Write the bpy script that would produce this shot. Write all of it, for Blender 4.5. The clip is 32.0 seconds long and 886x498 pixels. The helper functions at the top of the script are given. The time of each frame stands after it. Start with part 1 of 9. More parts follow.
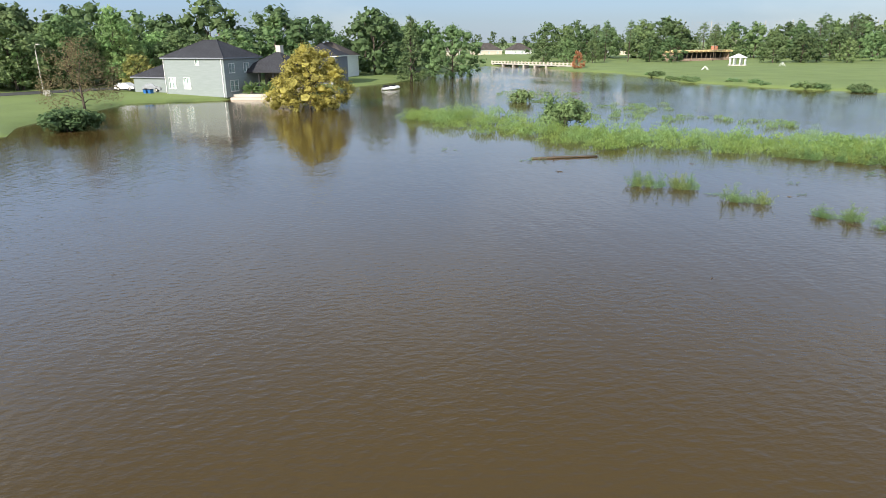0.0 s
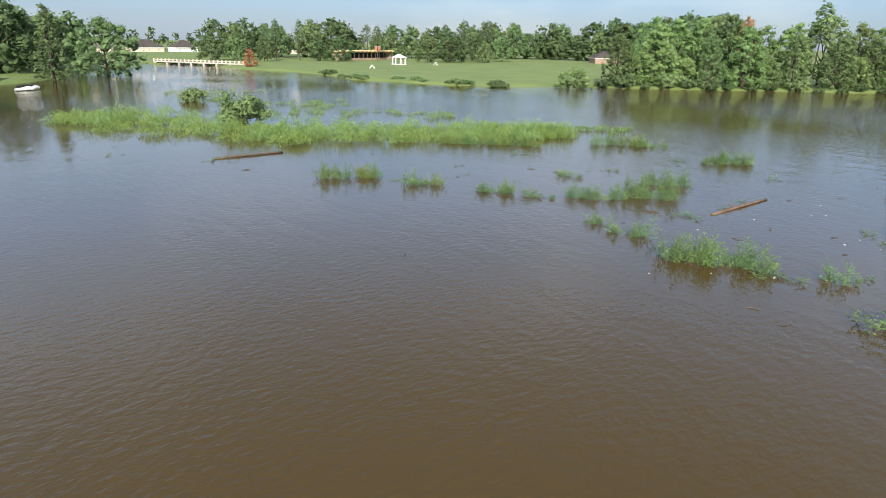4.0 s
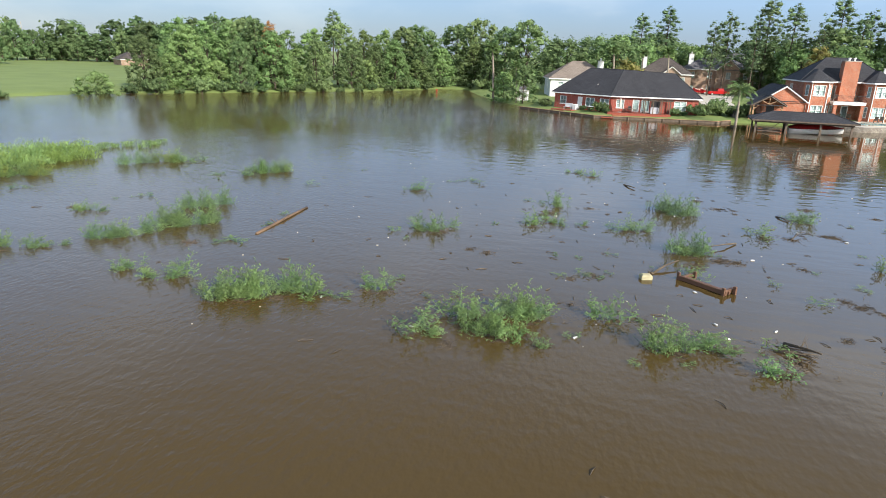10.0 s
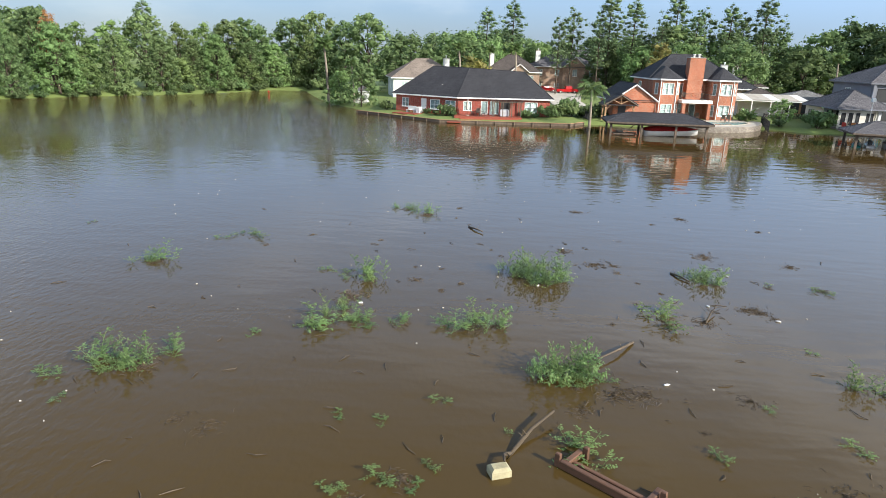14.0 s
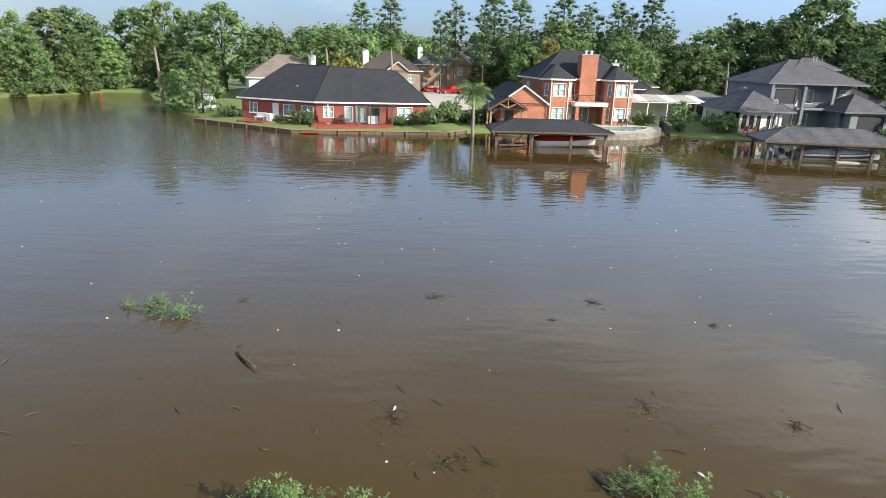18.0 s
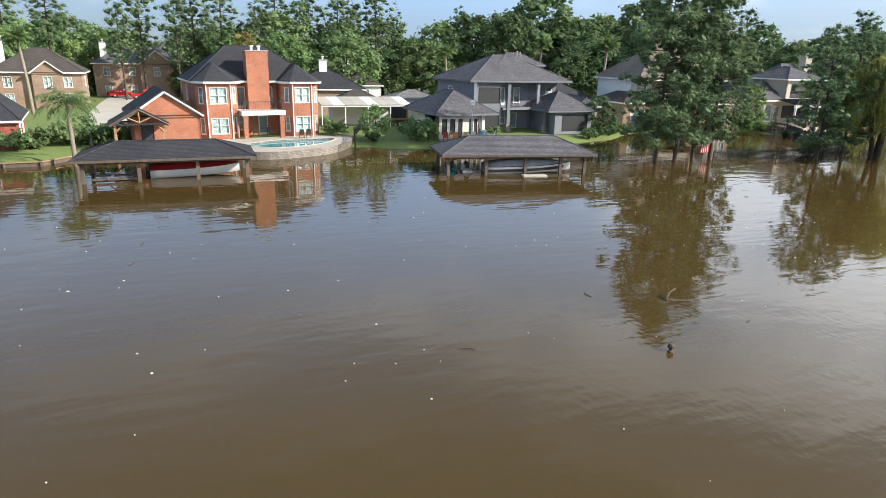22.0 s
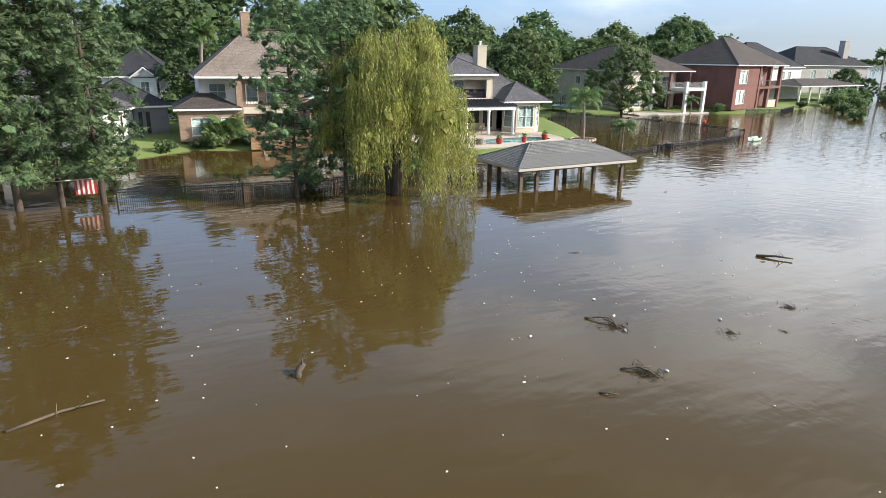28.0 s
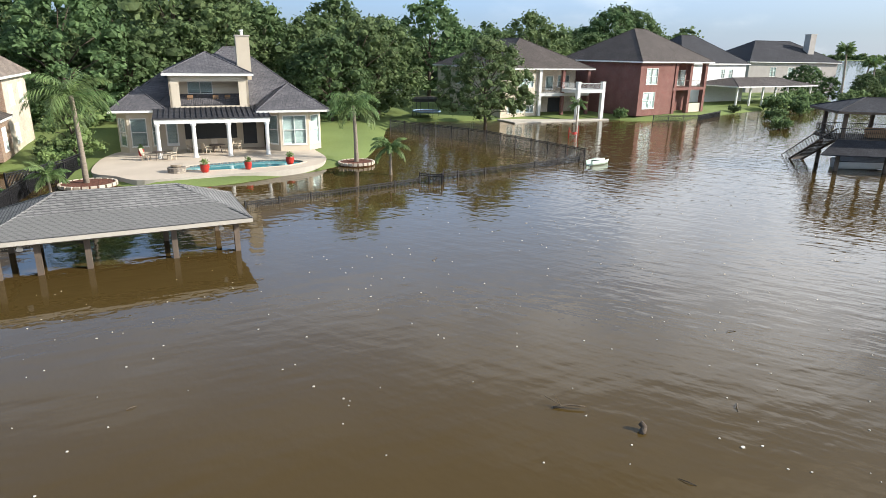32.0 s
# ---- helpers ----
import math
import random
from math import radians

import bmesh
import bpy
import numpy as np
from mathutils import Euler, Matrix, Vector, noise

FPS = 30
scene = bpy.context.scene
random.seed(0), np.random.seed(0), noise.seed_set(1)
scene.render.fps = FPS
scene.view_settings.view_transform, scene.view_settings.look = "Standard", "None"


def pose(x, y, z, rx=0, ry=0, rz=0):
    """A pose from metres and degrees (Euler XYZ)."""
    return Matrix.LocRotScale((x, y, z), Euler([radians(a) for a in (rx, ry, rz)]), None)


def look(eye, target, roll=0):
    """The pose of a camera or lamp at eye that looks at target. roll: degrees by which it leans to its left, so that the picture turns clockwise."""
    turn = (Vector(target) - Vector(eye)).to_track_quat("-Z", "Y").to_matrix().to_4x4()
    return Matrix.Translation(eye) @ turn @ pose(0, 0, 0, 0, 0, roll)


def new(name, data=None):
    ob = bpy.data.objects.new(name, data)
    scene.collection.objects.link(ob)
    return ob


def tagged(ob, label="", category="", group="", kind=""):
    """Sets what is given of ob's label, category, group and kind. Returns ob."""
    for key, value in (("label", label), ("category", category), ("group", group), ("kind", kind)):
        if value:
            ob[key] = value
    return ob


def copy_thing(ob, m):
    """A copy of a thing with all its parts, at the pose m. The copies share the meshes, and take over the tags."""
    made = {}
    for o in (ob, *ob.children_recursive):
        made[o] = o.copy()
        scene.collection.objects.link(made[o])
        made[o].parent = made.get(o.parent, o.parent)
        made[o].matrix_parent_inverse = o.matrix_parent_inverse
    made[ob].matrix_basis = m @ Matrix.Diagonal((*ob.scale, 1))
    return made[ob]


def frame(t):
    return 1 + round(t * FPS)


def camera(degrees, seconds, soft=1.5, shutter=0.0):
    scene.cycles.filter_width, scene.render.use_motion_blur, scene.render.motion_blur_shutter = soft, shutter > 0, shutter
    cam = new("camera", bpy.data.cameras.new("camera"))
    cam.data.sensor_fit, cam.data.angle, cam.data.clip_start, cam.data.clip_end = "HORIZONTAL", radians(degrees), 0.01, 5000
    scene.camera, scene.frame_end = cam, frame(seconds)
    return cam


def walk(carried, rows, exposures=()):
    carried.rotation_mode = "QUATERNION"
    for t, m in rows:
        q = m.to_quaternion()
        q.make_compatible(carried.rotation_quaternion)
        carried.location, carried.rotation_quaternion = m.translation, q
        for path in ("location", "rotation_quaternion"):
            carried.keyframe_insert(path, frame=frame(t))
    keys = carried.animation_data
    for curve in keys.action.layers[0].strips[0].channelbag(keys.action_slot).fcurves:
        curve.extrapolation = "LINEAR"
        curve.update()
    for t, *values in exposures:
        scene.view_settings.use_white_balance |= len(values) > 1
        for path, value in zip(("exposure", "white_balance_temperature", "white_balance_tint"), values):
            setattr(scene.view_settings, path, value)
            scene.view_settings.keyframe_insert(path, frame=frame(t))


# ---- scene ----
cam = camera(70.54, 32.0, soft=0.7)
# seconds, east, north, height, pitch, roll, yaw
PATH = [
    (0, -0.673, -24.896, 9.258, 71.712, 0.333, 83.403),
    (0.5, -0.657, -24.955, 9.202, 71.685, 0.193, 81.177),
    (1, -0.634, -25.015, 9.144, 71.673, 0.036, 78.282),
    (1.5, -0.616, -25.046, 9.083, 71.666, -0.128, 74.723),
    (2, -0.638, -25.046, 9.022, 71.670, -0.284, 70.918),
    (2.5, -0.685, -25.001, 8.976, 71.697, -0.451, 66.949),
    (3, -0.768, -24.946, 8.946, 71.730, -0.617, 63.086),
    (3.5, -0.826, -24.902, 8.925, 71.768, -0.766, 59.263),
    (4, -0.877, -24.863, 8.907, 71.817, -0.895, 55.306),
    (4.5, -0.935, -24.811, 8.883, 71.874, -1.015, 51.276),
    (5, -1.011, -24.733, 8.855, 71.943, -1.132, 47.223),
    (5.5, -1.103, -24.633, 8.834, 72.019, -1.227, 43.193),
    (6, -1.158, -24.558, 8.839, 72.112, -1.310, 39.233),
    (6.5, -1.193, -24.506, 8.881, 72.211, -1.397, 35.084),
    (7, -1.225, -24.534, 8.951, 72.324, -1.476, 30.669),
    (7.5, -1.277, -24.580, 9.034, 72.436, -1.540, 26.289),
    (8, -1.355, -24.566, 9.122, 72.558, -1.609, 22.634),
    (8.5, -1.417, -24.354, 9.207, 72.626, -1.642, 20.289),
    (9, -1.492, -23.755, 9.294, 72.645, -1.645, 18.828),
    (9.5, -1.569, -22.726, 9.401, 72.637, -1.599, 17.778),
    (10, -1.682, -21.306, 9.529, 72.654, -1.556, 16.337),
    (10.5, -1.791, -19.650, 9.635, 72.653, -1.534, 14.460),
    (11, -1.892, -17.808, 9.707, 72.653, -1.540, 12.539),
    (11.5, -1.948, -15.888, 9.748, 72.658, -1.541, 10.533),
    (12, -1.949, -13.937, 9.773, 72.676, -1.527, 8.657),
    (12.5, -1.861, -11.939, 9.774, 72.682, -1.511, 7.015),
    (13, -1.698, -9.894, 9.742, 72.688, -1.513, 5.490),
    (13.5, -1.376, -7.780, 9.642, 72.720, -1.518, 4.321),
    (14, -0.897, -5.660, 9.478, 72.786, -1.521, 3.673),
    (14.5, -0.397, -3.590, 9.322, 72.849, -1.537, 3.257),
    (15, 0.133, -1.549, 9.189, 72.905, -1.558, 2.861),
    (15.5, 0.692, 0.488, 9.089, 72.954, -1.585, 2.263),
    (16, 1.145, 2.444, 9.086, 72.959, -1.612, 1.185),
    (16.5, 1.540, 4.439, 9.163, 72.935, -1.661, -0.166),
    (17, 1.973, 6.428, 9.259, 72.915, -1.708, -1.752),
    (17.5, 2.485, 8.463, 9.327, 72.886, -1.728, -3.602),
    (18, 3.133, 10.556, 9.348, 72.867, -1.706, -5.621),
    (18.5, 4.032, 12.625, 9.328, 72.884, -1.661, -7.717),
    (19, 5.287, 14.661, 9.293, 72.942, -1.584, -9.707),
    (19.5, 6.912, 16.694, 9.302, 72.993, -1.502, -11.555),
    (20, 8.919, 18.647, 9.387, 73.038, -1.436, -13.415),
    (20.5, 11.368, 20.427, 9.518, 73.057, -1.397, -15.544),
    (21, 14.267, 21.919, 9.659, 73.055, -1.340, -17.845),
    (21.5, 17.594, 23.171, 9.779, 73.031, -1.274, -21.004),
    (22, 21.297, 24.174, 9.857, 72.982, -1.266, -24.258),
    (22.5, 25.304, 24.903, 9.888, 72.934, -1.301, -27.080),
    (23, 29.543, 25.369, 9.905, 72.892, -1.335, -29.937),
    (23.5, 33.934, 25.575, 9.920, 72.837, -1.399, -32.691),
    (24, 38.417, 25.479, 9.918, 72.801, -1.462, -34.883),
    (24.5, 42.915, 25.272, 9.901, 72.782, -1.524, -36.005),
    (25, 47.413, 25.034, 9.872, 72.752, -1.558, -36.678),
    (25.5, 51.937, 24.916, 9.856, 72.746, -1.512, -36.906),
    (26, 56.514, 24.984, 9.852, 72.753, -1.400, -35.955),
    (26.5, 61.093, 25.216, 9.854, 72.766, -1.249, -34.309),
    (27, 65.619, 25.587, 9.858, 72.791, -1.083, -32.468),
    (27.5, 70.038, 26.075, 9.867, 72.816, -0.939, -30.917),
    (28, 74.296, 26.657, 9.882, 72.847, -0.831, -30.154),
    (28.5, 78.475, 27.316, 9.908, 72.853, -0.734, -29.636),
    (29, 82.609, 28.009, 9.944, 72.829, -0.659, -29.265),
    (29.5, 86.687, 28.724, 9.977, 72.769, -0.636, -29.121),
    (30, 90.822, 29.430, 10.014, 72.691, -0.682, -28.847),
    (30.5, 94.937, 30.142, 10.054, 72.601, -0.756, -28.858),
    (31, 99.124, 30.755, 10.101, 72.522, -0.837, -28.892),
    (31.5, 103.279, 31.266, 10.145, 72.450, -0.917, -29.036),
    (32, 107.485, 31.730, 10.193, 72.389, -0.984, -29.321),
]
walk(cam, [(t, pose(x, y, z, rx, ry, rz)) for t, x, y, z, rx, ry, rz in PATH])

# ---- world and sun ----
SUN_AZ, SUN_EL = radians(-38), radians(28)      # to the sun: azimuth from east, height
to_sun = Vector((math.cos(SUN_AZ) * math.cos(SUN_EL), math.sin(SUN_AZ) * math.cos(SUN_EL), math.sin(SUN_EL)))
world = bpy.data.worlds.new("world")
scene.world = world
world.use_nodes = True
wt = world.node_tree
wt.nodes.clear()
w_out = wt.nodes.new("ShaderNodeOutputWorld")
w_bg = wt.nodes.new("ShaderNodeBackground")
w_bg.inputs[1].default_value = 0.094
scene.view_settings.exposure = 0.62
w_sky = wt.nodes.new("ShaderNodeTexSky")
w_sky.sky_type, w_sky.sun_disc = "NISHITA", False
w_sky.sun_elevation, w_sky.sun_rotation = SUN_EL, math.pi / 2 - SUN_AZ
w_sky.air_density, w_sky.dust_density, w_sky.ozone_density = 1.0, 0.4, 2.5
w_tc = wt.nodes.new("ShaderNodeTexCoord")
w_map = wt.nodes.new("ShaderNodeMapping")
w_map.inputs["Scale"].default_value = (1.6, 1.6, 4.5)
w_map.inputs["Location"].default_value = (5.0, 5.2, 1.2)
w_noise = wt.nodes.new("ShaderNodeTexNoise")
w_noise.inputs["Scale"].default_value, w_noise.inputs["Detail"].default_value = 1.5, 9
w_noise.inputs["Roughness"].default_value = 0.52
w_ramp = wt.nodes.new("ShaderNodeMapRange")
w_ramp.inputs[1].default_value, w_ramp.inputs[2].default_value, w_ramp.inputs[3].default_value, w_ramp.inputs[4].default_value = 0.47, 0.66, 0.0, 1.0
w_ramp.interpolation_type = "SMOOTHSTEP"
# thin veil, brighter towards the sun, and white cloud over it
w_dot = wt.nodes.new("ShaderNodeVectorMath")
w_dot.operation = "DOT_PRODUCT"
w_dot.inputs[1].default_value = tuple(to_sun)
w_glow = wt.nodes.new("ShaderNodeMapRange")
w_glow.inputs[1].default_value, w_glow.inputs[2].default_value, w_glow.inputs[3].default_value, w_glow.inputs[4].default_value = -0.6, 1.0, 1.25, 2.75
w_cloud = wt.nodes.new("ShaderNodeMixRGB")
w_tint, w_side = wt.nodes.new("ShaderNodeMixRGB"), wt.nodes.new("ShaderNodeMapRange")
w_side.inputs[1].default_value, w_side.inputs[2].default_value = -0.15, 0.6
w_tint.inputs[1].default_value, w_tint.inputs[2].default_value = (2.35, 3.62, 5.75, 1), (2.8, 3.25, 3.85, 1)
wt.links.new(w_dot.outputs["Value"], w_side.inputs[0])
wt.links.new(w_side.outputs[0], w_tint.inputs[0])
wt.links.new(w_tint.outputs[0], w_cloud.inputs[1])
w_cloud.inputs[2].default_value = (7.6, 7.9, 8.3, 1)
w_bank, w_lift = wt.nodes.new("ShaderNodeMath"), wt.nodes.new("ShaderNodeMapRange")
w_bank.operation = "MULTIPLY"
w_lift.inputs[3].default_value = 0.3
w_lit = wt.nodes.new("ShaderNodeMixRGB")
w_lit.blend_type = "MULTIPLY"
w_lit.inputs[0].default_value = 1.0
# the veil is thin at the horizon and overhead, thickest between
w_sep = wt.nodes.new("ShaderNodeSeparateXYZ")
w_rise, w_fall, w_band, w_all = wt.nodes.new("ShaderNodeMapRange"), wt.nodes.new("ShaderNodeMapRange"), wt.nodes.new("ShaderNodeMath"), wt.nodes.new("ShaderNodeMath")
for w_node, w_from in ((w_rise, (0.03, 0.24, 0.57, 1.4)), (w_fall, (0.34, 0.60, 1.0, 0.34))):
    w_node.inputs[1].default_value, w_node.inputs[2].default_value, w_node.inputs[3].default_value, w_node.inputs[4].default_value = w_from
    wt.links.new(w_sep.outputs[2], w_node.inputs[0])
w_band.operation = w_all.operation = "MULTIPLY"
wt.links.new(w_tc.outputs["Generated"], w_sep.inputs[0])
wt.links.new(w_rise.outputs[0], w_band.inputs[0])
wt.links.new(w_fall.outputs[0], w_band.inputs[1])
wt.links.new(w_band.outputs[0], w_all.inputs[0])
wt.links.new(w_glow.outputs[0], w_all.inputs[1])
w_mix = wt.nodes.new("ShaderNodeMixRGB")
w_mix.inputs[0].default_value = 0.72
for a, b in ((w_tc.outputs["Generated"], w_map.inputs[0]), (w_map.outputs[0], w_noise.inputs["Vector"]), (w_noise.outputs["Fac"], w_ramp.inputs[0]),
             (w_ramp.outputs[0], w_bank.inputs[0]), (w_side.outputs[0], w_lift.inputs[0]), (w_lift.outputs[0], w_bank.inputs[1]), (w_bank.outputs[0], w_cloud.inputs[0]), (w_tc.outputs["Generated"], w_dot.inputs[0]), (w_dot.outputs["Value"], w_glow.inputs[0]),
             (w_cloud.outputs[0], w_lit.inputs[1]), (w_all.outputs[0], w_lit.inputs[2]),
             (w_sky.outputs[0], w_mix.inputs[1]), (w_lit.outputs[0], w_mix.inputs[2]), (w_mix.outputs[0], w_bg.inputs[0]), (w_bg.outputs[0], w_out.inputs[0])):
    wt.links.new(a, b)
sun = new("sun", bpy.data.lights.new("sun", "SUN"))
sun.data.energy, sun.data.angle, sun.data.color = 5.0, radians(0.6), (1.0, 0.95, 0.87)
sun.matrix_world = look((80, -60, 90), Vector((80, -60, 90)) - to_sun)

# ---- materials ----


def mat(name, c1, c2=None, rough=0.7, metal=0.0, scale=1.5, fine=25.0, bump=0.25, vary=0.12, spec=0.4, dist=0.02, leaf=False, island=0.0, stretch=(1, 1, 1)):
    """Colour mottled at two scales, with fine relief."""
    c2 = c2 or tuple(v * 0.72 for v in c1)
    m = bpy.data.materials.new(name)
    m.use_nodes = True
    t = m.node_tree
    n, ln = t.nodes, t.links
    bsdf = n["Principled BSDF"]
    tc = n.new("ShaderNodeTexCoord")
    mp = n.new("ShaderNodeMapping")
    mp.inputs["Scale"].default_value = stretch
    ln.new(tc.outputs["Object"], mp.inputs[0])
    big, small = n.new("ShaderNodeTexNoise"), n.new("ShaderNodeTexNoise")
    for node, s in ((big, scale), (small, fine)):
        node.inputs["Scale"].default_value, node.inputs["Detail"].default_value = s, 4
        ln.new(mp.outputs[0], node.inputs["Vector"])
    add = n.new("ShaderNodeMath")
    add.operation = "MULTIPLY_ADD"
    add.inputs[1].default_value, add.inputs[2].default_value = 0.45, 0.0
    ln.new(small.outputs["Fac"], add.inputs[0])
    tot = n.new("ShaderNodeMath")
    tot.operation = "MULTIPLY_ADD"
    tot.inputs[1].default_value = 0.75
    ln.new(big.outputs["Fac"], tot.inputs[0])
    ln.new(add.outputs[0], tot.inputs[2])
    ramp = n.new("ShaderNodeMapRange")
    ramp.inputs[1].default_value, ramp.inputs[2].default_value = 0.4, 0.8
    ln.new(tot.outputs[0], ramp.inputs[0])
    mix = n.new("ShaderNodeMixRGB")
    mix.inputs[1].default_value, mix.inputs[2].default_value = (*c2, 1), (*c1, 1)
    ln.new(ramp.outputs[0], mix.inputs[0])
    hsv = n.new("ShaderNodeHueSaturation")
    info = n.new("ShaderNodeObjectInfo")
    mr = n.new("ShaderNodeMapRange")
    mr.inputs[3].default_value, mr.inputs[4].default_value = 1 - vary, 1 + vary
    ln.new(info.outputs["Random"], mr.inputs[0])
    val = mr.outputs[0]
    if island:
        geo = n.new("ShaderNodeNewGeometry")
        mi = n.new("ShaderNodeMapRange")
        mi.inputs[3].default_value, mi.inputs[4].default_value = 1 - island, 1 + island
        ln.new(geo.outputs["Random Per Island"], mi.inputs[0])
        mu = n.new("ShaderNodeMath")
        mu.operation = "MULTIPLY"
        ln.new(val, mu.inputs[0])
        ln.new(mi.outputs[0], mu.inputs[1])
        val = mu.outputs[0]
    ln.new(val, hsv.inputs["Value"])
    if leaf:
        far, tone = n.new("ShaderNodeMath"), n.new("ShaderNodeMapRange")
        far.operation = "FRACT"
        seven = n.new("ShaderNodeMath")
        seven.operation = "MULTIPLY"
        seven.inputs[1].default_value = 7.3
        ln.new(info.outputs["Random"], seven.inputs[0])
        ln.new(seven.outputs[0], far.inputs[0])
        tone.inputs[3].default_value, tone.inputs[4].default_value = 0.478, 0.512
        ln.new(far.outputs[0], tone.inputs[0])
        ln.new(tone.outputs[0], hsv.inputs["Hue"])
    ln.new(mix.outputs[0], hsv.inputs["Color"])
    ln.new(hsv.outputs[0], bsdf.inputs["Base Color"])
    bsdf.inputs["Roughness"].default_value, bsdf.inputs["Metallic"].default_value = rough, metal
    bsdf.inputs["Specular IOR Level"].default_value = spec
    if bump:
        bp = n.new("ShaderNodeBump")
        bp.inputs["Strength"].default_value, bp.inputs["Distance"].default_value = bump, dist
        ln.new(small.outputs["Fac"], bp.inputs["Height"])
        ln.new(bp.outputs[0], bsdf.inputs["Normal"])
    if leaf:
        tr = n.new("ShaderNodeBsdfTranslucent")
        ln.new(hsv.outputs[0], tr.inputs[0])
        ms = n.new("ShaderNodeMixShader")
        ms.inputs[0].default_value = 0.42
        ln.new(bsdf.outputs[0], ms.inputs[1])
        ln.new(tr.outputs[0], ms.inputs[2])
        ln.new(ms.outputs[0], n["Material Output"].inputs[0])
    return m


def brick_mat(name, c1, c2, mortar, bw, bh, gap, rough=0.85, bump=0.4, roof=False, vary=0.05):
    """Courses of bricks, or of shingles on a slope (roof), with stains over them."""
    m = bpy.data.materials.new(name)
    m.use_nodes = True
    n, ln = m.node_tree.nodes, m.node_tree.links
    bsdf = n["Principled BSDF"]
    tc, sep, com = n.new("ShaderNodeTexCoord"), n.new("ShaderNodeSeparateXYZ"), n.new("ShaderNodeCombineXYZ")
    ln.new(tc.outputs["Object"], sep.inputs[0])
    sm = n.new("ShaderNodeMath")
    ln.new(sep.outputs[0], sm.inputs[0])
    ln.new(sep.outputs[1], sm.inputs[1])
    ln.new(sm.outputs[0], com.inputs[0])
    ln.new(sep.outputs[2], com.inputs[1])
    br = n.new("ShaderNodeTexBrick")
    br.inputs["Scale"].default_value = 1.0
    br.inputs["Color1"].default_value, br.inputs["Color2"].default_value, br.inputs["Mortar"].default_value = (*c1, 1), (*c2, 1), (*mortar, 1)
    br.inputs["Brick Width"].default_value, br.inputs["Row Height"].default_value, br.inputs["Mortar Size"].default_value = bw, bh, gap
    br.inputs["Mortar Smooth"].default_value = 0.3
    ln.new(com.outputs[0], br.inputs["Vector"])
    ns = n.new("ShaderNodeTexNoise")
    ns.inputs["Scale"].default_value, ns.inputs["Detail"].default_value = (0.35 if roof else 0.6), 6
    ln.new(tc.outputs["Object"], ns.inputs["Vector"])
    fn = n.new("ShaderNodeTexNoise")
    fn.inputs["Scale"].default_value, fn.inputs["Detail"].default_value = 5.0, 3
    ln.new(tc.outputs["Object"], fn.inputs["Vector"])
    ad = n.new("ShaderNodeMath")
    ln.new(ns.outputs["Fac"], ad.inputs[0])
    ln.new(fn.outputs["Fac"], ad.inputs[1])
    mr = n.new("ShaderNodeMapRange")
    mr.inputs[1].default_value, mr.inputs[2].default_value, mr.inputs[3].default_value, mr.inputs[4].default_value = 0.6, 1.4, 0.7, 1.28
    ln.new(ad.outputs[0], mr.inputs[0])
    hsv = n.new("ShaderNodeHueSaturation")
    ln.new(mr.outputs[0], hsv.inputs["Value"])
    ln.new(br.outputs["Color"], hsv.inputs["Color"])
    ln.new(hsv.outputs[0], bsdf.inputs["Base Color"])
    bsdf.inputs["Roughness"].default_value, bsdf.inputs["Specular IOR Level"].default_value = rough, 0.25
    bp = n.new("ShaderNodeBump")
    bp.inputs["Strength"].default_value, bp.inputs["Distance"].default_value = bump, 0.02
    bp.invert = True
    ln.new(br.outputs["Fac"], bp.inputs["Height"])
    ln.new(bp.outputs[0], bsdf.inputs["Normal"])
    return m


def glass_mat(name, tint):
    m = bpy.data.materials.new(name)
    m.use_nodes = True
    b = m.node_tree.nodes["Principled BSDF"]
    b.inputs["Base Color"].default_value = (*tint, 1)
    b.inputs["Roughness"].default_value, b.inputs["IOR"].default_value = 0.02, 1.5
    b.inputs["Transmission Weight"].default_value = 1.0
    return m


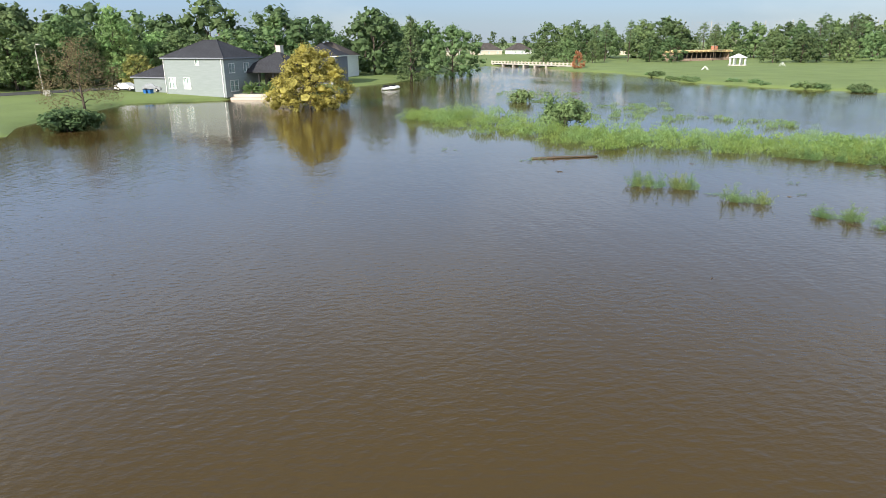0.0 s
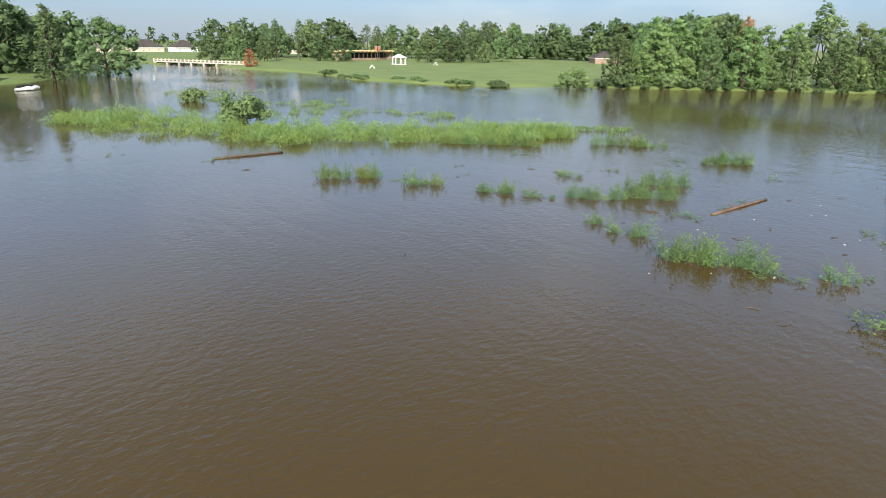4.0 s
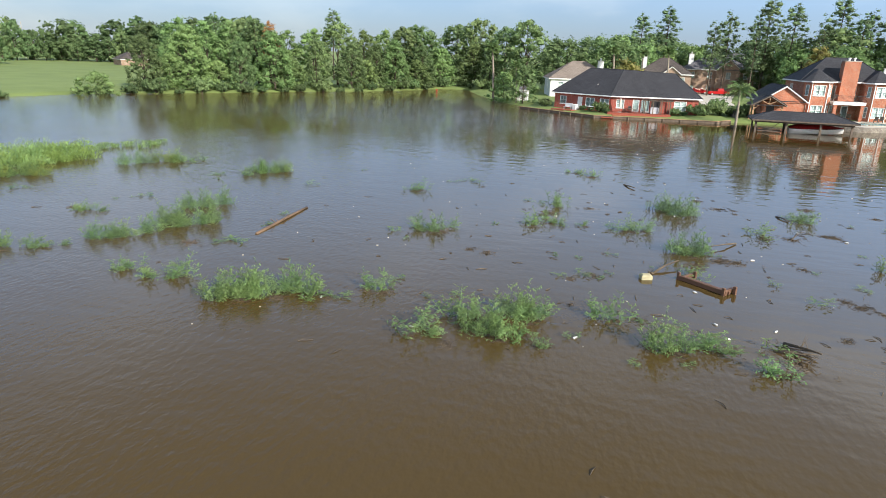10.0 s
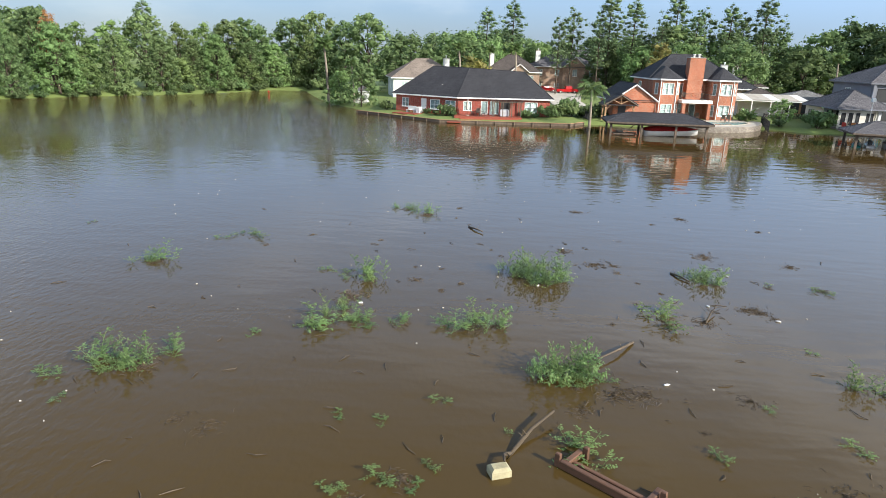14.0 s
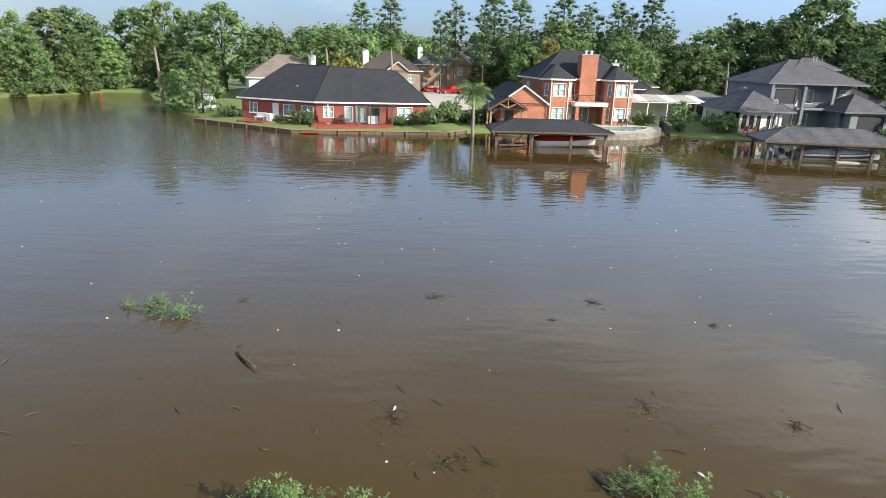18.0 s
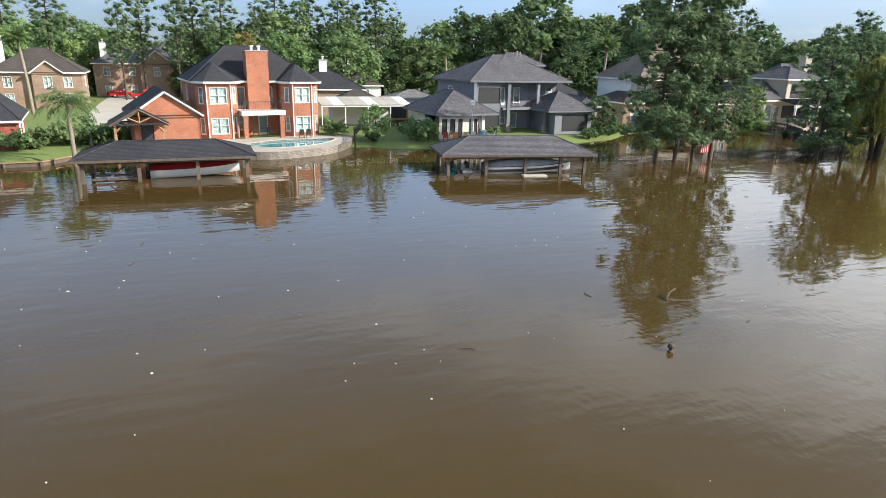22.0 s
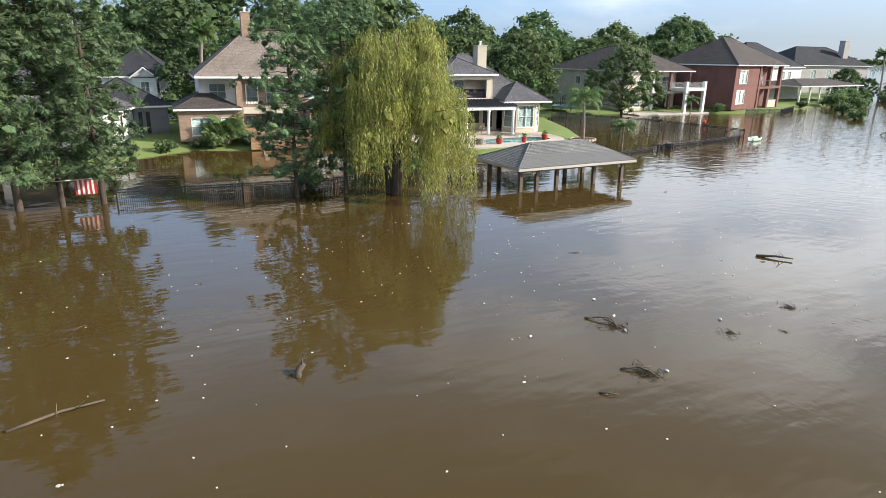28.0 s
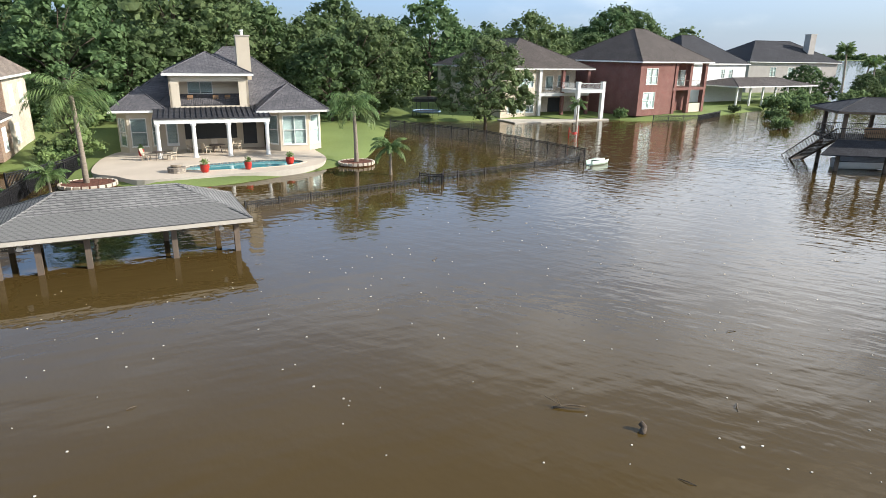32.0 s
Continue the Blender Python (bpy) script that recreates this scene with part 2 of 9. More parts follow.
def water_mat():
    m = bpy.data.materials.new("muddy_flood_water")
    m.use_nodes = True
    n, ln = m.node_tree.nodes, m.node_tree.links
    b = n["Principled BSDF"]
    tc = n.new("ShaderNodeTexCoord")

    def noise_at(scale, detail, stretch, turn=0.0, kind="POINT"):
        mp, no = n.new("ShaderNodeMapping"), n.new("ShaderNodeTexNoise")
        mp.inputs["Scale"].default_value, mp.inputs["Rotation"].default_value = stretch, (0, 0, radians(turn))
        no.inputs["Scale"].default_value, no.inputs["Detail"].default_value = scale, detail
        mp.vector_type = kind
        ln.new(tc.outputs["Object"], mp.inputs[0])
        ln.new(mp.outputs[0], no.inputs["Vector"])
        return no.outputs["Fac"]

    def math_node(op, a, v):
        k = n.new("ShaderNodeMath")
        k.operation = op
        ln.new(a, k.inputs[0])
        if isinstance(v, (int, float)):
            k.inputs[1].default_value = v
        else:
            ln.new(v, k.inputs[1])
        return k.outputs[0]
    silt = noise_at(0.03, 4, (1, 1, 1))
    mix = n.new("ShaderNodeMixRGB")
    mix.inputs[1].default_value, mix.inputs[2].default_value = (0.058, 0.0368, 0.011, 1), (0.075, 0.0485, 0.0158, 1)
    ln.new(silt, mix.inputs[0])
    ln.new(mix.outputs[0], b.inputs["Base Color"])
    b.inputs["Roughness"].default_value, b.inputs["IOR"].default_value = 0.014, 1.333
    roll = noise_at(0.3, 1.5, (1, 2.4, 1), 6)
    swell = noise_at(0.7, 1.5, (1, 2.6, 1), 14)
    ripple = noise_at(2.0, 2, (2.0, 1.1, 1), 20)
    # open water catches the breeze, the sheltered side lies calm
    place, lee = n.new("ShaderNodeSeparateXYZ"), n.new("ShaderNodeMapRange")
    ln.new(tc.outputs["Object"], place.inputs[0])
    lee.inputs[1].default_value, lee.inputs[2].default_value, lee.inputs[3].default_value, lee.inputs[4].default_value = -14, 10, 1.0, 0.16
    ln.new(place.outputs[0], lee.inputs[0])
    calm = n.new("ShaderNodeMapRange")
    calm.inputs[1].default_value, calm.inputs[2].default_value, calm.inputs[3].default_value, calm.inputs[4].default_value = 0.40, 0.60, 0.25, 1.0
    ln.new(noise_at(0.022, 3, (1, 1, 1)), calm.inputs[0])
    east = n.new("ShaderNodeMapRange")
    east.inputs[1].default_value, east.inputs[2].default_value, east.inputs[3].default_value, east.inputs[4].default_value = 104, 160, 0.0, 1.0
    ln.new(place.outputs[0], east.inputs[0])
    # a cat's paw of breeze ruffles the cove below the wood
    paw_x, paw_y = n.new("ShaderNodeMapRange"), n.new("ShaderNodeMapRange")
    for node, axis, lo, hi, v0, v1 in ((paw_x, 0, -24, 0, 1.0, 0.0), (paw_y, 1, 52, 74, 0.0, 1.0)):
        node.inputs[1].default_value, node.inputs[2].default_value, node.inputs[3].default_value, node.inputs[4].default_value = lo, hi, v0, v1
        ln.new(place.outputs[axis], node.inputs[0])
    paw = math_node("MULTIPLY", math_node("MULTIPLY", paw_x.outputs[0], paw_y.outputs[0]), math_node("MULTIPLY", noise_at(2.6, 2, (1, 1.3, 1), 10), 0.075))
    lake = math_node("MULTIPLY", east.outputs[0], math_node("MULTIPLY", noise_at(1.0, 2.5, (0.75, 2.2, 1), 32, "TEXTURE"), 0.06))
    h = math_node("ADD", math_node("ADD", paw, lake), math_node("ADD", math_node("ADD", math_node("MULTIPLY", roll, 0.02), math_node("MULTIPLY", swell, 0.009)), math_node("MULTIPLY", math_node("MULTIPLY", math_node("MULTIPLY", ripple, 0.029), lee.outputs[0]), calm.outputs[0])))
    bp = n.new("ShaderNodeBump")
    bp.inputs["Strength"].default_value, bp.inputs["Distance"].default_value = 1.0, 1.0
    ln.new(h, bp.inputs["Height"])
    ln.new(bp.outputs[0], b.inputs["Normal"])
    return m


WATER = water_mat()
LAWN = mat("lawn_grass", (0.168, 0.217, 0.062), (0.115, 0.155, 0.04), scale=0.12, fine=6, bump=0.5, dist=0.06, rough=0.9)
BRICK = brick_mat("orange_red_brick", (0.44, 0.135, 0.06), (0.31, 0.08, 0.042), (0.40, 0.30, 0.22), 0.21, 0.075, 0.011)
BRICK_RED = brick_mat("deep_red_brick", (0.33, 0.065, 0.042), (0.26, 0.05, 0.035), (0.30, 0.2, 0.16), 0.21, 0.075, 0.009)
BRICK_DARK = brick_mat("maroon_brick", (0.21, 0.085, 0.07), (0.155, 0.063, 0.053), (0.22, 0.16, 0.135), 0.21, 0.075, 0.009)
BRICK_TAN = brick_mat("tan_brick", (0.33, 0.215, 0.145), (0.25, 0.155, 0.105), (0.36, 0.3, 0.24), 0.21, 0.075, 0.011)
BRICK_PALE = brick_mat("pale_cream_brick", (0.62, 0.53, 0.40), (0.52, 0.43, 0.33), (0.6, 0.55, 0.47), 0.21, 0.075, 0.011)
STONE = brick_mat("rubble_stone", (0.31, 0.275, 0.225), (0.2, 0.17, 0.14), (0.16, 0.14, 0.125), 0.32, 0.16, 0.02)
ROOF_DARK = brick_mat("charcoal_shingles", (0.050, 0.050, 0.056), (0.036, 0.036, 0.041), (0.02, 0.02, 0.022), 0.33, 0.075, 0.012, roof=True)
ROOF_GREY = brick_mat("grey_shingles", (0.15, 0.142, 0.148), (0.10, 0.096, 0.104), (0.035, 0.035, 0.04), 0.33, 0.08, 0.014, roof=True)
ROOF_WORN = brick_mat("worn_pale_grey_shingles", (0.23, 0.225, 0.215), (0.165, 0.16, 0.155), (0.08, 0.08, 0.08), 0.33, 0.08, 0.014, roof=True)
ROOF_BROWN = brick_mat("brown_shingles", (0.105, 0.088, 0.079), (0.075, 0.062, 0.056), (0.04, 0.034, 0.03), 0.33, 0.08, 0.014, roof=True)
ROOF_PALE = brick_mat("weathered_tan_shingles", (0.27, 0.22, 0.18), (0.2, 0.165, 0.135), (0.1, 0.08, 0.07), 0.33, 0.08, 0.014, roof=True)
TRIM = mat("white_trim_paint", (0.78, 0.77, 0.73), (0.66, 0.65, 0.62), rough=0.5, scale=2, bump=0.05)
CREAM = mat("cream_stucco", (0.56, 0.49, 0.385), (0.48, 0.415, 0.325), rough=0.9, scale=0.7, fine=30)
TAUPE = mat("taupe_stucco", (0.40, 0.37, 0.34), (0.33, 0.305, 0.28), rough=0.9, scale=0.7, fine=30)
WHITE_WALL = mat("off_white_stucco", (0.72, 0.68, 0.6), (0.62, 0.585, 0.52), rough=0.9, scale=0.7, fine=30)
PALE = mat("pale_siding", (0.66, 0.66, 0.63), (0.56, 0.56, 0.54), rough=0.8, scale=0.6, stretch=(1, 1, 9))
SIDING = mat("grey_green_siding", (0.225, 0.25, 0.242), (0.185, 0.21, 0.202), rough=0.75, scale=0.5, stretch=(1, 1, 9), bump=0.15)
# Slate stucco; also stands for shade on the white side house's wing.
SLATE = mat("slate_stucco_and_wall_shade", (0.205, 0.215, 0.24), (0.165, 0.172, 0.195), rough=0.85, scale=0.6)
CONC = mat("concrete", (0.47, 0.43, 0.37), (0.36, 0.33, 0.28), rough=0.85, scale=0.5, fine=18)
CONC_PALE = mat("pale_pool_deck", (0.53, 0.45, 0.36), (0.44, 0.37, 0.29), rough=0.85, scale=0.4, fine=14)
ASPHALT = mat("asphalt", (0.075, 0.073, 0.07), (0.05, 0.05, 0.05), rough=0.9, scale=0.5, fine=30)
WOOD = mat("weathered_timber", (0.16, 0.12, 0.088), (0.085, 0.066, 0.052), rough=0.85, scale=3, fine=30, stretch=(1, 1, 0.25))
WOOD_RED = mat("red_stained_deck", (0.30, 0.072, 0.038), (0.22, 0.05, 0.03), rough=0.7, scale=2, fine=20)
WOOD_TAN = mat("tan_timber", (0.36, 0.22, 0.12), (0.26, 0.155, 0.085), rough=0.75, scale=2, fine=20)
BARK = mat("bark", (0.105, 0.078, 0.056), (0.05, 0.038, 0.03), rough=0.95, scale=3, fine=18, bump=0.8, dist=0.05)
BARK_PALE = mat("palm_bark", (0.32, 0.27, 0.21), (0.2, 0.165, 0.13), rough=0.95, scale=2, fine=14, bump=0.8, dist=0.04, stretch=(1, 1, 4))
BLACK = mat("black_iron", (0.018, 0.018, 0.02), rough=0.5, bump=0.05)
# Near-black colour that paints in the shade inside open bays.
INTERIOR_SHADE = mat("painted_interior_shade", (0.03, 0.028, 0.026), rough=0.9, bump=0)
BLIND = mat("window_blind", (0.42, 0.46, 0.44), (0.28, 0.325, 0.315), rough=0.8, scale=1, fine=12, stretch=(0.2, 0.2, 6))
# Porch insect screens, and shade inside other dark openings painted near-black.
DARK_PANE = mat("dark_screen_and_opening_shade", (0.035, 0.036, 0.038), rough=0.6, bump=0.1)
GLASS = glass_mat("window_glass", (0.82, 0.92, 0.92))
LEAF = mat("broad_leaves", (0.25, 0.36, 0.135), (0.13, 0.21, 0.075), leaf=True, island=0.3, vary=0.25, scale=0.5, fine=5, bump=0.9, dist=0.12, rough=0.7, spec=0.2)
LEAF_DARK = mat("oak_leaves", (0.15, 0.215, 0.09), (0.066, 0.112, 0.046), leaf=True, island=0.3, vary=0.2, scale=0.5, fine=5, bump=0.9, dist=0.12, rough=0.7, spec=0.2)
LEAF_MID = mat("green_tree_leaves", (0.215, 0.3, 0.125), (0.1, 0.165, 0.066), leaf=True, island=0.3, vary=0.25, scale=0.5, fine=5, bump=0.9, dist=0.12, rough=0.7, spec=0.2)
NEEDLE = mat("pine_needles", (0.19, 0.275, 0.125), (0.085, 0.145, 0.064), leaf=True, island=0.3, vary=0.18, scale=0.5, fine=6, bump=0.9, dist=0.1, rough=0.55)
LEAF_GOLD = mat("golden_autumn_leaves", (0.43, 0.345, 0.08), (0.26, 0.225, 0.06), leaf=True, island=0.35, scale=0.4, fine=6, bump=0.8, dist=0.08, rough=0.6)
LEAF_RUST = mat("rust_brown_leaves", (0.46, 0.23, 0.1), (0.3, 0.14, 0.065), leaf=True, island=0.3, scale=0.4, fine=6, bump=0.8, dist=0.08, rough=0.7)
LEAF_WILLOW = mat("willow_leaves", (0.36, 0.335, 0.09), (0.17, 0.19, 0.05), leaf=True, island=0.35, scale=0.3, bump=0, rough=0.6)
LEAF_PALM = mat("palm_leaves", (0.19, 0.28, 0.1), (0.095, 0.16, 0.055), leaf=True, island=0.3, scale=0.5, bump=0, rough=0.5)
WEED = mat("green_weed_leaves", (0.24, 0.36, 0.125), (0.11, 0.2, 0.065), leaf=True, island=0.35, vary=0.2, scale=0.6, bump=0, rough=0.6)
WEED_BRIGHT = mat("yellow_green_weed_leaves", (0.31, 0.38, 0.1), (0.14, 0.22, 0.052), leaf=True, island=0.35, vary=0.2, scale=0.5, bump=0, rough=0.6)
DEAD = mat("dead_twigs", (0.12, 0.088, 0.055), (0.055, 0.042, 0.03), rough=0.9, scale=2, fine=20, island=0.4)

# ---- helpers for building ----


class Geo:
    """Vertices and faces gathered for one mesh."""

    def __init__(self):
        self.v, self.f = [], []

    def add(self, verts, faces):
        k = len(self.v)
        self.v += [tuple(p) for p in verts]
        self.f += [tuple(i + k for i in q) for q in faces]
        return self

    def box(self, a, b, m=None):
        (x0, y0, z0), (x1, y1, z1) = a, b
        vs = [(x0, y0, z0), (x1, y0, z0), (x1, y1, z0), (x0, y1, z0), (x0, y0, z1), (x1, y0, z1), (x1, y1, z1), (x0, y1, z1)]
        if m is not None:
            vs = [m @ Vector(p) for p in vs]
        return self.add(vs, [(3, 2, 1, 0), (4, 5, 6, 7), (0, 1, 5, 4), (1, 2, 6, 5), (2, 3, 7, 6), (3, 0, 4, 7)])

    def slab(self, a, b, r=0.02):
        """A box with its upper edges chamfered."""
        (x0, y0, z0), (x1, y1, z1) = a, b
        vs = [(x0, y0, z0), (x1, y0, z0), (x1, y1, z0), (x0, y1, z0), (x0, y0, z1 - r), (x1, y0, z1 - r), (x1, y1, z1 - r), (x0, y1, z1 - r),
              (x0 + r, y0 + r, z1), (x1 - r, y0 + r, z1), (x1 - r, y1 - r, z1), (x0 + r, y1 - r, z1)]
        fs = [(3, 2, 1, 0), (8, 9, 10, 11)]
        for i in range(4):
            j = (i + 1) % 4
            fs += [(i, j, 4 + j, 4 + i), (4 + i, 4 + j, 8 + j, 8 + i)]
        return self.add(vs, fs)

    def tube(self, pts, radii, n=7, cap=True):
        pts = [Vector(p) for p in pts]
        rings = []
        for i, p in enumerate(pts):
            d = (pts[min(i + 1, len(pts) - 1)] - pts[max(i - 1, 0)]).normalized()
            s = d.cross(Vector((0, 0, 1)) if abs(d.z) < 0.9 else Vector((1, 0, 0))).normalized()
            u = s.cross(d)
            r = radii[i] if isinstance(radii, (list, tuple)) else radii
            rings.append([p + r * (math.cos(2 * math.pi * k / n) * s + math.sin(2 * math.pi * k / n) * u) for k in range(n)])
        vs = [q for ring in rings for q in ring]
        fs = [(i * n + k, i * n + (k + 1) % n, (i + 1) * n + (k + 1) % n, (i + 1) * n + k) for i in range(len(pts) - 1) for k in range(n)]
        if cap:
            fs += [tuple(range(n))[::-1], tuple((len(pts) - 1) * n + k for k in range(n))]
        return self.add(vs, fs)

    def prism(self, poly, z0, z1):
        n = len(poly)
        vs = [(x, y, z0) for x, y in poly] + [(x, y, z1) for x, y in poly]
        return self.add(vs, [tuple(range(n))[::-1], tuple(range(n, 2 * n))] + [(i, (i + 1) % n, n + (i + 1) % n, n + i) for i in range(n)])

    def quads(self, q):
        """q: an array of quads, n x 4 x 3."""
        k = len(self.v)
        self.v += [tuple(p) for p in np.asarray(q).reshape(-1, 3).tolist()]
        self.f += [(k + 4 * i, k + 4 * i + 1, k + 4 * i + 2, k + 4 * i + 3) for i in range(len(q))]
        return self

    def mesh(self, name, material, smooth=False):
        me = bpy.data.meshes.new(name)
        me.from_pydata(self.v, [], self.f)
        me.materials.append(material)
        if smooth:
            me.polygons.foreach_set("use_smooth", [True] * len(self.f))
        me.update()
        return me


def thing(name, label, category, at=(0, 0, 0), turn=0.0, group="", kind=""):
    ob = new(name)
    ob.matrix_basis = pose(*at, 0, 0, turn)
    ob.empty_display_size = 0.3
    return tagged(ob, label, category, group, kind)


def part(name, geo, material, parent, label="", smooth=False):
    ob = new(name, geo.mesh(name, material, smooth) if isinstance(geo, Geo) else geo)
    ob.parent = parent
    if label:
        tagged(ob, label)
    return ob


def single(name, geo, material, label, category, at=(0, 0, 0), turn=0.0, group="", kind="", smooth=False):
    ob = new(name, geo.mesh(name, material, smooth))
    ob.matrix_basis = pose(*at, 0, 0, turn)
    return tagged(ob, label, category, group, kind)

# ---- ground and water ----
WEST_SHORE = [(-72, -63), (-80, -66), (-90, -66), (-98, -64.6), (-110, -63.5), (-112.6, -52), (-113.6, -49.6), (-116.4, -48), (-114.4, -38), (-125, -33), (-140, -30.4),
              (-159, -17.6), (-178, -12), (-224, 10.5), (-262, 23)]
GOLF_SHORE = [(-250, 37), (-233, 41), (-208, 40), (-190, 49), (-165, 51), (-145, 47.5), (-133, 53), (-119, 58), (-108, 69), (-104, 84)]
WOOD_SHORE = [(-93, 92), (-85, 103), (-76, 115), (-66, 125), (-58, 139), (-53, 152), (-45, 152), (-39, 136), (-30, 115), (-22, 104)]
HOUSE_SHORE = [(-20.3, 97.9), (-7, 87.8), (12, 88.2), (14.3, 91), (19, 91.5), (25, 88.6), (30, 86.2), (37.5, 89.5), (42, 93), (46, 89.0), (52, 89.4), (60, 89), (68, 88.5), (76, 90.5),
               (80, 93.5), (84.5, 96.2), (90, 94.3), (97, 93.8), (103, 94), (104.5, 89), (107, 87), (110.5, 82), (116, 81), (125, 84), (131, 88.3), (137, 98), (143, 110), (150, 116),
               (156, 114), (163, 112.9), (172, 109.6), (180, 107.6), (184, 104.6), (190, 102), (205, 106), (222, 110), (240, 112.5), (262, 118)]
OPEN_LAKE = [(285, 140), (340, 170), (380, 240), (440, 420), (700, 1400), (2600, 2400), (3000, -1600), (300, -700), (120, -170), (-40, -160), (-62, -100)]
SHORE = WEST_SHORE + GOLF_SHORE + WOOD_SHORE + HOUSE_SHORE + OPEN_LAKE


def shore_distance(px, py):
    """Metres from the shoreline, negative over water."""
    a = np.array(SHORE)
    b = np.roll(a, -1, 0)
    best = np.full(px.shape, 1e9)
    inside = np.zeros(px.shape, bool)
    for (x0, y0), (x1, y1) in zip(a, b):
        dx, dy = x1 - x0, y1 - y0
        t = np.clip(((px - x0) * dx + (py - y0) * dy) / (dx * dx + dy * dy), 0, 1)
        best = np.minimum(best, np.hypot(px - x0 - t * dx, py - y0 - t * dy))
        if y0 != y1:
            cross = ((y0 > py) != (y1 > py)) & (px < (x1 - x0) * (py - y0) / (y1 - y0) + x0)
            inside ^= cross
    return np.where(inside, -best, best)


def ground_height(d):
    land = 0.42 * np.clip(d / 1.2, 0, 1) + 0.4 * np.clip((d - 1) / 9, 0, 1) + 0.6 * np.clip((d - 30) / 150, 0, 1)
    return np.where(d > 0, land - 0.02, np.maximum(d * 0.4, -1.6) - 0.02)


def terrain(px, py):
    """Land height; the poolside garden of the cream house lies lower than the rest."""
    z = ground_height(shore_distance(px, py))
    k = np.hypot((px - 117.5) / 13.5, (py - 92.0) / 12.0)
    z = np.where(k < 1, np.minimum(z, 0.36), z)
    return np.where(np.hypot((px - 118) / 7.5, (py - 88) / 4.2) < 1, -0.9, z)


def z_at(x, y):
    return float(terrain(np.array([float(x)]), np.array([float(y)]))[0])


def build_ground():
    def ticks(lo, hi, step, far):
        core = list(np.arange(lo, hi + 0.1, step))
        out = [hi + step * 1.6 ** k * 3 for k in range(1, 14)]
        out = [v for v in out if v < far] + [far]
        low = [lo - (v - hi) for v in out][::-1]
        return np.array(low + core + out)
    xs, ys = ticks(-270, 300, 1.8, 4200), ticks(-90, 200, 1.8, 4200)
    gx, gy = np.meshgrid(xs, ys)
    d = shore_distance(gx, gy)
    z = terrain(gx, gy)
    bump = np.sin(gx * 0.21 + 1.3 * np.sin(gy * 0.17)) * np.cos(gy * 0.19) * 0.06
    z = z + np.where((d > 1.5) & (z > 0.4), bump, 0)
    nx = len(xs)
    verts = np.stack([gx, gy, z], -1).reshape(-1, 3)
    i = np.arange((len(ys) - 1) * nx).reshape(len(ys) - 1, nx)[:, :-1].ravel()
    g = Geo()
    g.v = verts.tolist()
    g.f = np.stack([i, i + 1, i + 1 + nx, i + nx], -1).tolist()
    single("ground", g, LAWN, "mown green lawn and verge sloping into flood water", "ground", kind="structure", smooth=True)
    w = Geo().add([(-4000, -4000, 0), (4000, -4000, 0), (4000, 4000, 0), (-4000, 4000, 0)], [(0, 1, 2, 3)])
    single("water", w, WATER, "muddy brown flood water with small ripples", "water", kind="structure")


build_ground()

# ---- houses ----


def frame_of(p0, p1):
    """Length, and the matrix whose x runs from p0 to p1 and whose -y looks out of the wall."""
    dx, dy = p1[0] - p0[0], p1[1] - p0[1]
    ln = math.hypot(dx, dy)
    return ln, pose(p0[0], p0[1], 0, 0, 0, math.degrees(math.atan2(dy, dx)))


def plate(us, vs, y0, y1, solid, m):
    """A flat plate on a grid of cells; solid(u, v) tells which cells are filled. One joined mesh."""
    us, vs = sorted(us), sorted(vs)
    nu, nv = len(us), len(vs)
    g = Geo()
    g.v = [tuple(m @ Vector((u, y, v))) for y in (y0, y1) for v in vs for u in us]

    def at(i, j, k):
        return k * nu * nv + j * nu + i
    full = {(i, j) for i in range(nu - 1) for j in range(nv - 1) if solid((us[i] + us[i + 1]) / 2, (vs[j] + vs[j + 1]) / 2)}
    for i, j in full:
        g.f.append((at(i, j, 0), at(i + 1, j, 0), at(i + 1, j + 1, 0), at(i, j + 1, 0)))
        g.f.append((at(i, j + 1, 1), at(i + 1, j + 1, 1), at(i + 1, j, 1), at(i, j, 1)))
        for (di, dj), (a, b) in (((-1, 0), ((i, j + 1), (i, j))), ((1, 0), ((i + 1, j), (i + 1, j + 1))), ((0, -1), ((i, j), (i + 1, j))), ((0, 1), ((i + 1, j + 1), (i, j + 1)))):
            if (i + di, j + dj) not in full:
                g.f.append((at(*b, 0), at(*a, 0), at(*a, 1), at(*b, 1)))
    used = sorted({v for q in g.f for v in q})
    number = {v: i for i, v in enumerate(used)}
    g.v, g.f = [g.v[v] for v in used], [tuple(number[v] for v in q) for q in g.f]
    return g


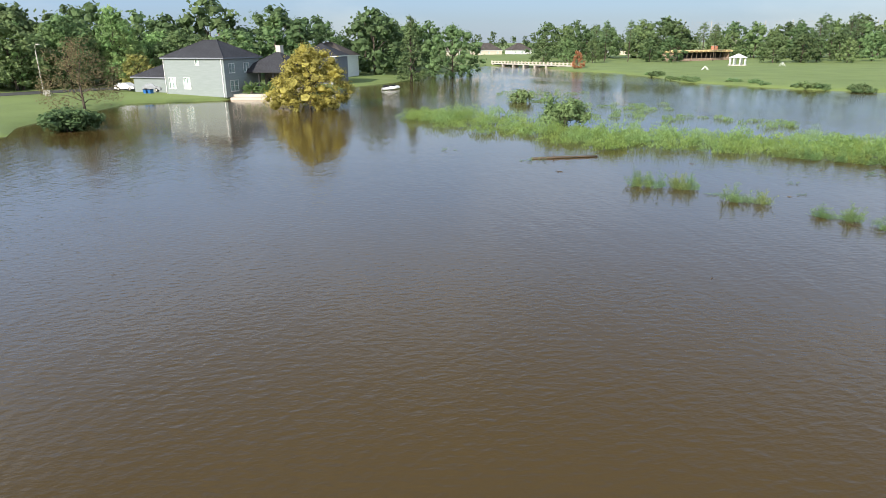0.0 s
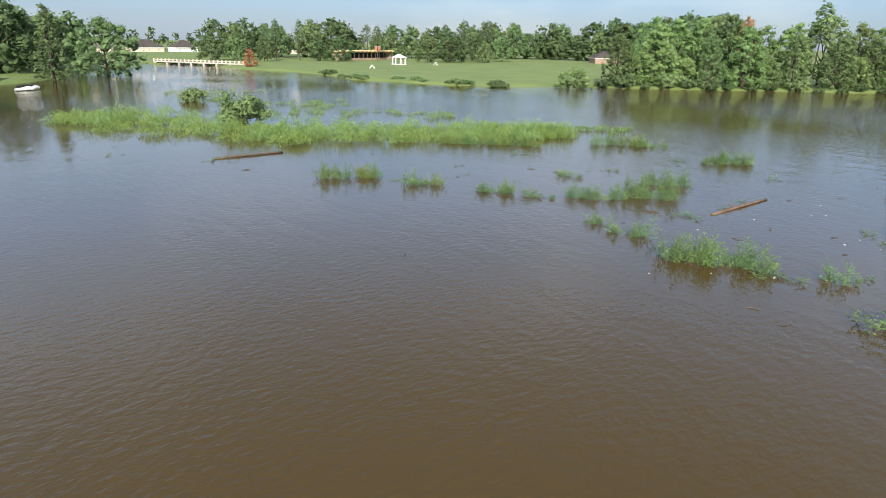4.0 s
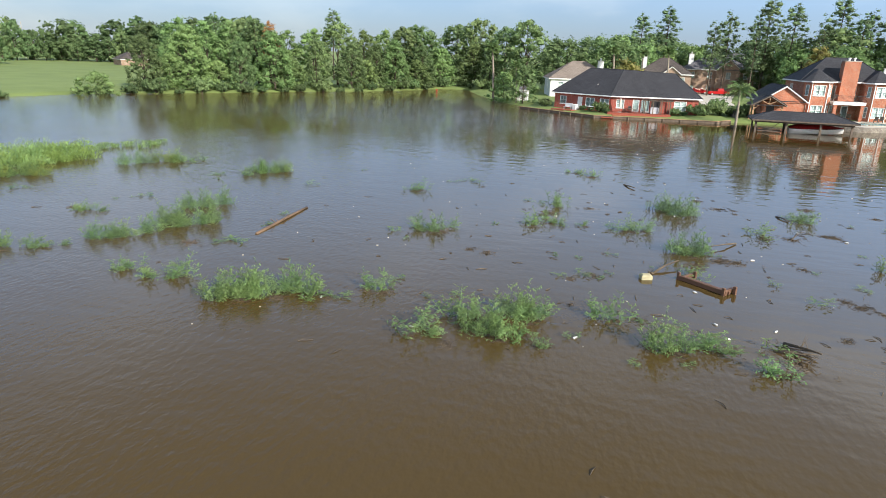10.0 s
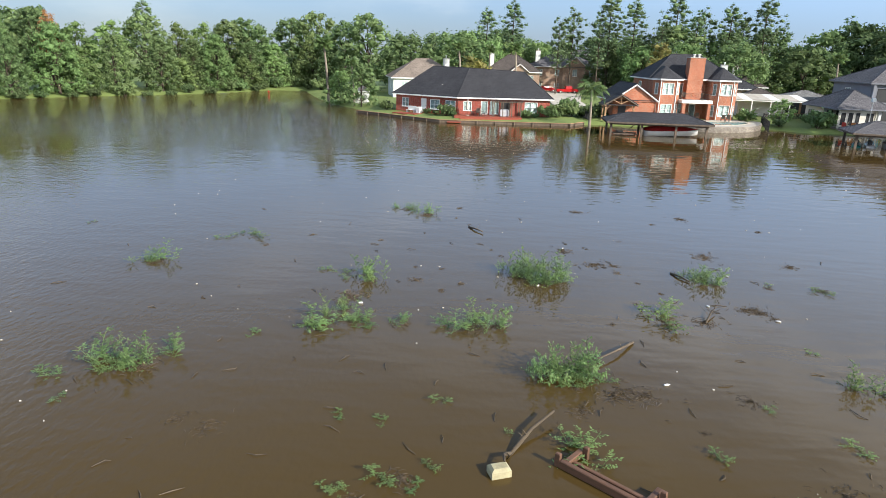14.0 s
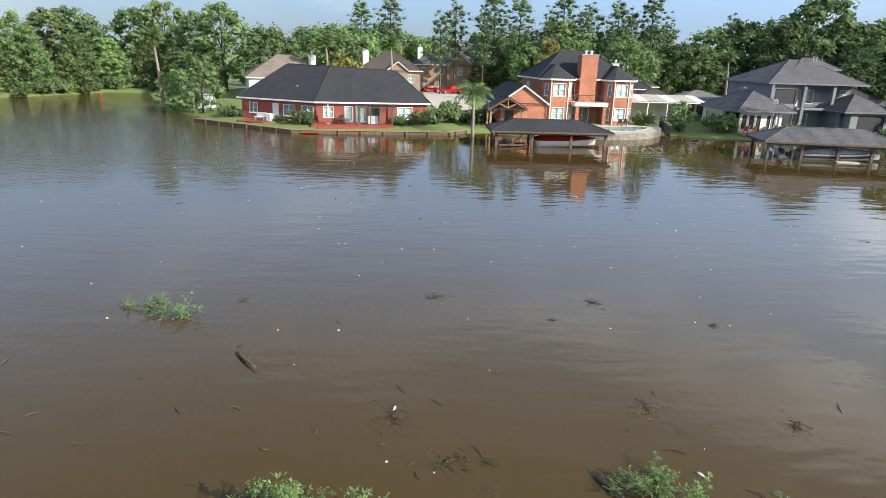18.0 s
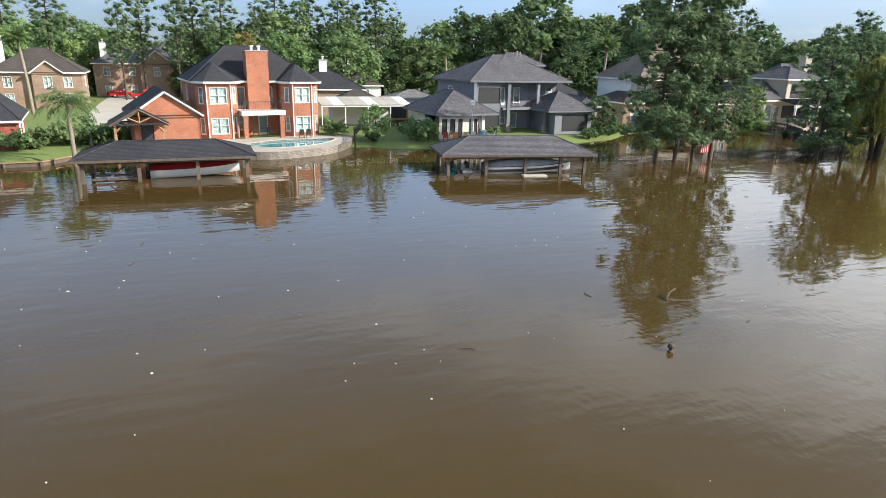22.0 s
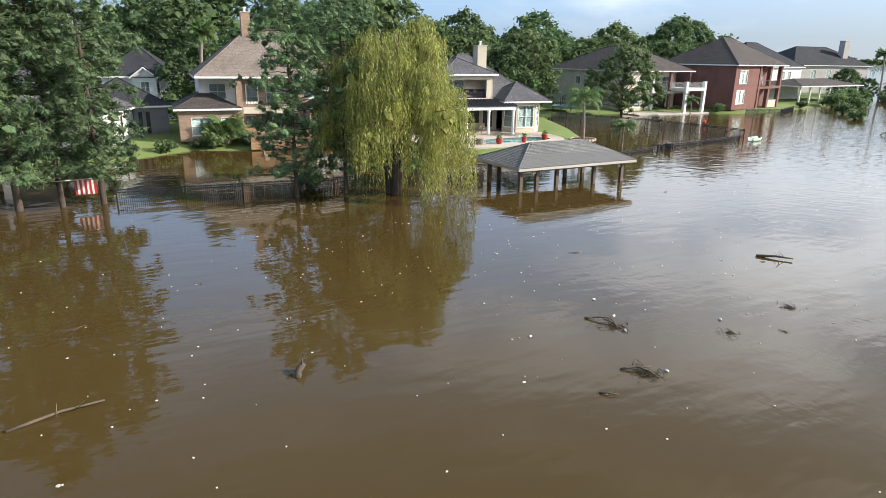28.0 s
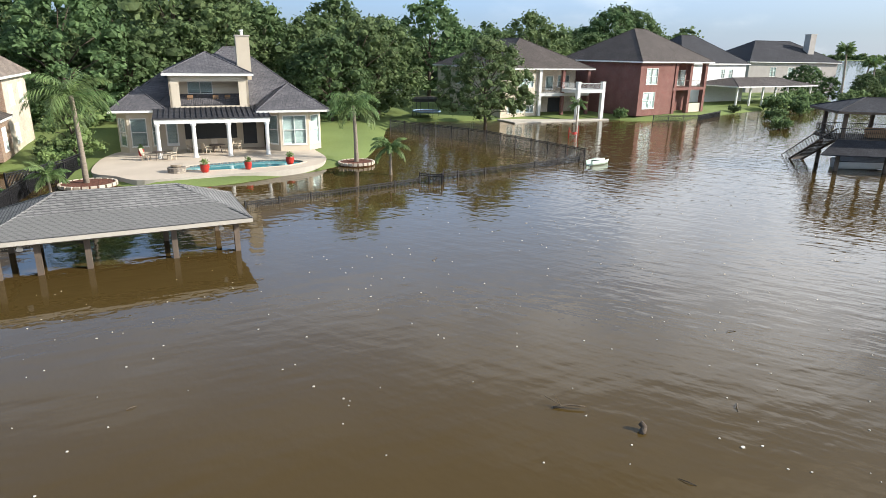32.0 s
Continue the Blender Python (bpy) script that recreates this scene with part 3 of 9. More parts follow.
def window(house, m, u0, u1, v0, v1, th=0.2, cols=2, rows=2, blind=True, frame_mat=None, label="", sill=True):
    """A framed window in the opening u0..u1, v0..v1 of the wall with matrix m."""
    w, dp = 0.07, 0.1
    cx = [(u0 + w, u1 - w)] if cols == 1 else [(u0 + (w if i == 0 else 0.025) + (u1 - u0) * i / cols, u0 + (u1 - u0) * (i + 1) / cols - (w if i == cols - 1 else 0.025)) for i in range(cols)]
    cz = [(v0 + w, v1 - w)] if rows == 1 else [(v0 + (w if i == 0 else 0.025) + (v1 - v0) * i / rows, v0 + (v1 - v0) * (i + 1) / rows - (w if i == rows - 1 else 0.025)) for i in range(rows)]
    g = plate({u0, u1, *[x for p in cx for x in p]}, {v0, v1, *[z for p in cz for z in p]}, -0.03, dp,
              lambda u, v: not (any(a < u < b for a, b in cx) and any(a < v < b for a, b in cz)), m)
    win = part("window", g, frame_mat or TRIM, house, label)
    # Without a blind the pane is opaque; its colour holds the inside's shade.
    pane = part("pane", Geo().box((u0 + w, 0.03, v0 + w), (u1 - w, 0.04, v1 - w), m), GLASS if blind else DARK_PANE, win)
    pane.visible_shadow = not blind
    if blind:
        part("blind", Geo().box((u0 + 0.03, 0.14, v0 + 0.03), (u1 - 0.03, 0.16, v1 - 0.03), m), BLIND, win)
    if sill:
        part("sill", Geo().box((u0 - 0.06, -0.07, v0 - 0.06), (u1 + 0.06, 0.06, v0 - 0.003), m), frame_mat or TRIM, win)
    return win


def door(house, m, u0, u1, v0, v1, material=None, glazed=True, label="white glazed patio door"):
    w = 0.12
    low = v0 + (0.25 if glazed else 1.0)
    g = plate({u0, u0 + w, u1 - w, u1}, {v0, low, v1 - w, v1}, 0.0, 0.08, lambda u, v: not (glazed and u0 + w < u < u1 - w and low < v < v1 - w), m)
    d = part("door", g, material or TRIM, house, label)
    if glazed:
        p = part("pane", Geo().box((u0 + w, 0.03, v0 + 0.25), (u1 - w, 0.04, v1 - w), m), GLASS, d)
        p.visible_shadow = False
        part("blind", Geo().box((u0 + 0.05, 0.14, v0 + 0.03), (u1 - 0.05, 0.16, v1 - 0.05), m), BLIND, d)
    part("door_handle", Geo().box((u1 - w + 0.02, -0.06, v0 + 0.98), (u1 - w + 0.06, 0, v0 + 1.1), m), BLACK, d)
    return d


def wall(house, p0, p1, z0, z1, material, openings=(), th=0.2, label=""):
    """One wall from p0 to p1 (left to right as seen from outside), cut by openings: (u0, u1, v0, v1, kind)."""
    ln, m = frame_of(p0, p1)
    g = plate({0.0, ln, *[o[0] for o in openings], *[o[1] for o in openings]}, {z0, z1, *[o[2] for o in openings], *[o[3] for o in openings]}, 0.0, th,
              lambda u, v: not any(o[0] < u < o[1] and o[2] < v < o[3] for o in openings), m)
    part("wall", g, material, house, label)
    for o in openings:
        kind = o[4] if len(o) > 4 else "win"
        if kind == "win":
            window(house, m, *o[:4])
        elif kind == "win1":
            window(house, m, *o[:4], cols=1)
        elif kind == "dark":
            window(house, m, *o[:4], cols=1, rows=1, blind=False, frame_mat=BLACK, sill=False)
        elif kind == "wide":
            window(house, m, *o[:4], cols=3, rows=1)
        elif kind == "small":
            window(house, m, *o[:4], cols=1, rows=1)
        elif kind == "door":
            door(house, m, *o[:4])
        elif kind == "solid":
            door(house, m, *o[:4], glazed=False, label="white panelled door")
    return m


def box_walls(house, x0, y0, x1, y1, z0, z1, material, front=(), right=(), back=(), left=()):
    wall(house, (x0, y0), (x1, y0), z0, z1, material, front)
    wall(house, (x1, y0 + 0.2), (x1, y1 - 0.2), z0, z1, material, right)
    wall(house, (x1, y1), (x0, y1), z0, z1, material, back)
    wall(house, (x0, y1 - 0.2), (x0, y0 + 0.2), z0, z1, material, left)


def hip_roof(house, x0, y0, x1, y1, z, rise, material, over=0.45, gables=(), trim=None, m=None, ridge=None, label=""):
    """A hipped roof over a rectangle; gables: ends ('w', 'e', 's', 'n') left upright. Returns the ridge's height."""
    x0, y0, x1, y1 = x0 - over, y0 - over, x1 + over, y1 + over
    long_x = (x1 - x0) >= (y1 - y0) if ridge is None else ridge == "x"
    cx, cy, half = (x0 + x1) / 2, (y0 + y1) / 2, min(x1 - x0, y1 - y0) / 2
    if long_x:
        half = min(half, (x1 - x0) / 2)
        a = (x0 if "w" in gables else x0 + half, cy)
        b = (x1 if "e" in gables else x1 - half, cy)
    else:
        half = min(half, (y1 - y0) / 2)
        a = (cx, y0 if "s" in gables else y0 + half)
        b = (cx, y1 if "n" in gables else y1 - half)
    zt, th = z + rise, 0.14
    vs = [(x0, y0, z), (x1, y0, z), (x1, y1, z), (x0, y1, z), (*a, zt), (*b, zt)]
    if m is not None:
        vs = [tuple(m @ Vector(p)) for p in vs]
    up = [(x, y, w + th) for x, y, w in vs]
    top = [(0, 1, 5, 4), (2, 3, 4, 5), (1, 2, 5), (3, 0, 4)] if long_x else [(1, 2, 5, 4), (3, 0, 4, 5), (0, 1, 4), (2, 3, 5)]
    g = Geo()
    ends = ("e", "w") if long_x else ("s", "n")
    g.add(up, top[:2] + [f for f, e in zip(top[2:], ends) if e not in gables])
    g.add(up[:4] + vs[:4], [(4, 5, 1, 0), (5, 6, 2, 1), (6, 7, 3, 2), (7, 4, 0, 3)])
    r = part("roof", g, material, house, label)
    t = Geo()
    for i in range(4):
        p, q = Vector(vs[i]), Vector(vs[(i + 1) % 4])
        end = {0: "s", 1: "e", 2: "n", 3: "w"}[i]
        if end in gables:
            apex = Vector(vs[4] if end in "ws" else vs[5])
            for s, e in ((p, apex), (apex, q)):
                t.tube([s + Vector((0, 0, -0.05)), e + Vector((0, 0, -0.05))], 0.12, 4)
        else:
            d = (q - p).normalized()
            n = Vector((d.y, -d.x, 0)) * 0.03
            t.add([p + n, q + n, q + n + Vector((0, 0, th)), p + n + Vector((0, 0, th)), p + n - Vector((0, 0, 0.06)), q + n - Vector((0, 0, 0.06)), q - n * 6 - Vector((0, 0, 0.06)), p - n * 6 - Vector((0, 0, 0.06))],
                  [(0, 1, 2, 3), (4, 5, 1, 0), (7, 6, 5, 4)])
    part("fascia", t, trim or TRIM, r)
    s = Geo().add([(x, y, w - 0.02) for x, y, w in vs[:4]], [(0, 3, 2, 1)])
    if not gables:
        part("soffit", s, trim or TRIM, r)
    for i, j in ((0, 4), (3, 4), (1, 5), (2, 5), (4, 5)) if long_x else ((0, 4), (1, 4), (2, 5), (3, 5), (4, 5)):
        if (Vector(up[i]) - Vector(up[j])).length > 0.3:
            part("ridge_cap", Geo().tube([Vector(up[i]), Vector(up[j])], 0.07, 5), material, r)
    return zt


def gable_end(house, x0, x1, y, z, rise, material, m=None, axis="x", th=0.18):
    """The upright triangle under a gabled roof's end."""
    cx = (x0 + x1) / 2
    tri = [(x0, z), (x1, z), (cx, z + rise)]
    vs = [(a, y, b) if axis == "x" else (y, a, b) for a, b in tri] + [(a, y + th, b) if axis == "x" else (y + th, a, b) for a, b in tri]
    if m is not None:
        vs = [m @ Vector(p) for p in vs]
    part("gable", Geo().add(vs, [(0, 1, 2), (5, 4, 3), (0, 3, 4, 1), (1, 4, 5, 2), (2, 5, 3, 0)]), material, house)


def chimney(house, x0, y0, x1, y1, z0, z1, material, pots=0):
    c = part("chimney", Geo().box((x0, y0, z0), (x1, y1, z1)), material, house)
    part("cap", Geo().slab((x0 - 0.08, y0 - 0.08, z1 - 0.002), (x1 + 0.08, y1 + 0.08, z1 + 0.1), 0.03), CONC, c)
    for i in range(pots):
        x = x0 + (x1 - x0) * (i + 1) / (pots + 1)
        y = (y0 + y1) / 2
        part("flue", Geo().tube([(x, y, z1 + 0.1), (x, y, z1 + 0.45), (x, y, z1 + 0.46), (x, y, z1 + 0.6)], [0.14, 0.14, 0.24, 0.2], 10), TRIM, c)


def vents(house, spots):
    for x, y, z in spots:
        part("roof_vent", Geo().tube([(x, y, z - 0.3), (x, y, z + 0.35), (x, y, z + 0.36), (x, y, z + 0.5)], [0.06, 0.06, 0.12, 0.12], 8), CONC, house)


def column(house, x, y, z0, z1, r=0.17, material=None, square=False, base=None):
    g = Geo()
    if square:
        g.box((x - r, y - r, z0), (x + r, y + r, z1))
        g.box((x - r - 0.05, y - r - 0.05, z1 - 0.18), (x + r + 0.05, y + r + 0.05, z1 - 0.04))
    else:
        g.tube([(x, y, z0), (x, y, z0 + 0.12), (x, y, z0 + 0.13), (x, y, z1 - 0.2), (x, y, z1 - 0.19), (x, y, z1)], [r * 1.35, r * 1.35, r, r * 0.9, r * 1.3, r * 1.3], 14)
    c = part("column", g, material or TRIM, house)
    if base:
        part("pedestal", Geo().slab((x - r - 0.14, y - r - 0.14, z0), (x + r + 0.14, y + r + 0.14, z0 + base), 0.05), STONE, c)


def railing(house, p0, p1, z0, h=1.0, material=None, gap=0.16, parent_name="railing"):
    ln, m = frame_of(p0, p1)
    g = Geo().box((0, -0.03, z0 + h - 0.06), (ln, 0.03, z0 + h), m).box((0, -0.02, z0 + 0.08), (ln, 0.02, z0 + 0.12), m)
    n = max(1, int(ln / gap))
    for i in range(n + 1):
        x = ln * i / n
        g.box((x - 0.012, -0.012, z0 + (0 if i in (0, n) else 0.12)), (x + 0.012, 0.012, z0 + h - 0.06), m)
    return part(parent_name, g, material or BLACK, house)


def gutter_pipe(house, x, y, z0, z1):
    part("downpipe", Geo().box((x - 0.05, y - 0.05, z0), (x + 0.05, y + 0.05, z1)), TRIM, house)


def house_a():
    """Long low red-brick house with a bent plan."""
    h = thing("house", "low red-brick house with dark charcoal hipped roof", "house", (-4.8, 93.3, 0), 5)
    z0, z1 = 0.4, 3.25
    wall(h, (0, 0), (14.3, 0), z0, z1, BRICK_RED, [(0.9, 2.2, 1.35, 2.75), (3.6, 4.7, 0.75, 2.85, "door"), (5.0, 6.4, 0.75, 2.85, "door"), (6.7, 8.1, 0.75, 2.85, "dark"), (10.4, 12.4, 1.2, 2.8)])
    wall(h, (14.3, 0.2), (14.3, 10.2), z0, z1, BRICK_RED, [(3, 4.6, 1.3, 2.7), (6.4, 8.0, 1.3, 2.7)])
    wall(h, (14.3, 10.4), (0, 10.4), z0, z1, BRICK_RED)
    m = pose(0, 0, 0, 0, 0, -34)
    ang = radians(-34)

    def q(x, y):
        return (x * math.cos(ang) - y * math.sin(ang), x * math.sin(ang) + y * math.cos(ang))
    wall(h, q(-11.8, 0), q(-0.05, 0), z0, z1, BRICK_RED, [(1.2, 2.6, 1.35, 2.75), (5.0, 6.0, 0.7, 2.8, "solid"), (6.7, 8.5, 1.25, 2.75), (9.6, 11.4, 1.25, 2.75)])
    wall(h, q(-11.8, 10.6), q(-11.8, 0.2), z0, z1, BRICK_RED, [(3, 4.5, 1.3, 2.7)])
    # bent hipped roof over both wings
    e, dp = 0.5, 10.4
    k = 0.3056
    eave = [q(-11.8 - e, -e), (-k * e, -e), (14.3 + e, -e), (14.3 + e, dp + e), (k * (dp + e), dp + e), q(-11.8 - e, dp + e)]
    ridge_line = [q(-8.0, dp / 2), (k * dp / 2 + 0.4, dp / 2), (10.8, dp / 2)]
    zr = [7.7, 7.6, 7.2]
    vs = [(x, y, z1 + 0.12) for x, y in eave] + [(x, y, z) for (x, y), z in zip(ridge_line, zr)]
    roof = part("roof", Geo().add(vs, [(0, 1, 7, 6), (1, 2, 8, 7), (2, 3, 8), (3, 4, 7, 8), (4, 5, 6, 7), (5, 0, 6)]), ROOF_DARK, h)
    part("fascia", Geo().prism(eave, z1 - 0.08, z1 + 0.117), TRIM, roof)
    for i, j in ((0, 6), (1, 7), (2, 8), (3, 8), (5, 6), (6, 7), (7, 8)):
        part("ridge_cap", Geo().tube([vs[i], vs[j]], 0.07, 5), ROOF_DARK, roof)
    vents(h, [(*q(-6, 3.6), 5.6), (*q(-8.2, 4.8), 6.3), (*q(-4, 1.8), 4.6), (2.0, 2.2, 4.7)])
    part("deck", Geo().slab((-0.6, -3.3, 0.3), (9.6, -0.003, 0.74)), WOOD_RED, h, "red-stained timber deck")
    part("deck_step", Geo().slab((0.2, -3.9, 0.3), (9.0, -3.303, 0.55)), WOOD_RED, h)
    for i in range(4):
        x = 5.4 + i * 1.35
        for y in (-2.6, -0.35):
            part("pergola_post", Geo().box((x - 0.07, y - 0.07, 0.74), (x + 0.07, y + 0.07, 2.85)), WOOD, h)
    part("pergola_beam", Geo().box((5.0, -2.72, 2.85), (9.8, -2.6, 3.0)), WOOD, h)
    for i in range(12):
        x = 5.1 + i * 0.42
        part("rafter", Geo().box((x - 0.03, -3.0, 3.0), (x + 0.03, -0.25, 3.1)), WOOD, h)


def house_b():
    """Two-storey orange brick house with two bays and a tall chimney."""
    h = thing("house", "two-storey orange brick house with charcoal roof and tall chimney", "house", (25.6, 96.6, 0), 4.5)
    z0, z1, ze = 0.6, 3.7, 6.75
    up, dn = (4.55, 6.25), (1.35, 3.05)

    def bay(x0, x1):
        c = 0.9
        pts = [(x0, c), (x0 + c, 0), (x1 - c, 0), (x1, c)]
        for i, (a, b) in enumerate(zip(pts, pts[1:])):
            ln = math.hypot(b[0] - a[0], b[1] - a[1])
            o = [(0.35, ln - 0.35, *up, "win1" if i != 1 else "win"), (0.35, ln - 0.35, *dn, "win1" if i != 1 else "win")]
            wall(h, a, b, z0, ze, BRICK, o)
        e = 0.4
        foot = [(x0 - e, 3.2), (x0 - e, c - e * 0.6), (x0 + c - e * 0.6, -e), (x1 - c + e * 0.6, -e), (x1 + e, c - e * 0.6), (x1 + e, 3.2)]
        apex = ((x0 + x1) / 2, 2.2, ze + 2.0)
        g = Geo().add([(x, y, ze + 0.12) for x, y in foot] + [apex, ((x0 + x1) / 2, 4.5, ze + 2.0)], [(0, 1, 6), (1, 2, 6), (2, 3, 6), (3, 4, 6), (4, 5, 7, 6), (5, 0, 7), (0, 6, 7)])
        r = part("bay_roof", g, ROOF_DARK, h)
        part("fascia", Geo().prism([(x, y) for x, y in foot], ze - 0.1, ze + 0.118), TRIM, r)
    bay(0.0, 4.3)
    bay(9.2, 13.4)
    # recess with the balcony and the porch
    wall(h, (4.3, 3.0), (9.2, 3.0), z0, ze, BRICK, [(0.35, 1.3, 3.85, 6.2, "door"), (3.4, 4.4, 3.85, 6.2, "door"), (0.3, 1.5, 1.4, 3.0), (2.6, 3.7, 0.75, 2.95, "door")])
    wall(h, (4.3, 0.9), (4.3, 3.0), z0, ze, BRICK)
    wall(h, (9.2, 3.0), (9.2, 0.9), z0, ze, BRICK)
    part("balcony", Geo().box((4.35, -0.7, 3.3), (9.15, 2.95, 3.78)), TRIM, h, "white beam and balcony floor")
    railing(h, (4.4, -0.6), (9.1, -0.6), 3.78, 1.0)
    for x in (4.75, 8.75):
        column(h, x, -0.35, z0, 3.3, 0.24, BRICK, True)
    chimney(h, 5.6, 1.4, 8.0, 2.95, 3.78, 10.05, BRICK, 2)
    # the rest of the main block
    wall(h, (0, 11), (0, 1.0), z0, ze, BRICK, [(3, 4.4, *up), (3, 4.4, *dn)])
    wall(h, (13.4, 1.0), (13.4, 11), z0, ze, BRICK, [(2, 3.4, *up), (2, 3.4, *dn), (6, 7.4, *up)])
    wall(h, (13.4, 11), (0, 11), z0, ze, BRICK)
    hip_roof(h, 0, 2.2, 13.4, 11, ze, 3.7, ROOF_DARK)
    for x, y in ((0.95, -0.06), (3.45, -0.06), (10.2, -0.06), (12.4, -0.06)):
        gutter_pipe(h, x, y, z0, ze - 0.1)
    # gabled wing and its timber porch
    wall(h, (-6.6, -1.4), (-0.1, -1.4), z0, 3.55, BRICK, [(0.8, 2.0, 0.75, 2.9, "dark")])
    wall(h, (-0.1, -1.4), (-0.1, 6), z0, 3.55, BRICK)
    wall(h, (-6.6, 6), (-6.6, -1.4), z0, 3.55, BRICK)
    gable_end(h, -6.9, 0.2, -1.42, 3.55, 2.35, BRICK)
    hip_roof(h, -6.6, -1.4, -0.1, 7, 3.5, 2.45, ROOF_DARK, gables=("s", "n"), ridge="y", over=0.35)
    porch = thing("porch", "open timber porch with a dark gabled roof", "porch", (18.6, 93.2, 0), 4.5)
    for x in (-0.9, 3.4):
        for y in (-0.2, 1.6):
            part("post", Geo().box((x - 0.12, y - 0.12, 0.5), (x + 0.12, y + 0.12, 3.0)), WOOD_TAN, porch)
    hip_roof(porch, -1.1, -0.4, 3.6, 2.0, 2.9, 1.5, ROOF_DARK, gables=("s", "n"), ridge="y", over=0.3, trim=WOOD)
    for a, b in (((-1.2, -0.62, 2.95), (3.7, -0.62, 2.95)), ((1.25, -0.62, 2.95), (1.25, -0.62, 4.3)), ((1.25, -0.62, 3.1), (0.2, -0.62, 3.6)), ((1.25, -0.62, 3.1), (2.3, -0.62, 3.6)),
                 ((-0.9, -0.3, 2.2), (-0.2, -0.3, 2.95)), ((3.4, -0.3, 2.2), (2.7, -0.3, 2.95))):
        part("brace", Geo().tube([a, b], 0.08, 4), WOOD_TAN, porch)


def house_c():
    """Slate-grey two-storey house with a sunroom and a low wing."""
    h = thing("house", "slate-grey two-storey house with grey shingled hip roofs", "house", (58.4, 97.2, 0), -1)
    z0, ze = 0.6, 7.0
    wall(h, (0, 0), (4.2, 0), z0, ze, SLATE, [(0.9, 4.0, 4.3, 6.3, "dark"), (0.9, 4.0, 0.9, 3.2, "dark")])
    wall(h, (4.2, 0), (4.2, 2.2), z0, ze, SLATE)
    wall(h, (4.2, 2.2), (9.4, 2.2), z0, ze, SLATE, [(0.6, 1.7, 3.9, 6.2, "door"), (3.0, 4.0, 4.2, 6.2, "win1"), (0.8, 1.9, 1.4, 3.2, "win1"), (2.6, 3.7, 0.7, 2.9, "door")])
    wall(h, (9.4, 2.2), (14.0, 2.2), z0, ze, SLATE, [(2.8, 3.8, 5.6, 6.3, "small")])
    wall(h, (14.0, 2.2), (14.0, 11.5), z0, ze, SLATE, [(3, 4.5, 4.4, 6.2)])
    wall(h, (14.0, 11.5), (0, 11.5), z0, ze, SLATE)
    wall(h, (0, 11.5), (0, 0.2), z0, ze, SLATE, [(4, 5.5, 4.4, 6.2)])
    hip_roof(h, 0, 0, 14, 11.5, ze, 3.2, ROOF_GREY, over=0.6, trim=SLATE)
    hip_roof(h, 5.5, 3.6, 12.5, 8.4, 9.0, 1.5, ROOF_GREY, over=0.2, trim=SLATE)
    vents(h, [(9, 5, 10.4), (9.6, 5.2, 10.3)])
    part("balcony", Geo().box((4.4, -0.2, 3.45), (9.0, 2.15, 3.75)), SLATE, h)
    railing(h, (5.6, -0.12), (8.9, -0.12), 3.75, 1.0)
    column(h, 5.2, -0.1, z0, ze, 0.22, SLATE, True, 1.0)
    column(h, 9.6, -0.1, 3.8, ze, 0.2, SLATE, True)
    column(h, 0.2, -0.3, 3.8, ze, 0.2, SLATE, True)
    column(h, 9.2, -2.6, z0, 3.5, 0.2, SLATE, True, 1.0)
    # low wing with one wide window
    box_walls(h, 9.9, -4.2, 15.6, 2.0, z0, 3.5, SLATE, front=[(1.1, 5.0, 1.0, 3.1, "dark")], right=[(2, 4, 1.2, 2.9, "dark")])
    hip_roof(h, 9.0, -4.2, 15.6, 2.6, 3.5, 2.3, ROOF_GREY, over=0.5, trim=SLATE)
    # sunroom with cream walls and a porch corner
    wall(h, (-6.6, -0.4), (-1.9, -0.4), z0, 3.4, WHITE_WALL, [(0.5, 1.4, 1.2, 2.9, "dark"), (1.9, 2.8, 1.2, 2.9, "dark"), (3.3, 4.2, 0.75, 2.9, "dark")])
    wall(h, (-1.9, -0.4), (-1.9, 3.5), z0, 3.4, WHITE_WALL)
    wall(h, (-6.6, 5.5), (-6.6, -0.2), z0, 3.4, WHITE_WALL, [(1, 2.4, 1.3, 2.8)])
    hip_roof(h, -7.0, -5.4, 0.3, 4.6, 3.4, 2.5, ROOF_GREY, over=0.5, trim=SLATE)
    for x, y in ((-0.9, -5.0), (-0.1, -3.0)):
        column(h, x, y, z0, 3.4, 0.2, PALE, True, 1.0)
    wall(h, (-6.6, -5.0), (-1.5, -5.0), z0, 3.4, WHITE_WALL, [(0.35, 1.0, 1.1, 2.9, "dark"), (1.4, 2.05, 1.1, 2.9, "dark"), (2.45, 3.0, 0.75, 2.9, "dark"), (3.9, 4.35, 0.75, 2.9, "dark"), (4.55, 4.95, 0.75, 2.9, "dark")])
    wall(h, (-1.5, -5.0), (-1.5, -0.6), z0, 3.4, WHITE_WALL)
    part("terrace", Geo().slab((-6.8, -7.2, 0.35), (1.5, -0.003, 0.62)), CONC, h)


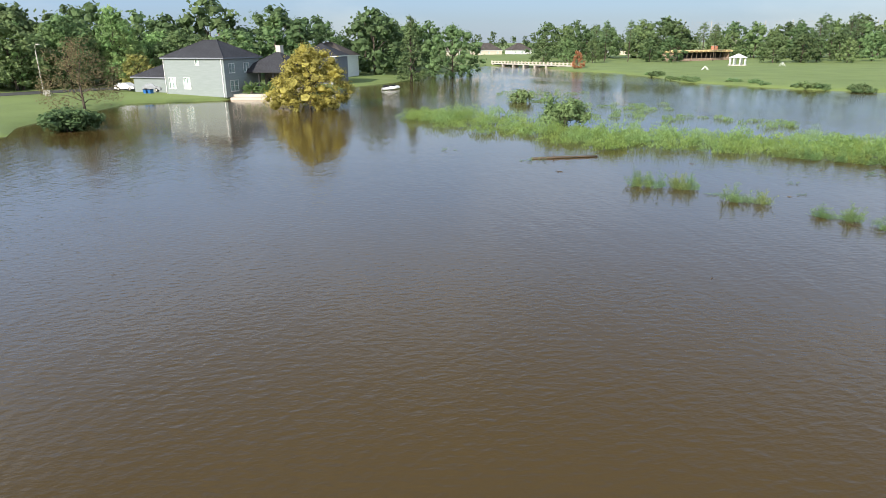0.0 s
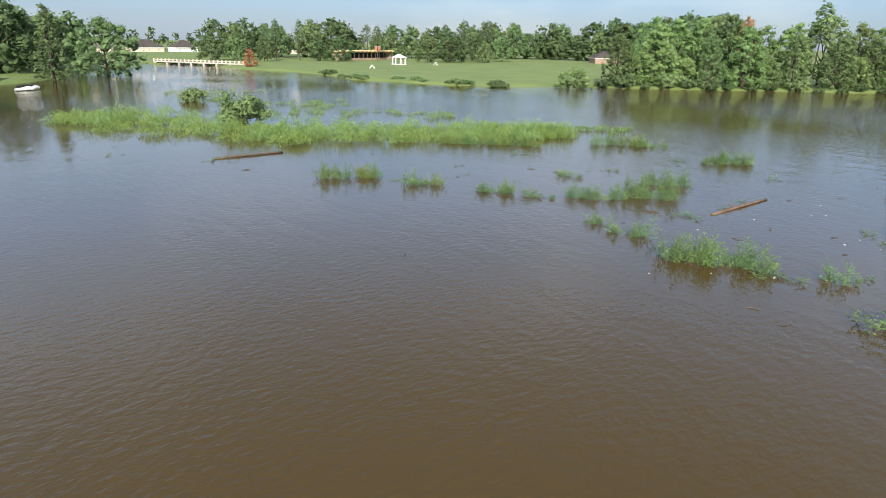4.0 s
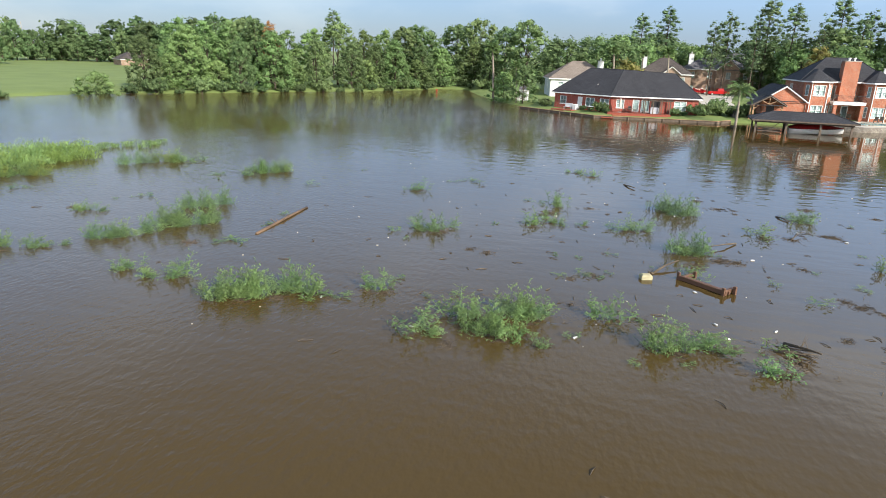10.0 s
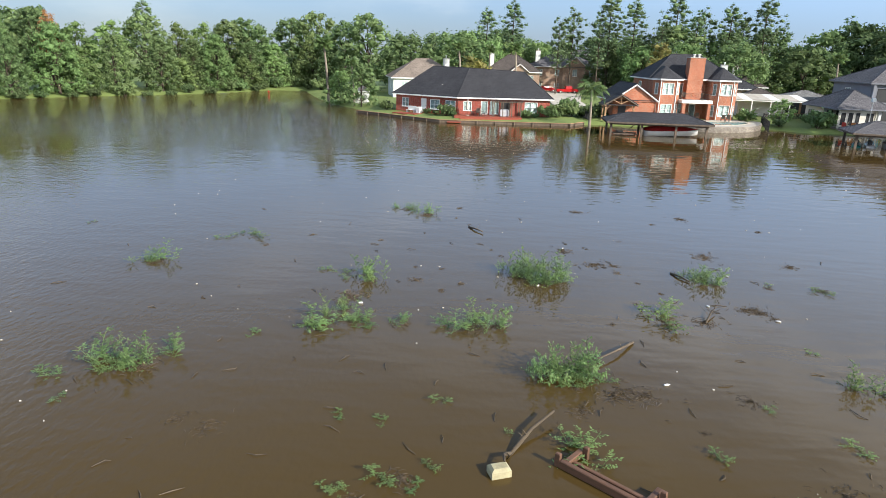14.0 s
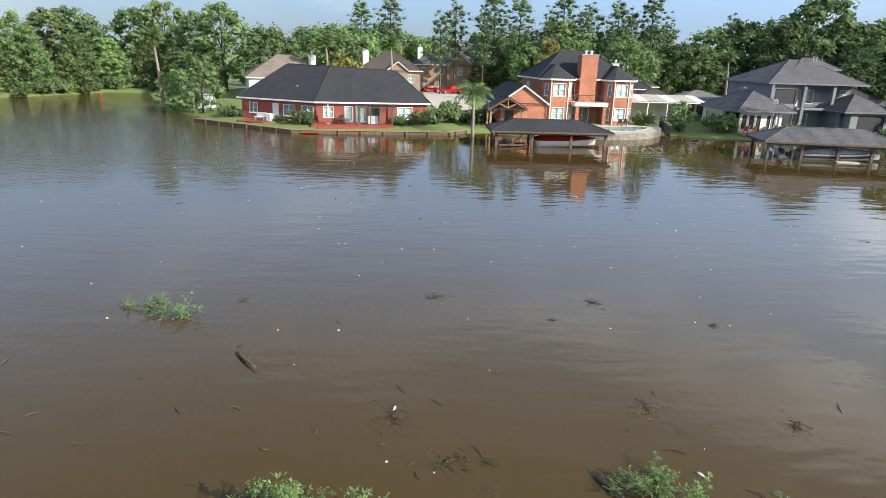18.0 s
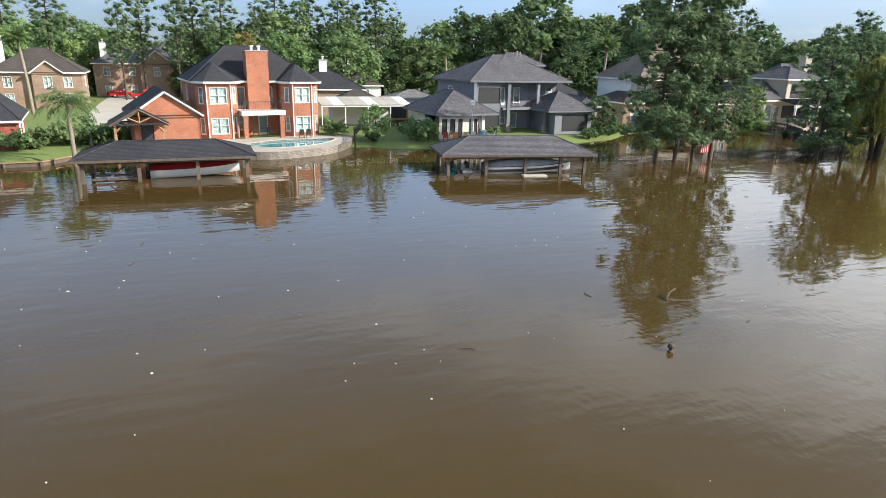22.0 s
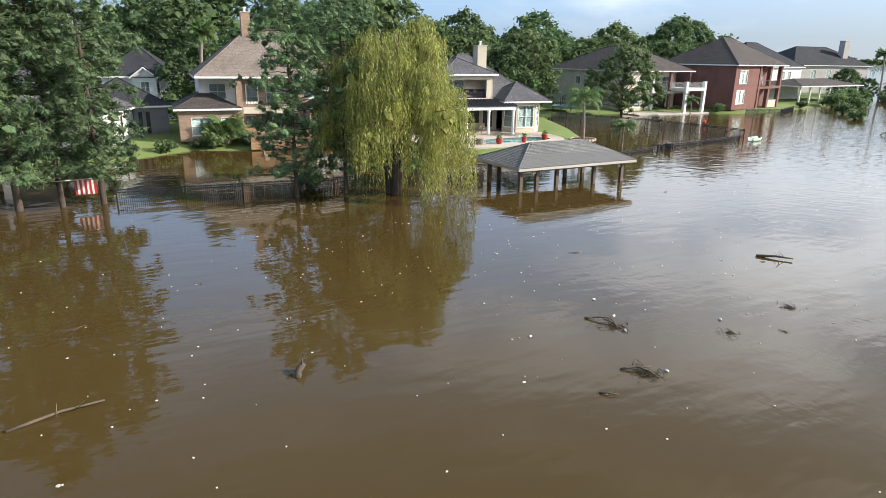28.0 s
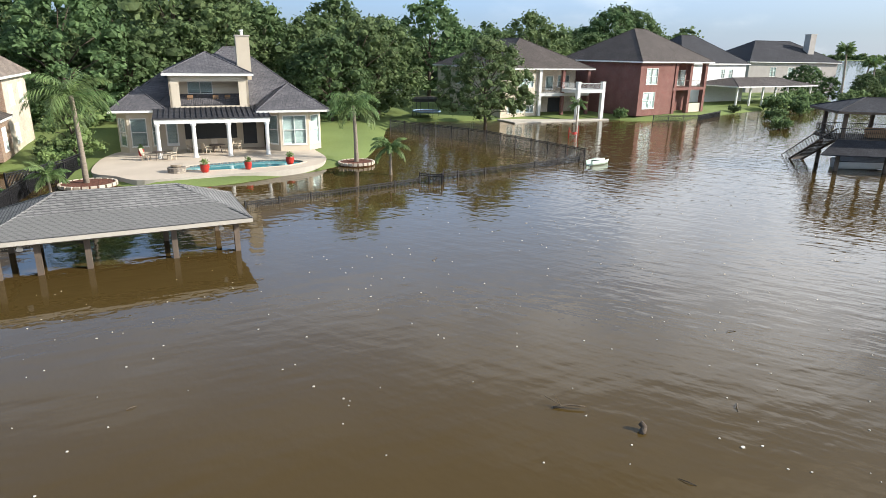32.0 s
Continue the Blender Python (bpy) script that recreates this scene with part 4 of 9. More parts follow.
def house_d():
    """Tan brick two-storey house behind the pines."""
    h = thing("house", "tan brick two-storey house with brown shingled roof", "house", (84.0, 98.6, 0), -7)
    z0, ze = 0.7, 7.3
    wall(h, (0, 0), (6.0, 0), z0, 4.0, BRICK_TAN, [(1.2, 3.6, 1.3, 3.2, "win"), (4.2, 5.2, 1.3, 3.2, "win1")])
    wall(h, (0, 8), (0, 0.2), z0, 4.0, BRICK_TAN)
    hip_roof(h, 0, 0, 6, 8, 4.0, 1.7, ROOF_BROWN)
    wall(h, (2.4, 2.5), (6.2, 2.5), 4.0, ze, PALE, [(1.0, 2.8, 4.9, 6.6)])
    wall(h, (2.4, 12), (2.4, 2.7), z0, ze, PALE)
    wall(h, (6.2, 2.2), (17.5, 2.2), z0, ze, BRICK_TAN, [(0.7, 2.0, 0.9, 3.2, "door"), (2.6, 5.6, 0.9, 3.2, "dark"), (1.0, 2.4, 4.4, 6.6, "door"), (3.2, 5.4, 4.6, 6.6), (7.4, 10.4, 4.9, 6.7)])
    wall(h, (17.5, 2.4), (17.5, 12), z0, ze, BRICK_PALE, [(2, 3.5, 4.8, 6.6), (6, 7.5, 4.8, 6.6), (2, 3.5, 1.4, 3.2)])
    wall(h, (17.5, 12), (2.4, 12), z0, ze, BRICK_TAN)
    hip_roof(h, 2.4, 0.2, 17.5, 12, ze, 5.0, ROOF_PALE, over=0.5)
    part("balcony", Geo().box((6.2, 0, 3.5), (13.0, 2.15, 4.2)), CREAM, h)
    railing(h, (6.3, 0.06), (12.9, 0.06), 4.2, 1.0)
    column(h, 6.3, 0.25, z0, ze, 0.32, BRICK_TAN, True)
    column(h, 12.8, 0.25, z0, ze, 0.32, BRICK_TAN, True)
    box_walls(h, 13.4, -2.0, 17.6, 2.0, z0, 4.0, BRICK_TAN, front=[(0.6, 1.8, 1.4, 3.4), (2.4, 3.6, 1.4, 3.4)], left=[(0.8, 2.2, 1.4, 3.4)], right=[(0.8, 2.2, 1.4, 3.4)])
    hip_roof(h, 13.4, -2.0, 17.6, 2.0, 4.0, 1.2, ROOF_BROWN, over=0.3)
    chimney(h, 7.6, 5.0, 8.6, 6.2, 7.0, 14.2, BRICK_TAN, 1)
    deck = thing("deck", "stepped red-brown timber deck at the water's edge", "deck", (90.4, 95.5, 0), -7)
    for i in range(9):
        part("plank", Geo().slab((0, -1.6, 0.12 + i * 0.19), (6.4, -1.45, 0.29 + i * 0.19)), WOOD_TAN, deck)
    part("floor_boards", Geo().slab((0, -1.45, 1.6), (6.4, 4.3, 1.78)), WOOD_TAN, deck)


def house_e():
    """Cream stucco house with columns, a gabled balcony room and pool."""
    h = thing("house", "cream stucco house with grey shingled roof and columned porch", "house", (110.0, 97.6, 0), -8)
    z0, ze = 0.45, 4.3
    # right-hand bay
    pts = [(13.2, -1.0), (14.4, -2.6), (17.2, -2.6), (18.6, -1.2)]
    for i, (a, b) in enumerate(zip(pts, pts[1:])):
        ln = math.hypot(b[0] - a[0], b[1] - a[1])
        wall(h, a, b, z0, ze, CREAM, [(0.25, ln - 0.25, 1.1, 3.9, "win1" if i != 1 else "win")])
    wall(h, (18.6, -1.2), (18.6, 13.8), z0, ze, CREAM, [(1.4, 3.0, 1.4, 3.6), (5, 6.5, 1.4, 3.6)])
    wall(h, (18.6, 13.8), (0, 13.8), z0, ze, CREAM)
    wall(h, (0, 13.8), (0, 0.6), z0, ze, CREAM, [(2, 3.5, 1.4, 3.6)])
    # left-hand bay
    pts = [(0, 0.6), (0.9, -0.6), (2.8, -0.6), (3.6, 0.4)]
    for i, (a, b) in enumerate(zip(pts, pts[1:])):
        ln = math.hypot(b[0] - a[0], b[1] - a[1])
        wall(h, a, b, z0, ze, CREAM, [(0.25, ln - 0.25, 1.1, 3.7, "win1")])
    wall(h, (3.6, 0.6), (13.2, 0.6), z0, ze, CREAM, [(0.5, 1.6, 0.9, 3.4, "door"), (2.2, 7.0, 1.5, 3.5, "dark"), (7.6, 8.9, 0.9, 3.4, "dark")])
    hip_roof(h, 3.4, 0.2, 18.6, 14.0, ze, 5.7, ROOF_GREY, over=0.5)
    hip_roof(h, 0, 0.25, 8, 13.8, ze - 0.01, 3.0, ROOF_GREY, over=0.5)
    hip_roof(h, 12.6, -2.9, 18.9, 3.6, ze + 0.02, 2.3, ROOF_GREY, over=0.35)
    hip_roof(h, -0.2, -0.9, 4.2, 5.2, ze + 0.01, 1.9, ROOF_GREY, over=0.3)
    # upper balcony room
    x0, x1, y0, y1 = 4.8, 11.9, -0.6, 5.5
    wall(h, (x0, y0), (x1, y0), ze, 7.6, CREAM, [(0.9, 6.2, 4.75, 7.0, "void")])
    wall(h, (x1, y0), (x1, y1), ze, 7.6, CREAM)
    wall(h, (x0, y1), (x0, y0), ze, 7.6, CREAM)
    wall(h, (x0, 1.4), (x1, 1.4), ze, 7.6, CREAM, [(1.6, 3.9, 4.6, 6.9, "win")])
    part("balcony_floor", Geo().box((x0 + 0.2, y0 + 0.2, 4.5), (x1 - 0.2, 1.38, 4.62)), CONC, h)
    railing(h, (x0 + 0.9, y0 + 0.1), (x0 + 6.2, y0 + 0.1), 4.6, 0.9)
    hip_roof(h, x0, y0, x1, 8.0, 7.6, 1.9, ROOF_GREY, over=0.5)
    chimney(h, 11.3, 3.0, 12.6, 4.4, 5.5, 11.2, CREAM, 1)
    # porch: standing-seam roof on columns
    g = Geo().add([(3.3, -4.6, 4.05), (13.4, -4.6, 4.05), (13.4, 0.4, 4.75), (3.3, 0.4, 4.75), (3.3, -4.6, 3.95), (13.4, -4.6, 3.95), (13.4, 0.4, 4.65), (3.3, 0.4, 4.65)],
                  [(0, 1, 2, 3), (7, 6, 5, 4), (0, 4, 5, 1), (1, 5, 6, 2), (2, 6, 7, 3), (3, 7, 4, 0)])
    r = part("porch_roof", g, ROOF_DARK, h, "dark standing-seam metal porch roof")
    for i in range(23):
        x = 3.35 + i * 0.455
        part("seam", Geo().box((x - 0.03, -4.58, 0), (x + 0.03, 0.38, 0.08), Matrix(((1, 0, 0, 0), (0, 1, 0, 0), (0, 0.14, 1, 4.7), (0, 0, 0, 1)))), ROOF_DARK, r)
    part("porch_beam", Geo().box((3.4, -4.5, 3.55), (13.3, -4.2, 3.945)), TRIM, h)
    for x in (3.6, 6.6, 9.6, 13.0):
        column(h, x, -4.35, z0, 3.55, 0.19)


def house_f():
    """Cream house with a brown roof, a recessed balcony and an upper terrace."""
    h = thing("house", "cream brick house with brown roof and recessed balcony", "house", (163.7, 113.4, 0), -3)
    z0, ze, w, d = 0.0, 7.6, 16.6, 22.4
    wall(h, (0, 0), (6.7, 0), z0, ze, BRICK_PALE, [(3.2, 5.9, 4.9, 6.7), (1.2, 2.4, 1.0, 3.2), (2.8, 4.2, 1.0, 3.2), (4.6, 6.1, 1.0, 3.2)])
    wall(h, (6.7, 0), (6.7, 3.4), z0, ze, BRICK_PALE)
    wall(h, (6.7, 3.4), (w, 3.4), z0, ze, BRICK_PALE, [(0.8, 3.2, 4.3, 6.6), (3.8, 5.4, 4.2, 6.5, "door"), (6.2, 8.6, 4.6, 6.6), (1, 3, 0.6, 3.0, "dark"), (4.5, 7.5, 0.6, 3.0, "dark")])
    wall(h, (w, 3.4), (w, d), z0, ze, BRICK_DARK)
    wall(h, (w, d), (0, d), z0, ze, BRICK_PALE)
    wall(h, (0, d), (0, 0.2), z0, ze, BRICK_PALE, [(4, 5.4, 1.2, 2.6), (8, 9.6, 4.8, 6.4), (13, 14.4, 1.2, 2.6), (17, 18.4, 4.8, 6.4)])
    hip_roof(h, 0, 0, w, d, ze, 4.6, ROOF_BROWN, over=0.7)
    part("balcony", Geo().box((6.75, -0.4, 3.5), (w, 3.38, 3.95)), PALE, h)
    railing(h, (6.8, -0.3), (11.4, -0.3), 3.95, 1.0)
    for x in (6.95, 11.4, w - 0.2):
        column(h, x, -0.15, z0, ze, 0.24, BRICK_DARK if x > 11 else PALE, True)
    part("upper_terrace", Geo().box((11.0, -4.6, 4.2), (16.4, -0.45, 4.7)), PALE, h)
    railing(h, (11.1, -4.5), (16.3, -4.5), 4.7, 1.0, PALE, 0.16)
    railing(h, (11.1, -4.4), (11.1, -0.5), 4.7, 1.0, PALE, 0.16)
    for x in (11.3, 16.1):
        column(h, x, -4.3, z0, 5.9, 0.28, PALE, True)
    part("patio", Geo().slab((-0.6, -5.2, -0.6), (17.2, 3.3, 0.18), 0.04), CONC, h)


def house_g():
    """Maroon brick two-storey house with corner balconies."""
    h = thing("house", "maroon brick two-storey house with stacked corner balconies", "house", (184.7, 105.6, 0), 8)
    z0, ze = 0.6, 8.9
    wall(h, (0, 0), (9.2, 0), z0, ze, BRICK_DARK, [(1.6, 4.6, 5.5, 8.0), (1.2, 4.4, 1.7, 4.3)])
    wall(h, (9.2, 0), (9.2, 3.0), z0, ze, BRICK_DARK)
    wall(h, (9.2, 3.0), (19.2, 3.0), z0, ze, BRICK_DARK, [(1.0, 3.2, 5.0, 7.6, "dark"), (5, 8, 5.0, 7.6), (1.0, 4.0, 0.9, 3.8, "dark")])
    wall(h, (19.2, 3.2), (19.2, 16), z0, ze, BRICK_DARK)
    wall(h, (19.2, 16), (0, 16), z0, ze, BRICK_DARK)
    wall(h, (0, 16), (0, 0.2), z0, ze, BRICK_DARK)
    hip_roof(h, 0, 0, 19.2, 16, ze, 5.2, ROOF_BROWN, over=0.7)
    part("balcony", Geo().box((9.3, 0, 4.4), (19.2, 2.95, 4.85)), BRICK_DARK, h)
    railing(h, (9.4, 0.1), (19.1, 0.1), 4.85, 1.2, WOOD, 0.3)
    for x in (9.9, 14.2, 18.8):
        column(h, x, 0.35, z0, ze, 0.36, BRICK_DARK, True)
    wall(h, (14.6, 0.2), (18.5, 0.2), z0, 2.1, CREAM)


def house_h():
    """White gabled house with a screened patio, and the tan house beyond."""
    h = thing("house", "white house with dark roof and a low screened patio", "house", (213, 122, 0), 0)
    box_walls(h, 0, 0, 20, 16, 0.7, 8.4, PALE, front=[(12, 13.4, 5.6, 7.4), (14.5, 15.9, 5.6, 7.4)])
    hip_roof(h, 0, 0, 20, 16, 8.4, 5.6, ROOF_DARK, over=0.6)
    hip_roof(h, 6, -9, 31, 2, 4.3, 1.4, ROOF_BROWN, over=0.5)
    for i in range(7):
        column(h, 6.5 + i * 4, -8.6, 0.6, 4.3, 0.16, PALE, True)
    wall(h, (18.5, -8.5), (30.5, -8.5), 0.6, 1.7, PALE)
    k = thing("house", "taupe two-storey house with dark hipped roof and chimney", "house", (262, 142, 0), -12)
    box_walls(k, 0, 0, 30, 18, 0.7, 8.6, TAUPE, front=[(7, 9, 5, 7.4), (13, 15, 5, 7.4), (22, 24, 5, 7.4)], right=[(3, 5, 5, 7.4), (8, 10, 5, 7.4)])
    hip_roof(k, 0, 0, 30, 18, 8.6, 5.5, ROOF_DARK, over=0.7)
    chimney(k, 22, 3, 24, 5, 9, 16, TAUPE)


def house_w():
    """Grey-green sided house across the flooded cove."""
    h = thing("house", "grey-green sided two-storey house with charcoal hip roof", "house", (-120.6, -60.6, 0), 62.8)
    z0, ze = 0.4, 6.8
    ln = 12.9
    wall(h, (0, 0), (ln, 0), z0, ze, SIDING, [(0.7, 2.2, 1.7, 3.6), (3.9, 5.4, 1.7, 3.6), (6.9, 7.7, 5.7, 6.6, "small")], label="grey-green siding with a drip stain")
    wall(h, (ln, 0.2), (ln, 9.8), z0, ze, SIDING, [(1, 2.6, 4.4, 6.0), (1, 3.2, 1.3, 3.2), (5, 6.6, 4.4, 6.0)])
    wall(h, (ln, 10), (0, 10), z0, ze, SIDING)
    wall(h, (0, 10), (0, 0.2), z0, ze, SIDING)
    hip_roof(h, 0, 0, ln, 10, ze, 2.9, ROOF_DARK, over=0.4, trim=SLATE)
    for x in (-0.06, ln - 0.5):
        gutter_pipe(h, x + 0.05, -0.07, z0, ze - 0.06)
    box_walls(h, -9, 1.5, -0.05, 9, z0, 3.4, SIDING)
    hip_roof(h, -9, 1.5, 0.2, 9, 3.4, 2.0, ROOF_DARK, over=0.4, trim=SLATE)
    hip_roof(h, ln - 1.5, 6.4, ln + 8.4, 15.5, 4.3, 3.2, ROOF_DARK, over=0.5, trim=BLACK)
    wall(h, (ln + 0.1, 11), (ln + 8.2, 11), z0, 4.3, STONE, [(0.8, 2.6, 0.9, 3, "dark"), (3.6, 6.6, 0.7, 3.1, "dark")])
    wall(h, (ln + 8.2, 11.2), (ln + 8.2, 15.3), z0, 4.3, STONE)
    for x in (ln + 2.2, ln + 5.2, ln + 8.1):
        column(h, x, 6.5, z0, 4.3, 0.12, BLACK, True)
    chimney(h, ln + 3, 11, ln + 4, 12, 5, 8.8, CONC)


for build in (house_a, house_b, house_c, house_d, house_e, house_f, house_g, house_h, house_w):
    build()

# ---- trees ----
rng = np.random.default_rng(7)


def leaf_quads(centres, size, aspect=0.6, flat=0.0):
    """One small leaf at each centre, turned at random; flat draws the normals upwards."""
    n = len(centres)
    nrm = rng.normal(size=(n, 3))
    nrm[:, 2] += flat
    nrm /= np.linalg.norm(nrm, axis=1)[:, None]
    ref = rng.normal(size=(n, 3))
    u = np.cross(nrm, ref)
    u /= np.linalg.norm(u, axis=1)[:, None] + 1e-9
    w = np.cross(nrm, u)
    s = size * rng.uniform(0.6, 1.3, (n, 1))
    u, w = u * s, w * s * aspect
    c = np.asarray(centres)
    return np.stack([c - u, c - w * 0.8, c + u, c + w * 0.8], 1)


def blob_points(n, centre, radius, shell=0.55):
    d = rng.normal(size=(n, 3))
    d /= np.linalg.norm(d, axis=1)[:, None]
    r = rng.uniform(shell, 1, (n, 1)) ** 0.7
    return np.asarray(centre) + d * r * np.asarray(radius)


def ico_ball():
    """Unit ball of twenty triangles."""
    bm = bmesh.new()
    bmesh.ops.create_icosphere(bm, subdivisions=1, radius=1.0)
    v = np.array([p.co[:] for p in bm.verts])
    f = [tuple(p.index for p in q.verts) for q in bm.faces]
    bm.free()
    return v, f


BALL = ico_ball()


def unit(v):
    return v / (np.linalg.norm(v, axis=-1, keepdims=True) + 1e-9)


def leafy_clump(geo, n, centre, radius, leaf, aspect, knots=5, knot=0.42, up=0.35, loose=0.6, radial=False):
    """One bough's foliage: ragged knots of twigs with leaves standing off them."""
    centre, radius = np.asarray(centre), np.asarray(radius)
    d = unit(rng.normal(size=(max(1, knots), 3)))
    hearts = centre + d * radius * rng.uniform(0.35, 0.75, (len(d), 1))
    sizes = radius * rng.uniform(knot * 0.75, knot * 1.25, (len(d), 1))
    v, f = BALL
    for c, r in zip(hearts[:knots], sizes):
        geo.add((c + v * r * rng.uniform(0.4, 0.9, (len(v), 1))).tolist(), f)
    k = rng.integers(0, len(d), n)
    d = rng.normal(size=(n, 3))
    d[:, 2] += 0.2
    d = unit(d)
    c = hearts[k] + d * sizes[k] * rng.uniform(0.6, 1.45, (n, 1))
    if radial:
        u = unit(d + rng.normal(0, loose, (n, 3)))
        w = unit(np.cross(u, rng.normal(size=(n, 3))))
    else:
        nrm = d + rng.normal(0, loose, (n, 3))
        nrm[:, 2] += up
        nrm = unit(nrm)
        u = unit(np.cross(nrm, rng.normal(size=(n, 3))))
        w = np.cross(nrm, u)
    s = leaf * rng.uniform(0.6, 1.3, (n, 1))
    u, w = u * s, w * s * aspect
    geo.quads(np.stack([c - u, c - w, c + u, c + w], 1))


def make_broadleaf(name, label, height=14.0, width=9.0, low=0.12, clumps=60, per=30, leaf=0.24, material=None, bark=None, group="", shape=0.5, knots=1, knot=0.8, lobes=9, rough=0.28):
    """Forked trunk and a full crown: many small leafy clumps over a lobed outline. shape: 0 for a dome, 1 for a cone."""
    t = thing(name, label, "tree", group=group)
    g, crown = Geo(), Geo()
    top = height * 0.62
    lean = rng.normal(0, 0.25, 2)
    g.tube([(0, 0, -0.8), (0, 0, 0.3), (lean[0] * 0.4, lean[1] * 0.4, top * 0.5), (lean[0], lean[1], top)], [height * 0.026, height * 0.02, height * 0.014, height * 0.005], 8)
    bulge = unit(rng.normal(size=(lobes, 3)) * np.array([1, 1, 0.8]))
    size = width * (0.6 / math.sqrt(clumps) + 0.045)
    for i in range(clumps):
        k = (i + rng.uniform(0.1, 0.9)) / clumps
        k = k ** (1.0 + 0.35 * shape)
        a = i * 2.39996 + rng.uniform(-0.35, 0.35)
        dome = max(0.0, 1 - k ** 3) ** 0.6 * min(1.0, 0.7 + 2.2 * k)
        cone = (1 - k) ** 0.8 * min(1.0, 0.7 + 2.5 * k)
        way = unit(np.array([math.cos(a), math.sin(a), 2 * k - 1]))
        swell = max(0.0, float(np.max(bulge @ way)) - 0.55) / 0.45
        r = width / 2 * (dome * (1 - shape) + cone * shape) * (1 - 0.5 * rough + rough * swell) * rng.uniform(0.86, 1.04) * (1.0 if i % 5 else 0.6)
        z = height * (low + (0.965 - low) * k) + height * 0.05 * (swell - 0.5)
        c = np.array([math.cos(a) * r, math.sin(a) * r, z])
        if i % 6 == 0:
            zb = max(height * 0.1, z * 0.55)
            mid = np.array([c[0] * 0.4, c[1] * 0.4, (z + zb) / 2 + 0.3])
            g.tube([(lean[0] * zb / top, lean[1] * zb / top, zb), mid, c], [height * 0.008, height * 0.005, height * 0.002], 5)
        rad = size * rng.uniform(0.75, 1.25)
        leafy_clump(crown, per, c, (rad, rad, rad * 0.8), leaf, 0.62, knots, knot)
    part("trunk", g, bark or BARK, t, smooth=True)
    part("crown", crown, material or LEAF, t)
    return t


def make_pine(name, label, height=25.0, crown_from=0.45, width=7.0, clumps=60, per=24, group="", needle=0.32, aspect=0.16, knots=2, knot=0.42, flat=0.7):
    """Tall straight trunk with layered, gappy boughs of needle sprays."""
    t = thing(name, label, "pine tree", group=group)
    g, crown = Geo(), Geo()
    bend = rng.normal(0, 0.5, 2)

    def axis(z):
        k = z / height
        return np.array([bend[0] * k * k, bend[1] * k * k, z])
    g.tube([(0, 0, -1), *[tuple(axis(height * k)) for k in (0.02, 0.25, 0.5, 0.75, 0.97)]], [height * 0.0135, height * 0.0115, height * 0.0095, height * 0.0075, height * 0.0045, height * 0.001], 8)
    for i in range(clumps):
        k = crown_from + (0.98 - crown_from) * (i + rng.uniform(0, 0.8)) / clumps
        z = height * k
        kk = (k - crown_from) / (1 - crown_from)
        reach = width / 2 * (0.5 + 0.6 * math.sin(math.pi * min(1, 0.2 + kk * 0.72))) * rng.uniform(0.35, 1.0) * (1.0 if kk < 0.85 else 0.55)
        a = i * 2.39996 + rng.uniform(-0.5, 0.5)
        base = axis(z)
        tip = base + np.array([math.cos(a) * reach, math.sin(a) * reach, reach * rng.uniform(-0.12, 0.25)])
        g.tube([base, (base + tip) / 2 + np.array([0, 0, 0.15]), tip], [0.055, 0.035, 0.012], 4)
        for f in ((1.0, 0.6) if reach > width * 0.22 else (1.0,)):
            c = base + (tip - base) * f + rng.normal(0, 0.2, 3)
            rad = rng.uniform(0.6, 1.1) * width * 0.15
            leafy_clump(crown, per, c, (rad, rad, rad * flat), needle, aspect, knots, knot, 0.2, 0.55, True)
    part("trunk", g, BARK, t, smooth=True)
    part("crown", crown, NEEDLE, t)
    return t


def make_palm(name, label, height=7.0, fronds=22, length=2.6, fan=False, droop=1.0, group="", radius=0.17):
    t = thing(name, label, "palm tree", group=group)
    g = Geo()
    n = 9
    lean = rng.normal(0, 0.15, 2)
    pts = [(lean[0] * (i / n) ** 2 * height * 0.2, lean[1] * (i / n) ** 2 * height * 0.2, height * i / n - (0.6 if i == 0 else 0)) for i in range(n + 1)]
    g.tube(pts, [radius * (1.3 - 0.5 * i / n) for i in range(n + 1)], 9)
    part("trunk", g, BARK_PALE, t, smooth=True)
    head = np.array(pts[-1])
    for i in range(fronds):
        k = i / fronds
        a = i * 2.4 + rng.uniform(-0.25, 0.25)
        up = 1.35 - 1.5 * k + rng.uniform(-0.15, 0.15)
        d = np.array([math.cos(a), math.sin(a), 0.0])
        ln = length * rng.uniform(0.85, 1.1)
        fg = Geo()
        rach = [head]
        for j in range(8):
            tilt = up - droop * 1.7 * ((j + 0.5) / 8) ** 1.3
            rach.append(rach[-1] + (d * math.cos(tilt) + np.array([0, 0, math.sin(tilt)])) * ln / 8)
        fg.tube([tuple(p) for p in rach], [0.035 * (1 - 0.1 * j) for j in range(9)], 4)
        side = np.cross(d, (0, 0, 1))
        qs = []
        m = 26
        for j in range(3, m + 1):
            s = j / m
            x = s * 8
            b = min(7, int(x))
            p = rach[b] + (rach[b + 1] - rach[b]) * (x - b)
            ll = length * (0.26 if not fan else 0.36) * math.sin(math.pi * (0.12 + 0.84 * s)) + 0.06
            tan = rach[b + 1] - rach[b]
            tan = tan / np.linalg.norm(tan)
            for sg in (-1, 1):
                tip = p + side * sg * ll * rng.uniform(0.45, 0.75) + tan * ll * 0.5 + np.array([0, 0, -ll * rng.uniform(0.3, 0.85)])
                wv = tan * 0.045
                qs.append([p - wv, (p + tip) / 2 - wv * 1.2, tip, (p + tip) / 2 + wv * 1.2])
        fg.quads(np.array(qs))
        part("frond", fg, LEAF_PALM, t)
    return t


